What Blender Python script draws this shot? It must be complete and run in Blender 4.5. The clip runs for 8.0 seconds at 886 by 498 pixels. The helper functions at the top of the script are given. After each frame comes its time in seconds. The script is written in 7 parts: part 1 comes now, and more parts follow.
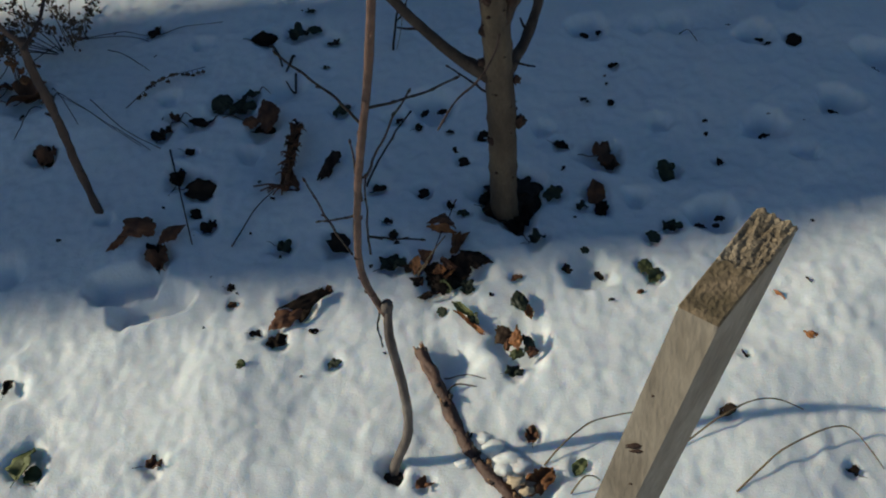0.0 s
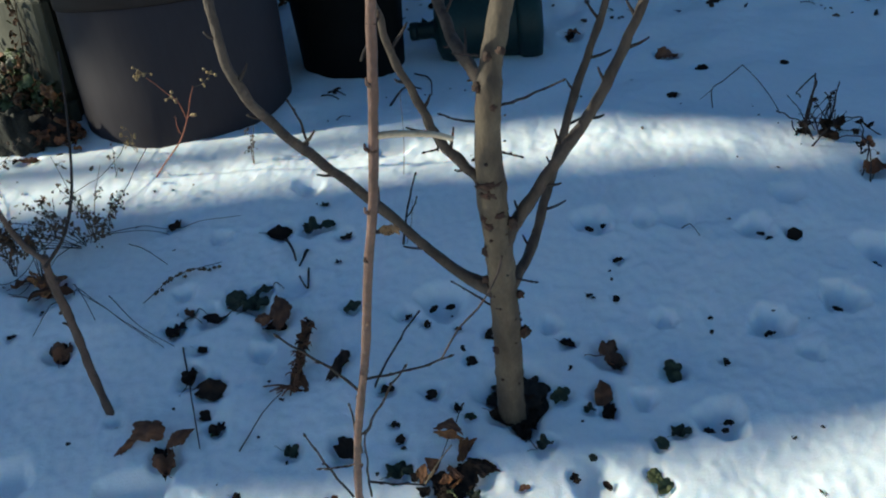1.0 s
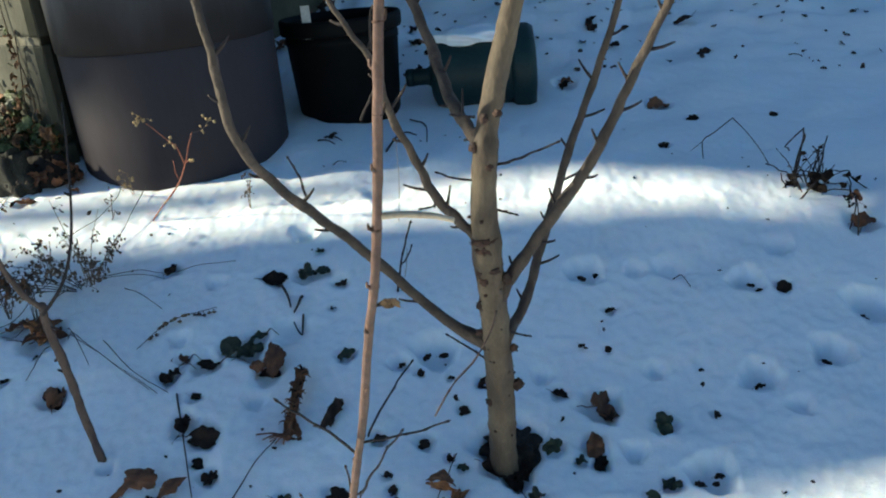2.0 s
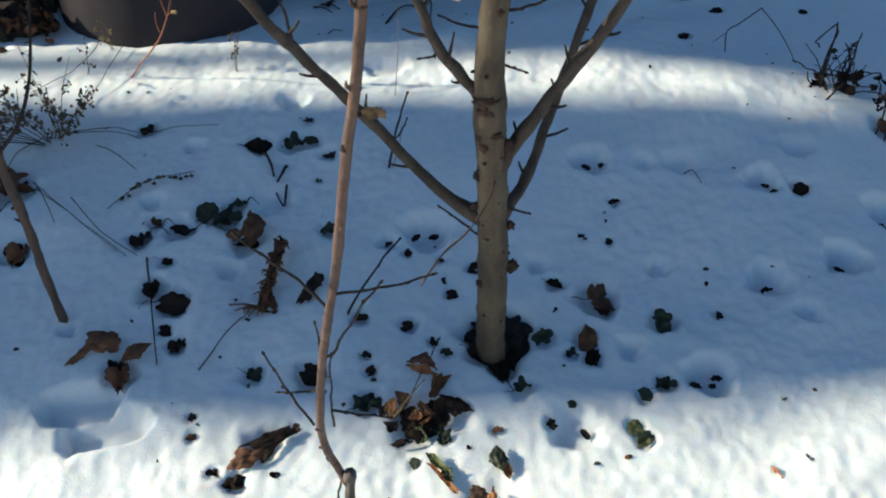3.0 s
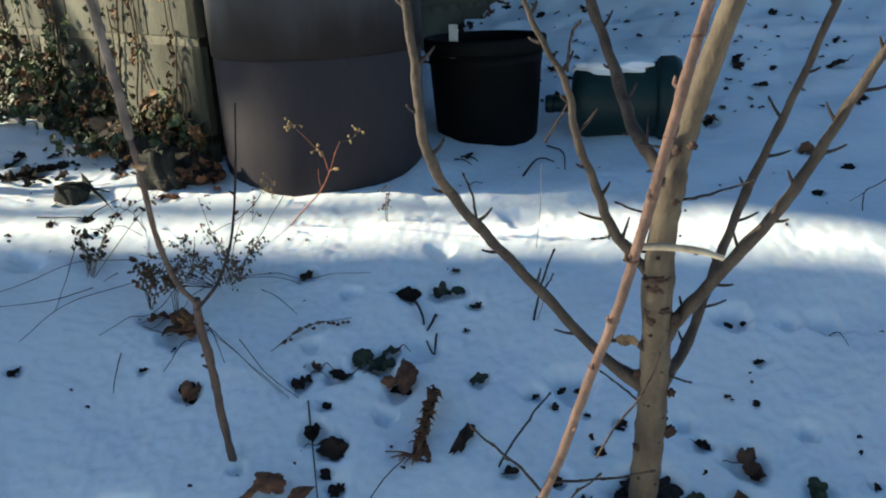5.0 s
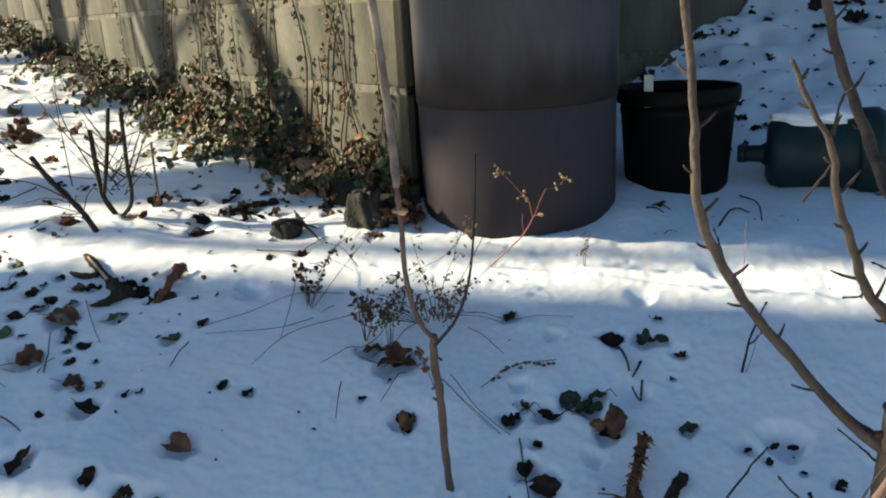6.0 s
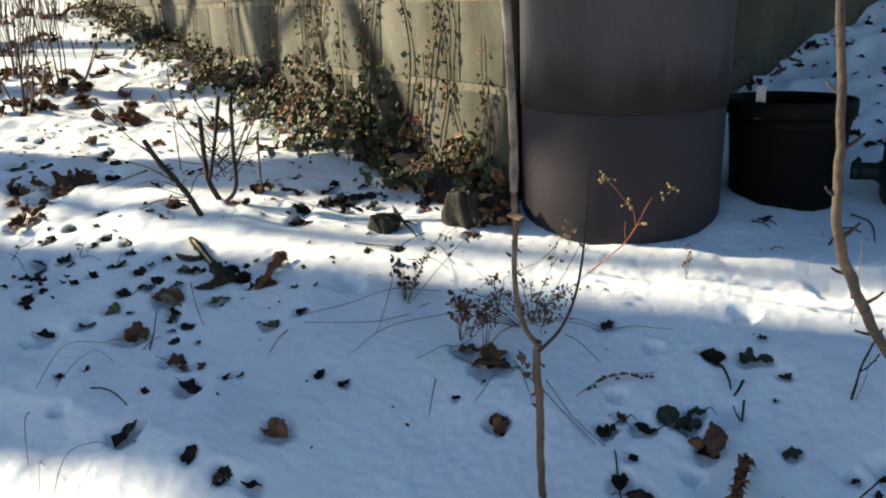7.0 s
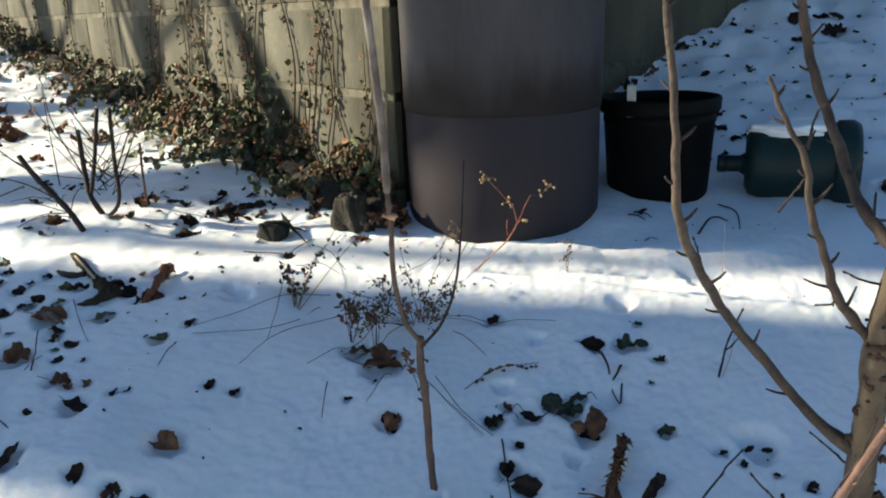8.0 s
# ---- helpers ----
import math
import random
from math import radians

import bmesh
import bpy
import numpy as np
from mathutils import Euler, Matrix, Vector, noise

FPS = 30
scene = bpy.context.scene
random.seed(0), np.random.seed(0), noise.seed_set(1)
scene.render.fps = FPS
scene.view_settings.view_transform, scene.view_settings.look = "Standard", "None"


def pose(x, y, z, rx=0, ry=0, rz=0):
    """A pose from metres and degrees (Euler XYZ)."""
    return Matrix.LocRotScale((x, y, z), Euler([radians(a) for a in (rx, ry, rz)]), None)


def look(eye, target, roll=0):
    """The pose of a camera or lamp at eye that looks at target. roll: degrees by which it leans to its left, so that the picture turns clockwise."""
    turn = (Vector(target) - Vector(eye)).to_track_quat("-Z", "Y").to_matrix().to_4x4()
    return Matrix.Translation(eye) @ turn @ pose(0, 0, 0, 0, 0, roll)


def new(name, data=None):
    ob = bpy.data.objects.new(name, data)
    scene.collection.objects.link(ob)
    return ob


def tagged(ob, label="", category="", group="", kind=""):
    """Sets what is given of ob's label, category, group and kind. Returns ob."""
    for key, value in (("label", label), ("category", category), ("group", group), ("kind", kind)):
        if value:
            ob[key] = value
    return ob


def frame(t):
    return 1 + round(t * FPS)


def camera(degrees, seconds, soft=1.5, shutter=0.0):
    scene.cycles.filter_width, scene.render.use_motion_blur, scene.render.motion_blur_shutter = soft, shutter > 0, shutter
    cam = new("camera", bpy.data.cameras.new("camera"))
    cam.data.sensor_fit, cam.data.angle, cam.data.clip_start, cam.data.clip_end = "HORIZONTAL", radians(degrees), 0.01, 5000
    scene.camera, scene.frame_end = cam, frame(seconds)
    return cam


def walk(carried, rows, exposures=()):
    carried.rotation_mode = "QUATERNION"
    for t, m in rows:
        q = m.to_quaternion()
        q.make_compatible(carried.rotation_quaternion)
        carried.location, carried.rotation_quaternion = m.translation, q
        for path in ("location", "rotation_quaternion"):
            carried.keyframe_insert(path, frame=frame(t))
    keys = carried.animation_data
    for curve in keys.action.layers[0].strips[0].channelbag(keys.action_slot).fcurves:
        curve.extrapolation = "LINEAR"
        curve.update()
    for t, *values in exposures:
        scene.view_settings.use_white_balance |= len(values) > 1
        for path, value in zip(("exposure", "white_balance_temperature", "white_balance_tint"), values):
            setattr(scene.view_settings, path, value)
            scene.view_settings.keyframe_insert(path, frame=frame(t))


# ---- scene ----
# camera and its path
cam = camera(55.0, 8.0, soft=2.0)
PATH = [
    (0, 0.087, 0.138, 0.683, 57.54, 5.32, 4.31),
    (0.5, 0.102, 0.159, 0.729, 61.60, 4.73, 4.62),
    (1, 0.113, 0.178, 0.788, 66.54, 6.06, 5.36),
    (1.2, 0.115, 0.174, 0.815, 68.31, 5.70, 5.82),
    (1.75, 0.113, 0.172, 0.824, 69.08, 5.38, 5.42),
    (2.3, 0.110, 0.181, 0.805, 67.59, 5.15, 4.82),
    (2.5, 0.110, 0.194, 0.791, 66.07, 4.92, 5.01),
    (3, 0.098, 0.246, 0.728, 62.76, 1.54, 6.23),
    (3.5, 0.090, 0.278, 0.696, 59.76, 0.94, 6.88),
    (4, 0.088, 0.271, 0.709, 61.42, -0.08, 6.20),
    (4.5, 0.069, 0.247, 0.732, 63.66, -0.25, 7.54),
    (5, 0.011, 0.192, 0.814, 70.98, 2.39, 12.67),
    (5.2, -0.016, 0.154, 0.828, 72.52, 2.88, 13.84),
    (5.75, -0.080, 0.109, 0.849, 73.85, 3.10, 19.25),
    (6.3, -0.133, 0.081, 0.856, 74.38, 2.54, 25.28),
    (6.5, -0.141, 0.078, 0.863, 74.92, 1.93, 27.23),
    (7, -0.158, 0.078, 0.862, 73.97, 1.22, 27.88),
    (7.5, -0.149, 0.069, 0.859, 73.88, 0.95, 25.23),
    (8, -0.106, 0.061, 0.862, 74.19, 1.88, 21.04),
]
walk(cam, [(t, pose(x, y, z, rx, ry, rz)) for t, x, y, z, rx, ry, rz in PATH],
     exposures=[(0.0, -0.20, 6300, 1), (0.5, 0.13, 6050, 0), (1.0, 0.83, 5850, -4), (2.5, 1.38, 6450, -2), (3.5, 0.42, 6150, 1), (4.5, 0.57, 6100, -2),
                (5.0, 1.36, 6550, -1), (6.5, 1.39, 7050, 5), (8.0, 1.36, 6850, 4)])

# daylight: low winter sun from the side, clear sky
SUN_WAY = Vector((0.985, 0.160, 0.0)).normalized() * math.cos(radians(25)) - Vector((0, 0, math.sin(radians(25))))
world = bpy.data.worlds.new("sky")
scene.world = world
world.use_nodes = True
wn = world.node_tree.nodes
sky = wn.new("ShaderNodeTexSky")
sky.sky_type, sky.sun_disc = "NISHITA", False
sky.sun_elevation, sky.sun_rotation = radians(25), radians(-99)
sky.air_density, sky.dust_density, sky.ozone_density = 1.0, 0.4, 5.0
wn["Background"].inputs["Strength"].default_value = 0.057
world.node_tree.links.new(sky.outputs["Color"], wn["Background"].inputs["Color"])
sun = new("sun", bpy.data.lights.new("sun", "SUN"))
sun.data.energy, sun.data.angle, sun.data.color = 4.4, radians(0.75), (1.0, 0.885, 0.69)
sun.matrix_world = look(-SUN_WAY * 12, (0, 0, 0))


# materials
def material(name, base, rough=0.7, dark=None, scale=20.0, fine=160.0, bump=0.3, depth=0.002, metal=0.0, spread=0.15,
             stretch=(1, 1, 1), sheen=0.0, sub=0.0, mix=(0.35, 0.7), per_object=0.0, spec=0.4, islands=False):
    """A surface with stains at one scale and grain at another; dark is the colour of the stains."""
    m = bpy.data.materials.new(name)
    m.use_nodes = True
    n, l = m.node_tree.nodes, m.node_tree.links
    b = n["Principled BSDF"]
    co = n.new("ShaderNodeTexCoord")
    mp = n.new("ShaderNodeMapping")
    mp.inputs["Scale"].default_value = stretch
    l.new(co.outputs["Object"], mp.inputs["Vector"])
    n1 = n.new("ShaderNodeTexNoise")
    n1.inputs["Scale"].default_value, n1.inputs["Detail"].default_value = scale, 5
    n2 = n.new("ShaderNodeTexNoise")
    n2.inputs["Scale"].default_value, n2.inputs["Detail"].default_value = fine, 4
    for t in (n1, n2):
        l.new(mp.outputs["Vector"], t.inputs["Vector"])
    ramp = n.new("ShaderNodeValToRGB")
    ramp.color_ramp.elements[0].position, ramp.color_ramp.elements[1].position = mix
    d = dark or tuple(c * (1 - spread * 2) for c in base)
    ramp.color_ramp.elements[0].color, ramp.color_ramp.elements[1].color = (*d, 1), (*base, 1)
    l.new(n1.outputs["Fac"], ramp.inputs["Fac"])
    mul = n.new("ShaderNodeMix")
    mul.data_type, mul.blend_type = "RGBA", "MULTIPLY"
    mul.inputs["Factor"].default_value = 1.0
    grey = n.new("ShaderNodeMapRange")
    grey.inputs["From Min"].default_value, grey.inputs["From Max"].default_value = 0.3, 0.7
    grey.inputs["To Min"].default_value, grey.inputs["To Max"].default_value = 1 - spread, 1 + spread
    l.new(n2.outputs["Fac"], grey.inputs["Value"])
    tone = grey.outputs["Result"]
    if per_object:
        info = n.new("ShaderNodeNewGeometry" if islands else "ShaderNodeObjectInfo")
        var = n.new("ShaderNodeMapRange")
        var.inputs["To Min"].default_value, var.inputs["To Max"].default_value = 1 - per_object, 1 + per_object
        l.new(info.outputs["Random Per Island" if islands else "Random"], var.inputs["Value"])
        mm = n.new("ShaderNodeMath")
        mm.operation = "MULTIPLY"
        l.new(tone, mm.inputs[0])
        l.new(var.outputs["Result"], mm.inputs[1])
        tone = mm.outputs[0]
    l.new(ramp.outputs["Color"], mul.inputs["A"])
    l.new(tone, mul.inputs["B"])
    l.new(mul.outputs["Result"], b.inputs["Base Color"])
    bp = n.new("ShaderNodeBump")
    bp.inputs["Strength"].default_value, bp.inputs["Distance"].default_value = bump, depth
    add = n.new("ShaderNodeMath")
    add.operation = "ADD"
    l.new(n1.outputs["Fac"], add.inputs[0])
    l.new(n2.outputs["Fac"], add.inputs[1])
    l.new(add.outputs[0], bp.inputs["Height"])
    l.new(bp.outputs["Normal"], b.inputs["Normal"])
    b.inputs["Roughness"].default_value, b.inputs["Metallic"].default_value = rough, metal
    b.inputs["Specular IOR Level"].default_value = spec
    if sub:
        b.inputs["Subsurface Weight"].default_value = sub
        b.inputs["Subsurface Radius"].default_value = (0.02, 0.025, 0.03)
        b.inputs["Subsurface Scale"].default_value = 0.7
    return m


SNOW = material("snow", (0.84, 0.86, 0.89), 0.5, (0.80, 0.83, 0.88), 90, 420, 0.34, 0.003, spread=0.03, spec=0.4, sub=0.7)
BARK = material("young_bark", (0.134, 0.101, 0.067), 0.75, (0.060, 0.042, 0.029), 26, 260, 0.4, 0.003, stretch=(1, 1, 0.45))
# darker than the trunk's bark: the limbs' backlit shade is in this colour
LIMB_SHADE = material("shaded_limb_bark", (0.090, 0.064, 0.048), 0.75, (0.036, 0.025, 0.020), 45, 260, 0.7, 0.004, stretch=(1, 1, 0.6))
BARK_RED = material("reddish_bark", (0.148, 0.084, 0.064), 0.65, (0.070, 0.038, 0.030), 50, 260, 0.6, 0.003, stretch=(1, 1, 0.6))
BARK_DARK = material("dark_bark", (0.036, 0.024, 0.023), 0.8, (0.018, 0.013, 0.012), 40, 260, 0.5, 0.002)
BARK_PLUM = material("brown_red_bark", (0.118, 0.078, 0.062), 0.75, (0.052, 0.034, 0.029), 38, 260, 0.7, 0.004, stretch=(1, 1, 0.45))
KNOT = material("dark_knot", (0.062, 0.030, 0.021), 0.85, (0.032, 0.019, 0.015), 60, 300, 0.6, 0.002)
BARK_PALE = material("pale_bark", (0.225, 0.190, 0.170), 0.8, (0.075, 0.058, 0.054), 34, 220, 0.6, 0.003, stretch=(1, 1, 0.5))
BARK_OLD = material("old_bark", (0.20, 0.15, 0.12), 0.9, (0.08, 0.06, 0.05), 12, 90, 0.8, 0.02, stretch=(1, 1, 0.2))
WOOD = material("weathered_wood", (0.315, 0.265, 0.210), 0.85, (0.18, 0.145, 0.112), 42, 300, 0.5, 0.0015, stretch=(1, 1, 0.3), spread=0.14, mix=(0.28, 0.6))
END_GRAIN = material("rough_end_grain", (0.27, 0.195, 0.125), 0.95, (0.10, 0.075, 0.042), 75, 420, 0.5, 0.003, spread=0.3)
END_PALE = material("flaking_end_grain", (0.40, 0.315, 0.225), 0.95, (0.17, 0.125, 0.08), 70, 420, 1.0, 0.004, spread=0.25, mix=(0.30, 0.60))
TORN = material("torn_wood", (0.45, 0.28, 0.16), 0.9, (0.24, 0.13, 0.07), 80, 300, 0.7, 0.003)
TORN_RED = material("red_bark_flesh", (0.24, 0.085, 0.045), 0.85, (0.09, 0.035, 0.022), 60, 260, 0.7, 0.003)
LEAF_BROWN = material("dead_leaf_brown", (0.20, 0.082, 0.036), 0.7, (0.085, 0.034, 0.018), 60, 400, 0.5, 0.001, per_object=0.35)
LEAF_TAN = material("dead_leaf_tan", (0.34, 0.140, 0.046), 0.65, (0.15, 0.055, 0.020), 60, 400, 0.5, 0.001, per_object=0.3)
LEAF_PALE = material("pale_dead_leaf", (0.46, 0.29, 0.14), 0.65, (0.20, 0.10, 0.05), 70, 400, 0.5, 0.001)
LEAF_DARK = material("wet_dark_leaf", (0.044, 0.027, 0.019), 0.8, (0.011, 0.008, 0.007), 60, 400, 0.5, 0.001, per_object=0.5, spec=0.15)
LEAF_GREEN = material("green_leaf", (0.032, 0.044, 0.022), 0.6, (0.014, 0.020, 0.011), 90, 400, 0.4, 0.001, per_object=0.4)
LEAF_OLIVE = material("olive_leaf", (0.13, 0.14, 0.05), 0.6, (0.06, 0.07, 0.025), 70, 400, 0.4, 0.001, per_object=0.4)
LEAF_IVY = material("ivy_leaf", (0.082, 0.090, 0.024), 0.5, (0.020, 0.028, 0.009), 50, 300, 0.4, 0.001, per_object=0.65, spec=0.35)
LEAF_IVY_DRY = material("dry_ivy_leaf", (0.23, 0.105, 0.040), 0.7, (0.06, 0.027, 0.012), 50, 300, 0.4, 0.001, per_object=0.5)
IVY_MASS = material("ivy_mass", (0.082, 0.090, 0.024), 0.5, (0.020, 0.028, 0.009), 50, 300, 0.4, 0.001, per_object=0.75, islands=True, spec=0.35)
IVY_DRY_MASS = material("dry_ivy_mass", (0.23, 0.105, 0.040), 0.7, (0.06, 0.027, 0.012), 50, 300, 0.4, 0.001, per_object=0.5, islands=True)
CRUMB = material("leaf_crumb", (0.055, 0.036, 0.026), 0.7, (0.02, 0.015, 0.012), 60, 400, 0.4, 0.001, per_object=0.5, islands=True)
VINE = material("vine_stem", (0.13, 0.095, 0.06), 0.85, (0.06, 0.04, 0.03), 60, 300, 0.5, 0.002)
STRAW = material("dry_stem", (0.26, 0.19, 0.11), 0.75, (0.13, 0.09, 0.055), 60, 300, 0.4, 0.001)
STEM_GREY = material("grey_stem", (0.050, 0.042, 0.040), 0.85, (0.026, 0.022, 0.021), 60, 300, 0.4, 0.001)
STEM_RED = material("red_stem", (0.33, 0.12, 0.065), 0.55, (0.25, 0.07, 0.035), 60, 300, 0.3, 0.001)
BERRY = material("yellow_berry", (0.46, 0.31, 0.13), 0.5, (0.22, 0.14, 0.06), 120, 300, 0.3, 0.001)
SEED = material("seed_head", (0.160, 0.110, 0.072), 0.85, (0.060, 0.040, 0.028), 120, 300, 0.5, 0.001, per_object=0.4)
SOIL = material("dark_soil", (0.035, 0.026, 0.02), 0.95, (0.015, 0.011, 0.009), 60, 260, 0.8, 0.006)
CONCRETE = material("weathered_concrete", (0.050, 0.045, 0.035), 0.9, (0.020, 0.018, 0.013), 18, 140, 0.9, 0.005, mix=(0.38, 0.62))
STONE_MOSS = material("dark_mossy_stone", (0.032, 0.029, 0.023), 0.9, (0.013, 0.013, 0.010), 25, 180, 0.7, 0.004)
MOSS = material("mossy_wood", (0.055, 0.039, 0.021), 0.95, (0.024, 0.019, 0.011), 60, 260, 1.0, 0.006)
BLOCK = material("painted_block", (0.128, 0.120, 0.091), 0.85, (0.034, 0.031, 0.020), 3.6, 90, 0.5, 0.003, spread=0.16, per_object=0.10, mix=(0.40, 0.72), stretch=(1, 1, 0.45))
# mossy blocks and mortar, darkened further to paint in these walls' shade
MORTAR_MOSS_SHADE = material("mossy_shaded_mortar", (0.10, 0.09, 0.06), 0.9, (0.04, 0.036, 0.024), 20, 180, 0.5, 0.003)
BLOCK_MOSS_SHADE = material("mossy_shaded_block", (0.085, 0.076, 0.048), 0.9, (0.030, 0.027, 0.016), 5, 90, 0.5, 0.003, spread=0.12, per_object=0.06, mix=(0.25, 0.68), stretch=(1, 1, 0.45))
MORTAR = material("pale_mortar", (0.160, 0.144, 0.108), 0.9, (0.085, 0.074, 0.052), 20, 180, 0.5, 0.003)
ROOF = material("roof_felt", (0.06, 0.058, 0.055), 0.9, (0.04, 0.038, 0.036), 8, 120, 0.5, 0.003)
BARREL = material("purple_grey_plastic", (0.036, 0.031, 0.037), 0.7, (0.028, 0.023, 0.028), 5, 90, 0.15, 0.001, spread=0.07, stretch=(1, 1, 0.25), spec=0.18)
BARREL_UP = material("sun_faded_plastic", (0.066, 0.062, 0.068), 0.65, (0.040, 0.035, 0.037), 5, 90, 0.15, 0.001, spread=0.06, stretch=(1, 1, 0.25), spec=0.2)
POT = material("black_plastic", (0.005, 0.005, 0.005), 0.65, (0.0035, 0.0035, 0.0035), 12, 120, 0.15, 0.001, spec=0.10)
CAN = material("dark_green_plastic", (0.007, 0.026, 0.026), 0.5, (0.004, 0.016, 0.016), 8, 120, 0.15, 0.001, spec=0.3)
WHITE = material("white_label", (0.50, 0.51, 0.49), 0.6, (0.36, 0.37, 0.35), 30, 200, 0.2, 0.001)
SPLIT = material("split_pale_wood", (0.62, 0.50, 0.36), 0.8, (0.42, 0.32, 0.22), 60, 300, 0.4, 0.001)


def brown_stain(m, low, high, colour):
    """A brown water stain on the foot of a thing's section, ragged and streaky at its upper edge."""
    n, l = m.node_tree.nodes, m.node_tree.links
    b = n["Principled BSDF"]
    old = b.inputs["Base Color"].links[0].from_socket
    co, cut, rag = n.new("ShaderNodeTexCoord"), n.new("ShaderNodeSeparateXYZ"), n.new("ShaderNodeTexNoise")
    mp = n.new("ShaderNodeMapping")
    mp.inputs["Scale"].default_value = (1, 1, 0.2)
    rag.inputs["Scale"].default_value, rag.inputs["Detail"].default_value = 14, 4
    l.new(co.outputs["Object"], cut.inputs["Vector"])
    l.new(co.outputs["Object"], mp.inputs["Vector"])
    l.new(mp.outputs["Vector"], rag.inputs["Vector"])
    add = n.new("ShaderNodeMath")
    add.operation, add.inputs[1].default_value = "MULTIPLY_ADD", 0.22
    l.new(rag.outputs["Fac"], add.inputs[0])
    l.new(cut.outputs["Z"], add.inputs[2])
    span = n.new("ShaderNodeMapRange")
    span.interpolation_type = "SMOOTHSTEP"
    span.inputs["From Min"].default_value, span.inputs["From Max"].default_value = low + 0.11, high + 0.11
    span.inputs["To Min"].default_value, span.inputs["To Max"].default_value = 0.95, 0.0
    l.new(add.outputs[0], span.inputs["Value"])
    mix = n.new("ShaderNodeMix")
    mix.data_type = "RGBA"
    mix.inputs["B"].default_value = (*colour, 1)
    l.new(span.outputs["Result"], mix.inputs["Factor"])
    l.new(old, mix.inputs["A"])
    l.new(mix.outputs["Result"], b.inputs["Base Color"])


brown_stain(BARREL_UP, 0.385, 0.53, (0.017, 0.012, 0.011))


# mesh helpers
def link(name, bm, mat, parent=None, label="", smooth=True):
    me = bpy.data.meshes.new(name)
    bm.normal_update()
    bm.to_mesh(me)
    bm.free()
    me.materials.append(mat)
    if smooth:
        for p in me.polygons:
            p.use_smooth = True
    ob = new(name, me)
    ob.parent = parent
    if label:
        ob["label"] = label
    return ob


def part(name, bm, mat, parent, label="", smooth=True):
    return link(name, bm, mat, parent, label, smooth)


def thing(name, at, label, category, group="", kind=""):
    ob = new(name)
    ob.empty_display_size = 0.05
    ob.location = at
    return tagged(ob, label, category, group, kind)


def curve_points(pts, n):
    """n points along a smooth line through pts."""
    p = [Vector(q) for q in pts]
    p = [p[0] * 2 - p[1]] + p + [p[-1] * 2 - p[-2]]
    spans = len(p) - 3
    out = []
    for k in range(n):
        u = k / (n - 1) * spans
        i = min(int(u), spans - 1)
        t = u - i
        a, b, c, d = p[i:i + 4]
        out.append(0.5 * ((2 * b) + (c - a) * t + (2 * a - 5 * b + 4 * c - d) * t * t + (3 * b - a - 3 * c + d) * t ** 3))
    return out


def tube(bm, pts, r0, r1, sides=8, steps=0, wob=0.0, seed=0, at=(0, 0, 0), swell=None):
    """A tapered limb along pts, closed at both ends. wob roughens it; swell(u) scales the radius."""
    n = steps or max(4, len(pts) * 4)
    line = [q - Vector(at) for q in curve_points(pts, n)]
    rings = []
    up = Vector((0.3, 0.9, 0.1))
    for k, q in enumerate(line):
        way = (line[min(k + 1, n - 1)] - line[max(k - 1, 0)]).normalized()
        s = way.cross(up).normalized()
        v = s.cross(way).normalized()
        u = k / (n - 1)
        r = r0 + (r1 - r0) * u
        if swell:
            r *= swell(u)
        ring = []
        for i in range(sides):
            a = 2 * math.pi * i / sides
            w = 1 + wob * (noise.noise((q.x * 60 + seed, q.y * 60 + i * 0.8, q.z * 60)))
            ring.append(bm.verts.new(q + (s * math.cos(a) + v * math.sin(a)) * r * w))
        rings.append(ring)
    for a, b in zip(rings, rings[1:]):
        for i in range(sides):
            bm.faces.new((a[i], a[(i + 1) % sides], b[(i + 1) % sides], b[i]))
    bm.faces.new(rings[0][::-1])
    bm.faces.new(rings[-1])
    return line


def stick(name, pts, r0, r1, mat, parent, sides=6, wob=0.15, seed=0, label="", steps=0, swell=None):
    """A limb, twig or stem as a part of parent."""
    bm = bmesh.new()
    tube(bm, pts, r0, r1, sides, steps, wob, seed, parent.location if parent else (0, 0, 0), swell)
    return part(name, bm, mat, parent, label)


def blob(bm, at, r, squash=(1, 1, 1), sub=2, rough=0.2, seed=0, freq=3.0):
    got = bmesh.ops.create_icosphere(bm, subdivisions=sub, radius=1.0)["verts"]
    for v in got:
        k = 1 + rough * noise.noise(v.co * freq + Vector((seed, seed * 1.7, 0)))
        v.co = Vector((v.co.x * squash[0], v.co.y * squash[1], v.co.z * squash[2])) * r * k + Vector(at)


def lathe(bm, profile, sides=48, at=(0, 0, 0)):
    """Turns a closed profile of (radius, height) round the upright axis."""
    rings = []
    for r, z in profile:
        rings.append([bm.verts.new((at[0] + r * math.cos(2 * math.pi * i / sides), at[1] + r * math.sin(2 * math.pi * i / sides), at[2] + z)) for i in range(sides)])
    for a, b in zip(rings, rings[1:]):
        for i in range(sides):
            bm.faces.new((a[i], a[(i + 1) % sides], b[(i + 1) % sides], b[i]))
    return rings


def box(bm, lo, hi):
    got = bmesh.ops.create_cube(bm, size=1.0)["verts"]
    for v in got:
        v.co = Vector([(lo[k] + hi[k]) / 2 + v.co[k] * (hi[k] - lo[k]) for k in range(3)])
    return got


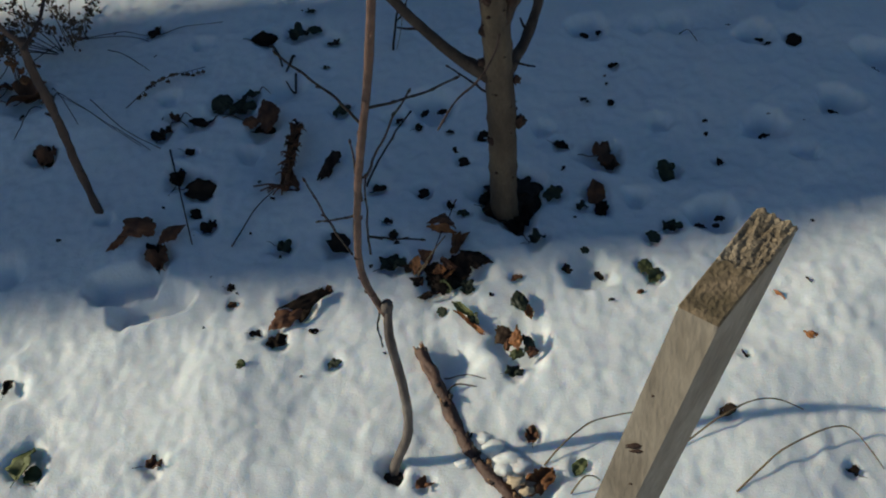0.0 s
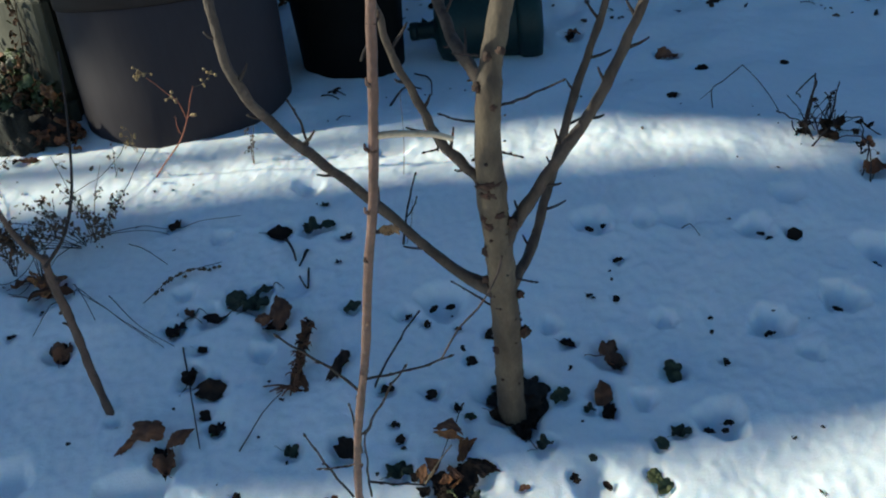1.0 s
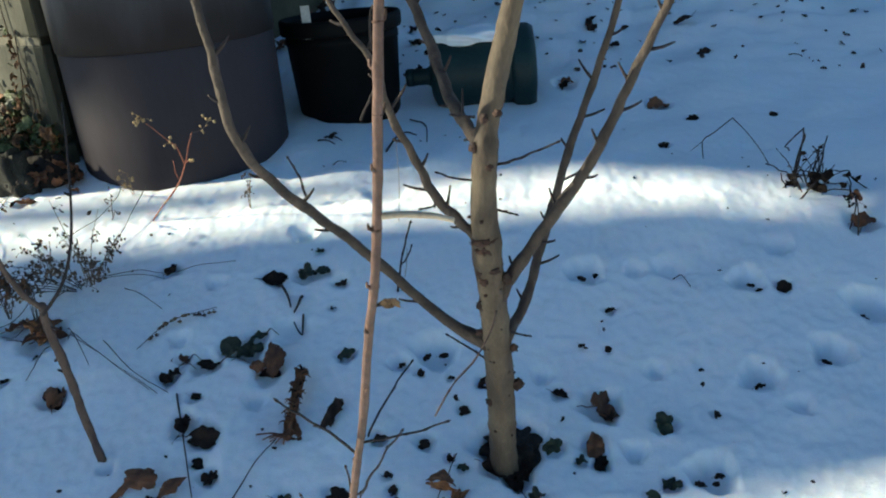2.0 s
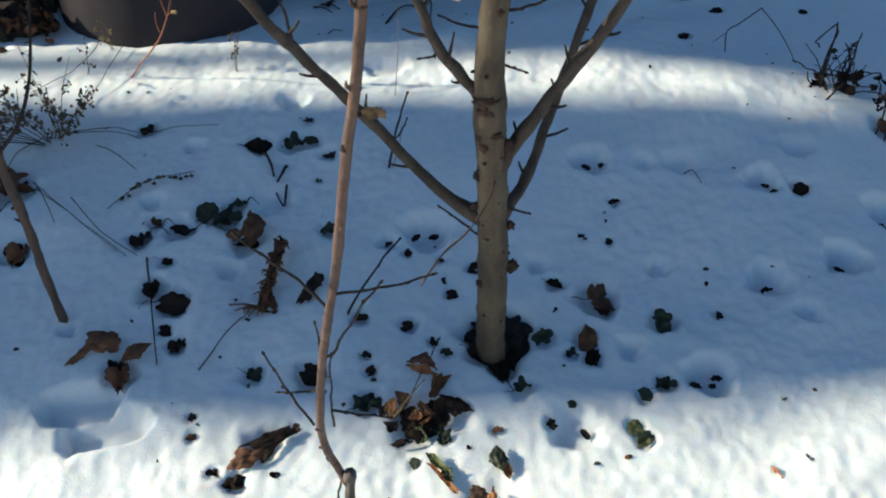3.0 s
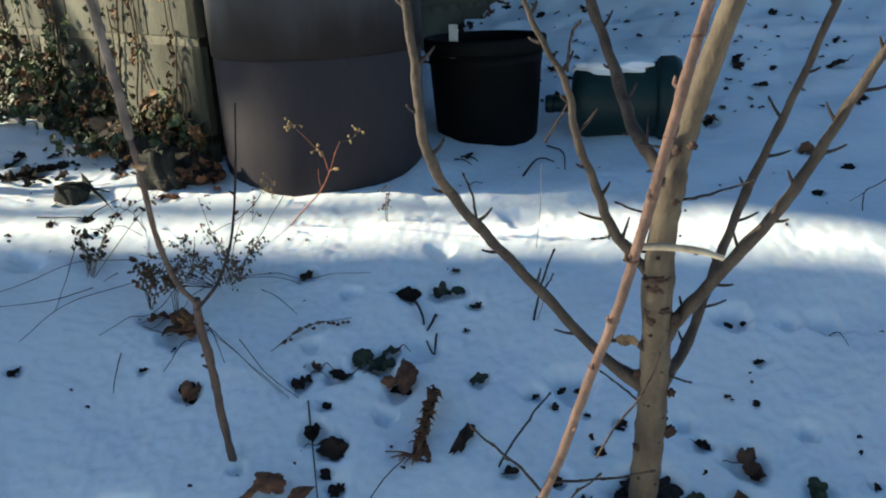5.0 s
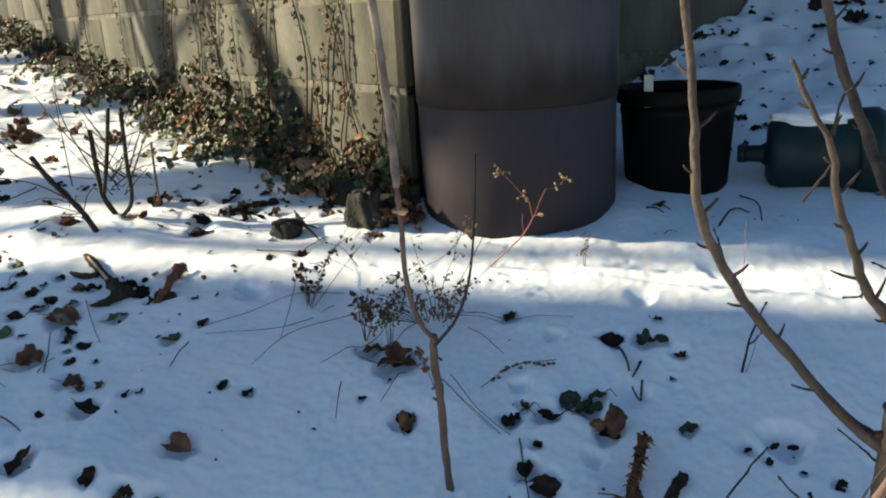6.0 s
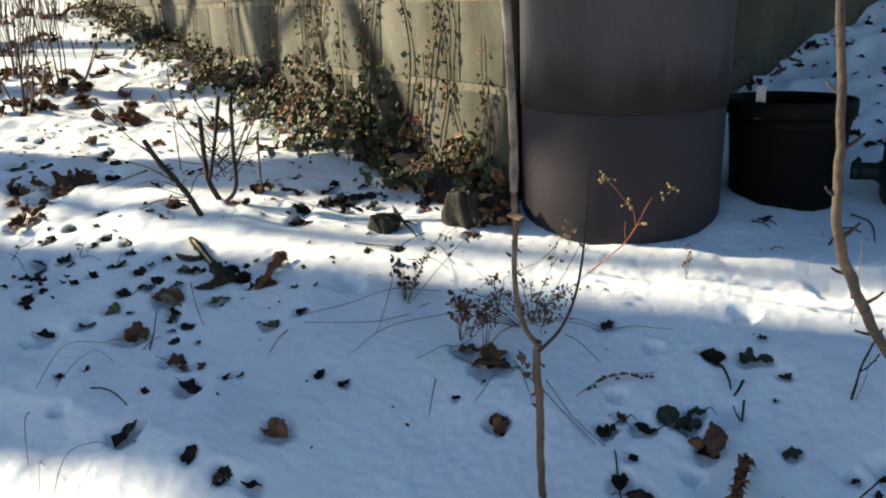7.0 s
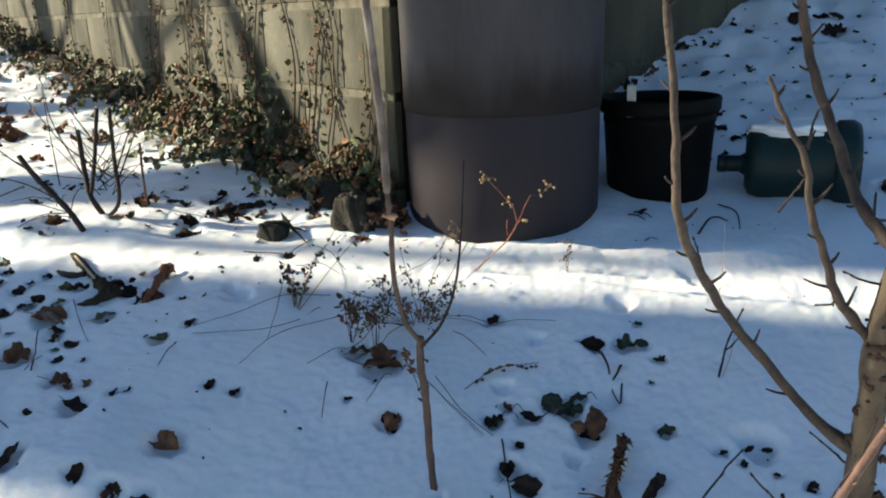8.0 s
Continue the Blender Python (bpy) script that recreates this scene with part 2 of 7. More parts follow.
# where the litter lies: x, y, size, turn
BROWN_BANK = [
    (-0.556, 1.514, 0.026, 80), (-0.508, 1.215, 0.044, 100), (-0.843, 1.555, 0.073, 30), (-0.913, 1.579, 0.049, 0),
    (-0.230, 1.158, 0.016, 10), (-0.370, 1.131, 0.016, 40), (0.050, 1.182, 0.016, 0), (0.767, 1.898, 0.052, 0),
    (0.206, 2.730, 0.051, 0), (0.452, 2.562, 0.055, 50), (0.179, 1.359, 0.034, 80), (0.198, 1.440, 0.056, 20), (-0.847, 1.572, 0.057, 30),
    (-0.764, 1.420, 0.039, 90), (-1.143, 1.217, 0.058, 120), (-1.473, 1.297, 0.048, 0), (-1.428, 1.279, 0.025, 50)]
BROWN_EDGE = [
    (-1.402, 1.301, 0.022, 20), (-1.633, 1.337, 0.063, 60), (-1.660, 1.476, 0.065, 20), (-3.009, 2.635, 0.128, 10),
    (-3.477, 2.806, 0.109, 80), (-1.853, 1.942, 0.041, 0), (-2.021, 1.875, 0.042, 30), (-1.517, 1.718, 0.050, 60),
    (-1.480, 1.619, 0.048, 80), (-2.523, 2.633, 0.079, 10), (-2.504, 2.863, 0.083, 60), (-1.108, 2.012, 0.041, 0),
    (-2.544, 1.952, 0.122, 40), (-2.518, 1.876, 0.080, 0), (-2.421, 1.663, 0.082, 70), (-1.309, 2.119, 0.032, 0),
    (-0.429, 0.893, 0.026, 30), (-0.070, 0.884, 0.021, 20), (0.067, 0.951, 0.023, 80)]
TAN_PILE = [
    (0.076, 0.885, 0.037, 20), (-2.023, 1.872, 0.035, 0), (-1.013, 2.070, 0.027, 0), (-2.589, 2.376, 0.049, 0),
    (0.230, 1.160, 0.008, 0)]
DARK_BANK = [
    (-0.392, 1.489, 0.041, 0), (-0.509, 1.504, 0.043, 30), (-0.572, 1.475, 0.036, 60), (-0.661, 1.754, 0.039, 0),
    (-0.430, 1.728, 0.042, 20), (-0.294, 1.716, 0.027, 100), (-0.300, 1.651, 0.013, 0), (-0.512, 1.369, 0.040, 90),
    (-0.470, 1.350, 0.044, 0), (-0.467, 1.303, 0.023, 0), (-0.441, 1.276, 0.029, 40), (-0.508, 1.425, 0.023, 0),
    (-0.768, 1.420, 0.042, 120), (-0.224, 1.249, 0.042, 0), (-0.151, 1.286, 0.016, 0), (-0.141, 1.262, 0.020, 0),
    (-0.175, 1.355, 0.026, 0), (-0.099, 1.357, 0.019, 0), (-0.152, 1.519, 0.014, 0), (-0.117, 1.498, 0.016, 0),
    (-0.059, 1.490, 0.015, 0), (-0.035, 1.422, 0.021, 0)]
DARK_SLOPE = [
    (-0.049, 1.446, 0.012, 0), (-0.004, 1.478, 0.022, 60), (0.021, 1.308, 0.036, 0), (0.053, 1.317, 0.033, 60),
    (0.048, 1.295, 0.036, 100), (0.130, 1.462, 0.025, 0), (0.129, 1.408, 0.010, 0),
    (0.205, 1.425, 0.033, 80), (0.385, 1.423, 0.016, 60), (0.375, 1.486, 0.011, 0),
    (0.187, 1.328, 0.026, 90), (0.232, 1.649, 0.020, 0), (0.220, 1.560, 0.015, 0), (0.370, 1.319, 0.013, 0),
    (0.338, 1.304, 0.018, 30), (0.565, 1.711, 0.028, 40), (0.518, 1.698, 0.012, 0), (0.526, 2.459, 0.034, 0),
    (0.733, 2.452, 0.022, 0), (0.424, 2.271, 0.026, 0), (0.639, 2.909, 0.037, 0)]
DARK_PILE = [
    (-0.053, 1.321, 0.016, 90), (0.014, 1.151, 0.009, 60), (-0.266, 1.130, 0.039, 40), (-0.292, 1.072, 0.026, 0),
    (-0.380, 1.159, 0.015, 0), (-0.241, 1.087, 0.012, 0), (0.470, 1.181, 0.012, 90), (0.456, 1.274, 0.009, 90),
    (0.322, 0.982, 0.019, 0), (0.358, 1.061, 0.013, 80), (0.466, 0.918, 0.018, 100), (-0.672, 1.000, 0.024, 90),
    (-0.324, 1.080, 0.017, 0), (0.126, 1.201, 0.019, 60), (0.173, 1.200, 0.014, 110), (-0.344, 1.329, 0.008, 0)]
DARK_LEFT = [
    (-1.367, 1.229, 0.050, 0), (-1.317, 1.284, 0.020, 60), (-1.296, 1.299, 0.018, 0), (-1.231, 1.081, 0.033, 80),
    (-1.155, 1.084, 0.034, 50), (-1.107, 1.103, 0.036, 20), (-1.393, 1.082, 0.056, 60), (-1.787, 1.453, 0.038, 0),
    (-1.783, 1.330, 0.037, 0), (-1.154, 1.382, 0.024, 50), (-1.098, 1.388, 0.026, 50), (-1.541, 1.414, 0.032, 90),
    (-1.945, 1.499, 0.028, 0), (-2.019, 1.398, 0.031, 0), (-2.008, 1.340, 0.037, 0), (-1.849, 1.269, 0.035, 0),
    (-1.675, 1.168, 0.021, 0), (-1.641, 1.203, 0.017, 0), (-1.448, 1.188, 0.018, 0), (-1.313, 1.537, 0.029, 30),
    (-0.836, 1.498, 0.013, 0), (-0.871, 1.447, 0.018, 0), (-1.617, 1.950, 0.061, 0)]
DARK_FAR = [
    (-1.830, 1.548, 0.037, 0), (-1.608, 1.440, 0.033, 40), (-1.530, 1.357, 0.024, 0), (-1.471, 1.369, 0.016, 0),
    (-1.589, 2.125, 0.074, 0), (-1.684, 2.175, 0.060, 30), (-1.552, 2.191, 0.058, 0), (-1.254, 1.882, 0.029, 0),
    (-2.856, 1.977, 0.057, 0), (-2.752, 2.010, 0.039, 0), (-2.639, 1.812, 0.061, 0), (-2.520, 1.802, 0.047, 0),
    (-2.409, 1.996, 0.048, 0), (-2.241, 1.798, 0.033, 0), (-2.247, 1.678, 0.032, 0), (-2.255, 1.606, 0.035, 0),
    (-3.930, 3.273, 0.092, 0), (-0.051, 4.108, 0.070, 0), (0.051, 4.209, 0.061, 0), (0.090, 3.998, 0.089, 0),
    (0.129, 3.890, 0.066, 0), (-0.040, 3.946, 0.047, 0)]
GREEN_BANK = [
    (-0.255, 1.529, 0.031, 0), (-0.313, 1.241, 0.031, 0), (-0.473, 1.540, 0.041, 20), (-0.436, 1.535, 0.043, 60),
    (-0.429, 1.572, 0.032, 0), (-0.369, 1.740, 0.041, 0), (-0.333, 1.745, 0.030, 0), (-0.351, 1.805, 0.017, 0),
    (0.111, 1.353, 0.032, 0), (0.155, 1.329, 0.020, 0), (0.261, 1.265, 0.024, 0), (0.293, 1.290, 0.027, 0), (0.297, 1.405, 0.038, 90),
    (0.082, 1.254, 0.032, 0), (0.155, 1.236, 0.013, 0), (-0.136, 1.209, 0.035, 0), (-0.032, 1.303, 0.018, 0),
    (-0.022, 1.168, 0.023, 0), (-0.057, 1.125, 0.014, 0), (0.046, 1.035, 0.023, 0), (-0.207, 1.042, 0.019, 0)]
GREEN_EDGE = [
    (0.243, 1.209, 0.023, 0), (0.255, 1.192, 0.025, 60), (0.249, 1.202, 0.014, 0), (-0.608, 0.894, 0.040, 80),
    (-0.591, 0.880, 0.024, 0), (0.127, 0.907, 0.020, 30), (-0.334, 1.027, 0.012, 0), (-0.334, 1.026, 0.011, 0),
    (-1.763, 1.396, 0.037, 0), (-1.539, 1.517, 0.044, 30), (-1.351, 1.478, 0.039, 0), (-1.706, 1.579, 0.033, 0),
    (-2.131, 2.482, 0.050, 0), (-2.037, 2.541, 0.062, 0), (-2.278, 2.518, 0.039, 0), (-1.675, 1.520, 0.029, 0),
    (-2.251, 1.686, 0.032, 0), (-1.973, 1.642, 0.029, 0)]
DARK_MORE = [
    (-1.924, 1.607, 0.029, 0), (-1.983, 1.650, 0.033, 40), (-1.808, 1.622, 0.028, 0), (-1.746, 1.491, 0.038, 60),
    (-1.736, 1.517, 0.029, 0), (-1.824, 1.542, 0.021, 0), (-1.826, 1.581, 0.022, 0), (-1.677, 1.592, 0.035, 0),
    (-2.169, 1.517, 0.044, 0), (-2.109, 1.545, 0.037, 0), (-2.073, 1.536, 0.020, 0), (-2.009, 1.452, 0.019, 0),
    (-1.968, 1.458, 0.022, 0), (-2.138, 1.486, 0.033, 0), (-2.117, 1.453, 0.029, 0), (-2.149, 1.444, 0.030, 0),
    (-2.083, 1.450, 0.026, 0), (-2.070, 1.399, 0.022, 0), (-1.549, 1.615, 0.043, 0), (-1.596, 1.637, 0.026, 0),
    (-1.392, 1.619, 0.019, 0), (-1.597, 1.418, 0.030, 0), (-1.561, 1.384, 0.019, 0), (-1.710, 1.399, 0.020, 0)]
WALL_LEAVES = [
    (-1.607, 2.057, 0.044, 0), (-1.608, 2.129, 0.048, 0), (-1.579, 2.160, 0.045, 0), (-1.590, 2.239, 0.039, 0),
    (-1.537, 2.051, 0.037, 0), (-1.687, 2.216, 0.036, 0), (-1.485, 2.263, 0.046, 0), (-1.486, 2.183, 0.034, 0),
    (-1.332, 2.145, 0.039, 0), (-1.476, 2.104, 0.040, 0), (-1.502, 2.070, 0.033, 0), (-1.309, 2.188, 0.040, 0),
    (-0.276, 3.065, 0.040, 0), (-0.289, 3.169, 0.042, 0), (-0.226, 2.999, 0.036, 0), (-0.189, 3.030, 0.032, 0),
    (-0.252, 2.901, 0.027, 0), (0.199, 2.699, 0.040, 0), (-0.428, 2.360, 0.025, 0), (-0.326, 2.634, 0.025, 0)]
DARK_BITS = [
    (0.474, 1.499, 0.014, 0), (0.186, 1.743, 0.016, 0), (0.214, 1.754, 0.013, 40), (0.508, 1.726, 0.014, 0),
    (0.179, 1.560, 0.016, 0), (0.361, 1.304, 0.013, 0), (-0.109, 1.550, 0.014, 0), (-0.078, 1.556, 0.018, 0),
    (0.378, 1.515, 0.010, 0), (0.599, 1.551, 0.015, 0), (0.704, 1.667, 0.014, 0)]
DARK_SOME = [
    (-1.970, 1.319, 0.018, 0), (-2.073, 1.661, 0.034, 0), (-2.261, 1.628, 0.039, 0), (-2.173, 1.720, 0.025, 0),
    (-2.078, 1.619, 0.023, 0), (-2.031, 1.483, 0.016, 0), (-1.925, 1.547, 0.025, 0), (-1.909, 1.561, 0.025, 0),
    (-1.576, 1.663, 0.018, 0), (-1.498, 1.584, 0.025, 0), (-2.676, 2.214, 0.044, 0), (-2.522, 2.117, 0.050, 0),
    (-2.655, 2.170, 0.035, 0), (-3.106, 2.268, 0.034, 0), (-3.177, 2.246, 0.035, 0), (-2.358, 2.171, 0.029, 0),
    (-2.217, 2.151, 0.027, 0), (-2.206, 2.186, 0.024, 0), (-1.831, 2.214, 0.033, 0), (-1.786, 2.111, 0.028, 0),
    (-1.654, 2.003, 0.050, 0), (-1.737, 2.102, 0.038, 0), (-2.192, 1.979, 0.041, 0), (-2.930, 2.516, 0.039, 0)]
BROWN_PATCH = [
    (-2.613, 1.977, 0.060, 0), (-2.575, 2.014, 0.054, 40), (-2.461, 1.950, 0.048, 80), (-2.491, 1.885, 0.052, 120),
    (-2.560, 1.888, 0.044, 0), (-2.603, 1.864, 0.055, 50), (-2.691, 1.839, 0.060, 0), (-2.613, 1.813, 0.044, 60),
    (-2.565, 1.734, 0.051, 0), (-2.494, 1.729, 0.046, 30), (-2.430, 1.719, 0.042, 70), (-2.460, 1.673, 0.049, 0),
    (-2.371, 1.685, 0.037, 50), (-2.996, 2.620, 0.091, 0), (-3.523, 2.826, 0.084, 20), (-2.507, 2.592, 0.055, 0),
    (-2.599, 2.746, 0.048, 50), (-4.055, 3.052, 0.114, 0), (-3.963, 3.137, 0.104, 30), (-4.027, 2.932, 0.093, 60),
    (-3.884, 3.002, 0.082, 0), (-3.939, 3.338, 0.073, 0), (-2.035, 1.878, 0.028, 0), (-1.810, 1.941, 0.034, 0)]
# the sunken heel and sole of a shoe: both ends of a groove, radius, depth
TREADS = [(-0.578, 1.158, -0.512, 1.176, 0.027, 0.034), (-0.530, 1.118, -0.462, 1.140, 0.026, 0.032), (-0.800, 1.165, -0.740, 1.178, 0.026, 0.022)]
# hollows trodden or melted into the snow: x, y, radius, depth
PITS = [((-0.677, 0.995), 0.03, 0.010),
        ((0.474, 1.501), 0.034, 0.030), ((0.605, 1.555), 0.034, 0.034), ((0.710, 1.675), 0.04, 0.036),
        ((0.356, 1.310), 0.035, 0.030), ((0.498, 1.726), 0.03, 0.026), ((0.358, 1.762), 0.03, 0.012),
        ((0.192, 1.751), 0.035, 0.024), ((0.577, 1.818), 0.03, 0.010), ((0.642, 2.245), 0.03, 0.014),
        ((-0.094, 1.553), 0.04, 0.026), ((-0.401, 1.875), 0.03, 0.018), ((-0.243, 2.045), 0.05, 0.016),
        ((-1.269, 1.672), 0.035, 0.016), ((-0.372, 1.590), 0.035, 0.012),
        ((-0.040, 1.050), 0.03, 0.009), ((-1.841, 1.266), 0.035, 0.014),
        ((0.157, 1.200), 0.035, 0.016)]
PITS += [((-0.056, 1.192), 0.045, 0.014), ((-0.021, 1.199), 0.035, 0.012), ((0.053, 1.078), 0.040, 0.012)]
PITS += [(p, 0.020, 0.013) for p in ((-0.098, 1.357), (-0.404, 1.429), (-0.158, 1.518), (0.242, 1.350), (0.298, 1.517), (0.097, 1.501), (0.290, 1.753), (0.350, 1.765), (0.571, 1.818), (0.523, 1.434), (-0.550, 1.709), (-1.860, 1.235), (-1.300, 1.689), (-1.594, 1.091), (-0.580, 1.562))]
PITS = [(p[0], p[1], r, d) for p, r, d in PITS]
TREE_FOOT, SAPLING_FOOT, NEAR_FOOT = (0.033, 1.330), (-0.615, 1.282), (-0.110, 0.898)
PITS += [(TREE_FOOT[0] + 0.006, TREE_FOOT[1] + 0.024, 0.054, 0.034), (TREE_FOOT[0] + 0.02, TREE_FOOT[1] - 0.036, 0.028, 0.025),
         (*SAPLING_FOOT, 0.014, 0.012), (NEAR_FOOT[0] - 0.003, NEAR_FOOT[1], 0.017, 0.02)]


# the snowy bank: a slope, a terrace on which the barrel stands, and a second slope behind
def soft_min(a, b, k):
    return -k * np.logaddexp(-a / k, -b / k)


def bank(x, y):
    low = 0.36 * (y - 1.3) - 0.06 * (x - 0.05)
    terrace = 0.285 + 0.08 * (y - 2.2) - 0.03 * (x + 0.5)
    b = np.clip((x + 1.3) / 0.7, 0, 1)
    rise = 0.345 + (0.16 + 0.17 * b * b * (3 - 2 * b)) * (y - 2.8) - 0.03 * (x + 0.5) - 0.4 * np.maximum(0, 1.1 - y)
    z = -soft_min(-soft_min(low, terrace, 0.04), -rise, 0.04)
    return -soft_min(-soft_min(z, 1.7 + 0 * z, 0.1), 0.9 + 0 * z, 0.1)


ALL_LEAVES = BROWN_BANK + BROWN_EDGE + TAN_PILE + DARK_BANK + DARK_SLOPE + DARK_PILE + DARK_LEFT + DARK_FAR + GREEN_BANK + GREEN_EDGE + DARK_MORE + DARK_SOME
HOLES = np.array([(*q, 0.85) for q in TREADS] + [(x, y, x + 0.12 * r, y, 0.95 * r, 1.15 * d, 0.85) for x, y, r, d in PITS]
                 + [(x, y, x, y, 0.66 * s, min(0.34 * s, 0.020), 0.80) for x, y, s, turn in ALL_LEAVES if s > 0.012])


def sunk(x, y, hole):
    """How deep a hollow is at a place; its rim wanders a little."""
    ax, ay, bx, by, r, d, soft = hole
    along = np.clip(((x - ax) * (bx - ax) + (y - ay) * (by - ay)) / max((bx - ax) ** 2 + (by - ay) ** 2, 1e-9), 0, 1)
    u, v = x - ax - along * (bx - ax), y - ay - along * (by - ay)
    q = np.sqrt(u * u + v * v) / r * (1 + 0.10 * np.sin(3 * np.arctan2(v, u) + 40 * ax) + 0.05 * np.sin(7 * np.arctan2(v, u) + 70 * ay))
    t = np.clip((0.875 + 0.5 * soft - q) / soft, 0, 1)
    return d * t * t * (3 - 2 * t)


def hollow(x, y):
    near = (HOLES[:, 0] - x) ** 2 + (HOLES[:, 1] - y) ** 2 < 0.04
    return max([sunk(x, y, h) for h in HOLES[near]] + [0.0])


def lumps(x, y):
    v = 0.020 * noise.noise((x * 2.3, y * 2.3, 3)) + 0.010 * noise.noise((x * 7, y * 7, 9))
    if y > 2.6:
        v += min(1, y - 2.6) * (0.045 * noise.noise((x * 3.5, y * 6, 2)) + 0.02 * noise.noise((x * 9, y * 14, 6)))
    if x < -1.3:
        v += min(1, -1.3 - x) * (0.022 * noise.noise((x * 6, y * 6, 12)) + 0.006 * noise.noise((x * 15, y * 15, 4)))
    if y < 2.4 and x > -1.6:
        v += 0.0015 * noise.noise((x * 70, y * 70, 21)) + 0.0008 * noise.noise((x * 120, y * 120, 23)) + 0.0015 * (0.3 - abs(noise.noise((x * 26, y * 26, 31))))
    return v + 0.0010 * noise.noise((x * 34, y * 34, 15)) + 0.0021 * noise.noise((x * 22, y * 22, 5)) + 0.0015 * noise.noise((x * 50, y * 50, 1))


def ground_z(x, y):
    return float(bank(np.float64(x), np.float64(y)) + lumps(x, y) - hollow(np.float64(x), np.float64(y)))


def on_ground(x, y, up=0.0):
    return Vector((x, y, ground_z(x, y) + up))


def build_ground():
    def spaced(mid, fine, far_lo, far_hi, grow=1.22):
        a, b, s = [mid[0]], [mid[-1]], fine
        while a[-1] > far_lo:
            s *= 1.22
            a.append(a[-1] - s)
        s = fine
        while b[-1] < far_hi:
            s *= grow
            b.append(b[-1] + s)
        return np.array(a[:0:-1] + list(mid) + b[1:])

    xs = spaced(np.r_[np.arange(-3.6, -0.95, 0.0085), np.arange(-0.95, 0.70, 0.0045), np.arange(0.70, 1.05, 0.0085)], 0.0085, -60, 60)
    ys = spaced(np.r_[np.arange(0.74, 1.75, 0.0045), np.arange(1.75, 3.3, 0.0085)], 0.0085, -60, 60, 1.035)
    X, Y = np.meshgrid(xs, ys)
    Z = bank(X, Y)
    holes = np.zeros_like(Z)
    for h in HOLES:
        ax, ay, bx, by, r = h[:5]
        i0, i1 = np.searchsorted(xs, (min(ax, bx) - 1.5 * r, max(ax, bx) + 1.5 * r))
        j0, j1 = np.searchsorted(ys, (min(ay, by) - 1.5 * r, max(ay, by) + 1.5 * r))
        if i1 > i0 and j1 > j0:
            holes[j0:j1, i0:i1] = np.maximum(holes[j0:j1, i0:i1], sunk(X[j0:j1, i0:i1], Y[j0:j1, i0:i1], h))
    L = np.array([[lumps(x, y) if -4 < x < 3 and 0 < y < 6 else 0.0 for x in xs] for y in ys])
    Z = Z + L - holes
    w, h = len(xs), len(ys)
    idx = np.arange(w * h).reshape(h, w)
    faces = np.stack([idx[:-1, :-1], idx[:-1, 1:], idx[1:, 1:], idx[1:, :-1]], -1).reshape(-1, 4)
    me = bpy.data.meshes.new("ground")
    me.from_pydata(np.stack([X, Y, Z], -1).reshape(-1, 3).tolist(), [], faces.tolist())
    me.materials.append(SNOW)
    me.polygons.foreach_set("use_smooth", [True] * len(faces))
    return tagged(new("ground", me), "bank of shallow crusted snow with melt hollows and footprints", "snow", kind="structure")


build_ground()

# the block building behind the barrel
CORNER, LEFT_WAY = Vector((-1.08, 2.20, 0)), Vector((-0.856, 0.517, 0)).normalized()
RECESS, RIGHT_WAY = Vector((-1.08, 2.55, 0)), Vector((0.42, 0.907, 0)).normalized()


def block_wall(name, start, way, length, inward, label, mat, mitre=0.0, course=0.25, span=0.5, first=0.132, mortar=MORTAR):
    """A wall of blocks in pale mortar; its core is the mortar, set back behind the blocks. mitre: how far the inner edge starts later."""
    bm = bmesh.new()
    low = [bm.verts.new(q) for q in ((0, 0.0015, -0.6), (length, 0.0015, -0.6), (length, 0.2, -0.6), (mitre, 0.2, -0.6))]
    top = [bm.verts.new(v.co + Vector((0, 0, 2.98))) for v in low]
    for i in range(4):
        bm.faces.new((low[i], low[(i + 1) % 4], top[(i + 1) % 4], top[i]))
    bm.faces.new(low[::-1])
    bm.faces.new(top)
    core = link(name, bm, mortar, None, "", False)
    core.matrix_world = Matrix(((way.x, inward.x, 0, start.x), (way.y, inward.y, 0, start.y), (0, 0, 1, 0), (0, 0, 0, 1)))
    tagged(core, label, "wall", kind="structure")
    shapes = {}
    for row in range(-2, 9):
        z0 = first + course * row
        x = 0.0 if row % 2 else -span / 2
        while x < length - 0.02:
            a, b = max(x + 0.003, 0.0), min(x + span - 0.003, length)
            if b - a > 0.05:
                key = round(b - a, 3)
                if key not in shapes:
                    bk = bmesh.new()
                    box(bk, (0, -0.0015, 0.010), (b - a, 0.028, course - 0.010))
                    bmesh.ops.bevel(bk, geom=bk.edges[:], offset=0.004, segments=1, affect="EDGES")
                    me = bpy.data.meshes.new("block")
                    bk.to_mesh(me)
                    bk.free()
                    me.materials.append(mat)
                    shapes[key] = me
                ob = new("block", shapes[key])
                ob.parent = core
                ob.location = (a, 0, z0)
            x += span
    return core


block_wall("wall_left", CORNER, LEFT_WAY, 8.0, Vector((LEFT_WAY.y, -LEFT_WAY.x, 0)), "sunlit wall of pale painted concrete blocks with climbing ivy", BLOCK, 0.25)
# the return and the right wall carry part of their shade in the colour
block_wall("wall_return", CORNER, Vector((0, 1, 0)), 0.40, Vector((-1, 0, 0)), "short shaded return of the block wall behind the barrel", BLOCK_MOSS_SHADE, 0.2, mortar=MORTAR_MOSS_SHADE)
block_wall("wall_right", RECESS, RIGHT_WAY, 5.0, Vector((-0.907, 0.42, 0)), "shaded mossy wall of concrete blocks behind the barrel", BLOCK_MOSS_SHADE, 0.1, mortar=MORTAR_MOSS_SHADE)


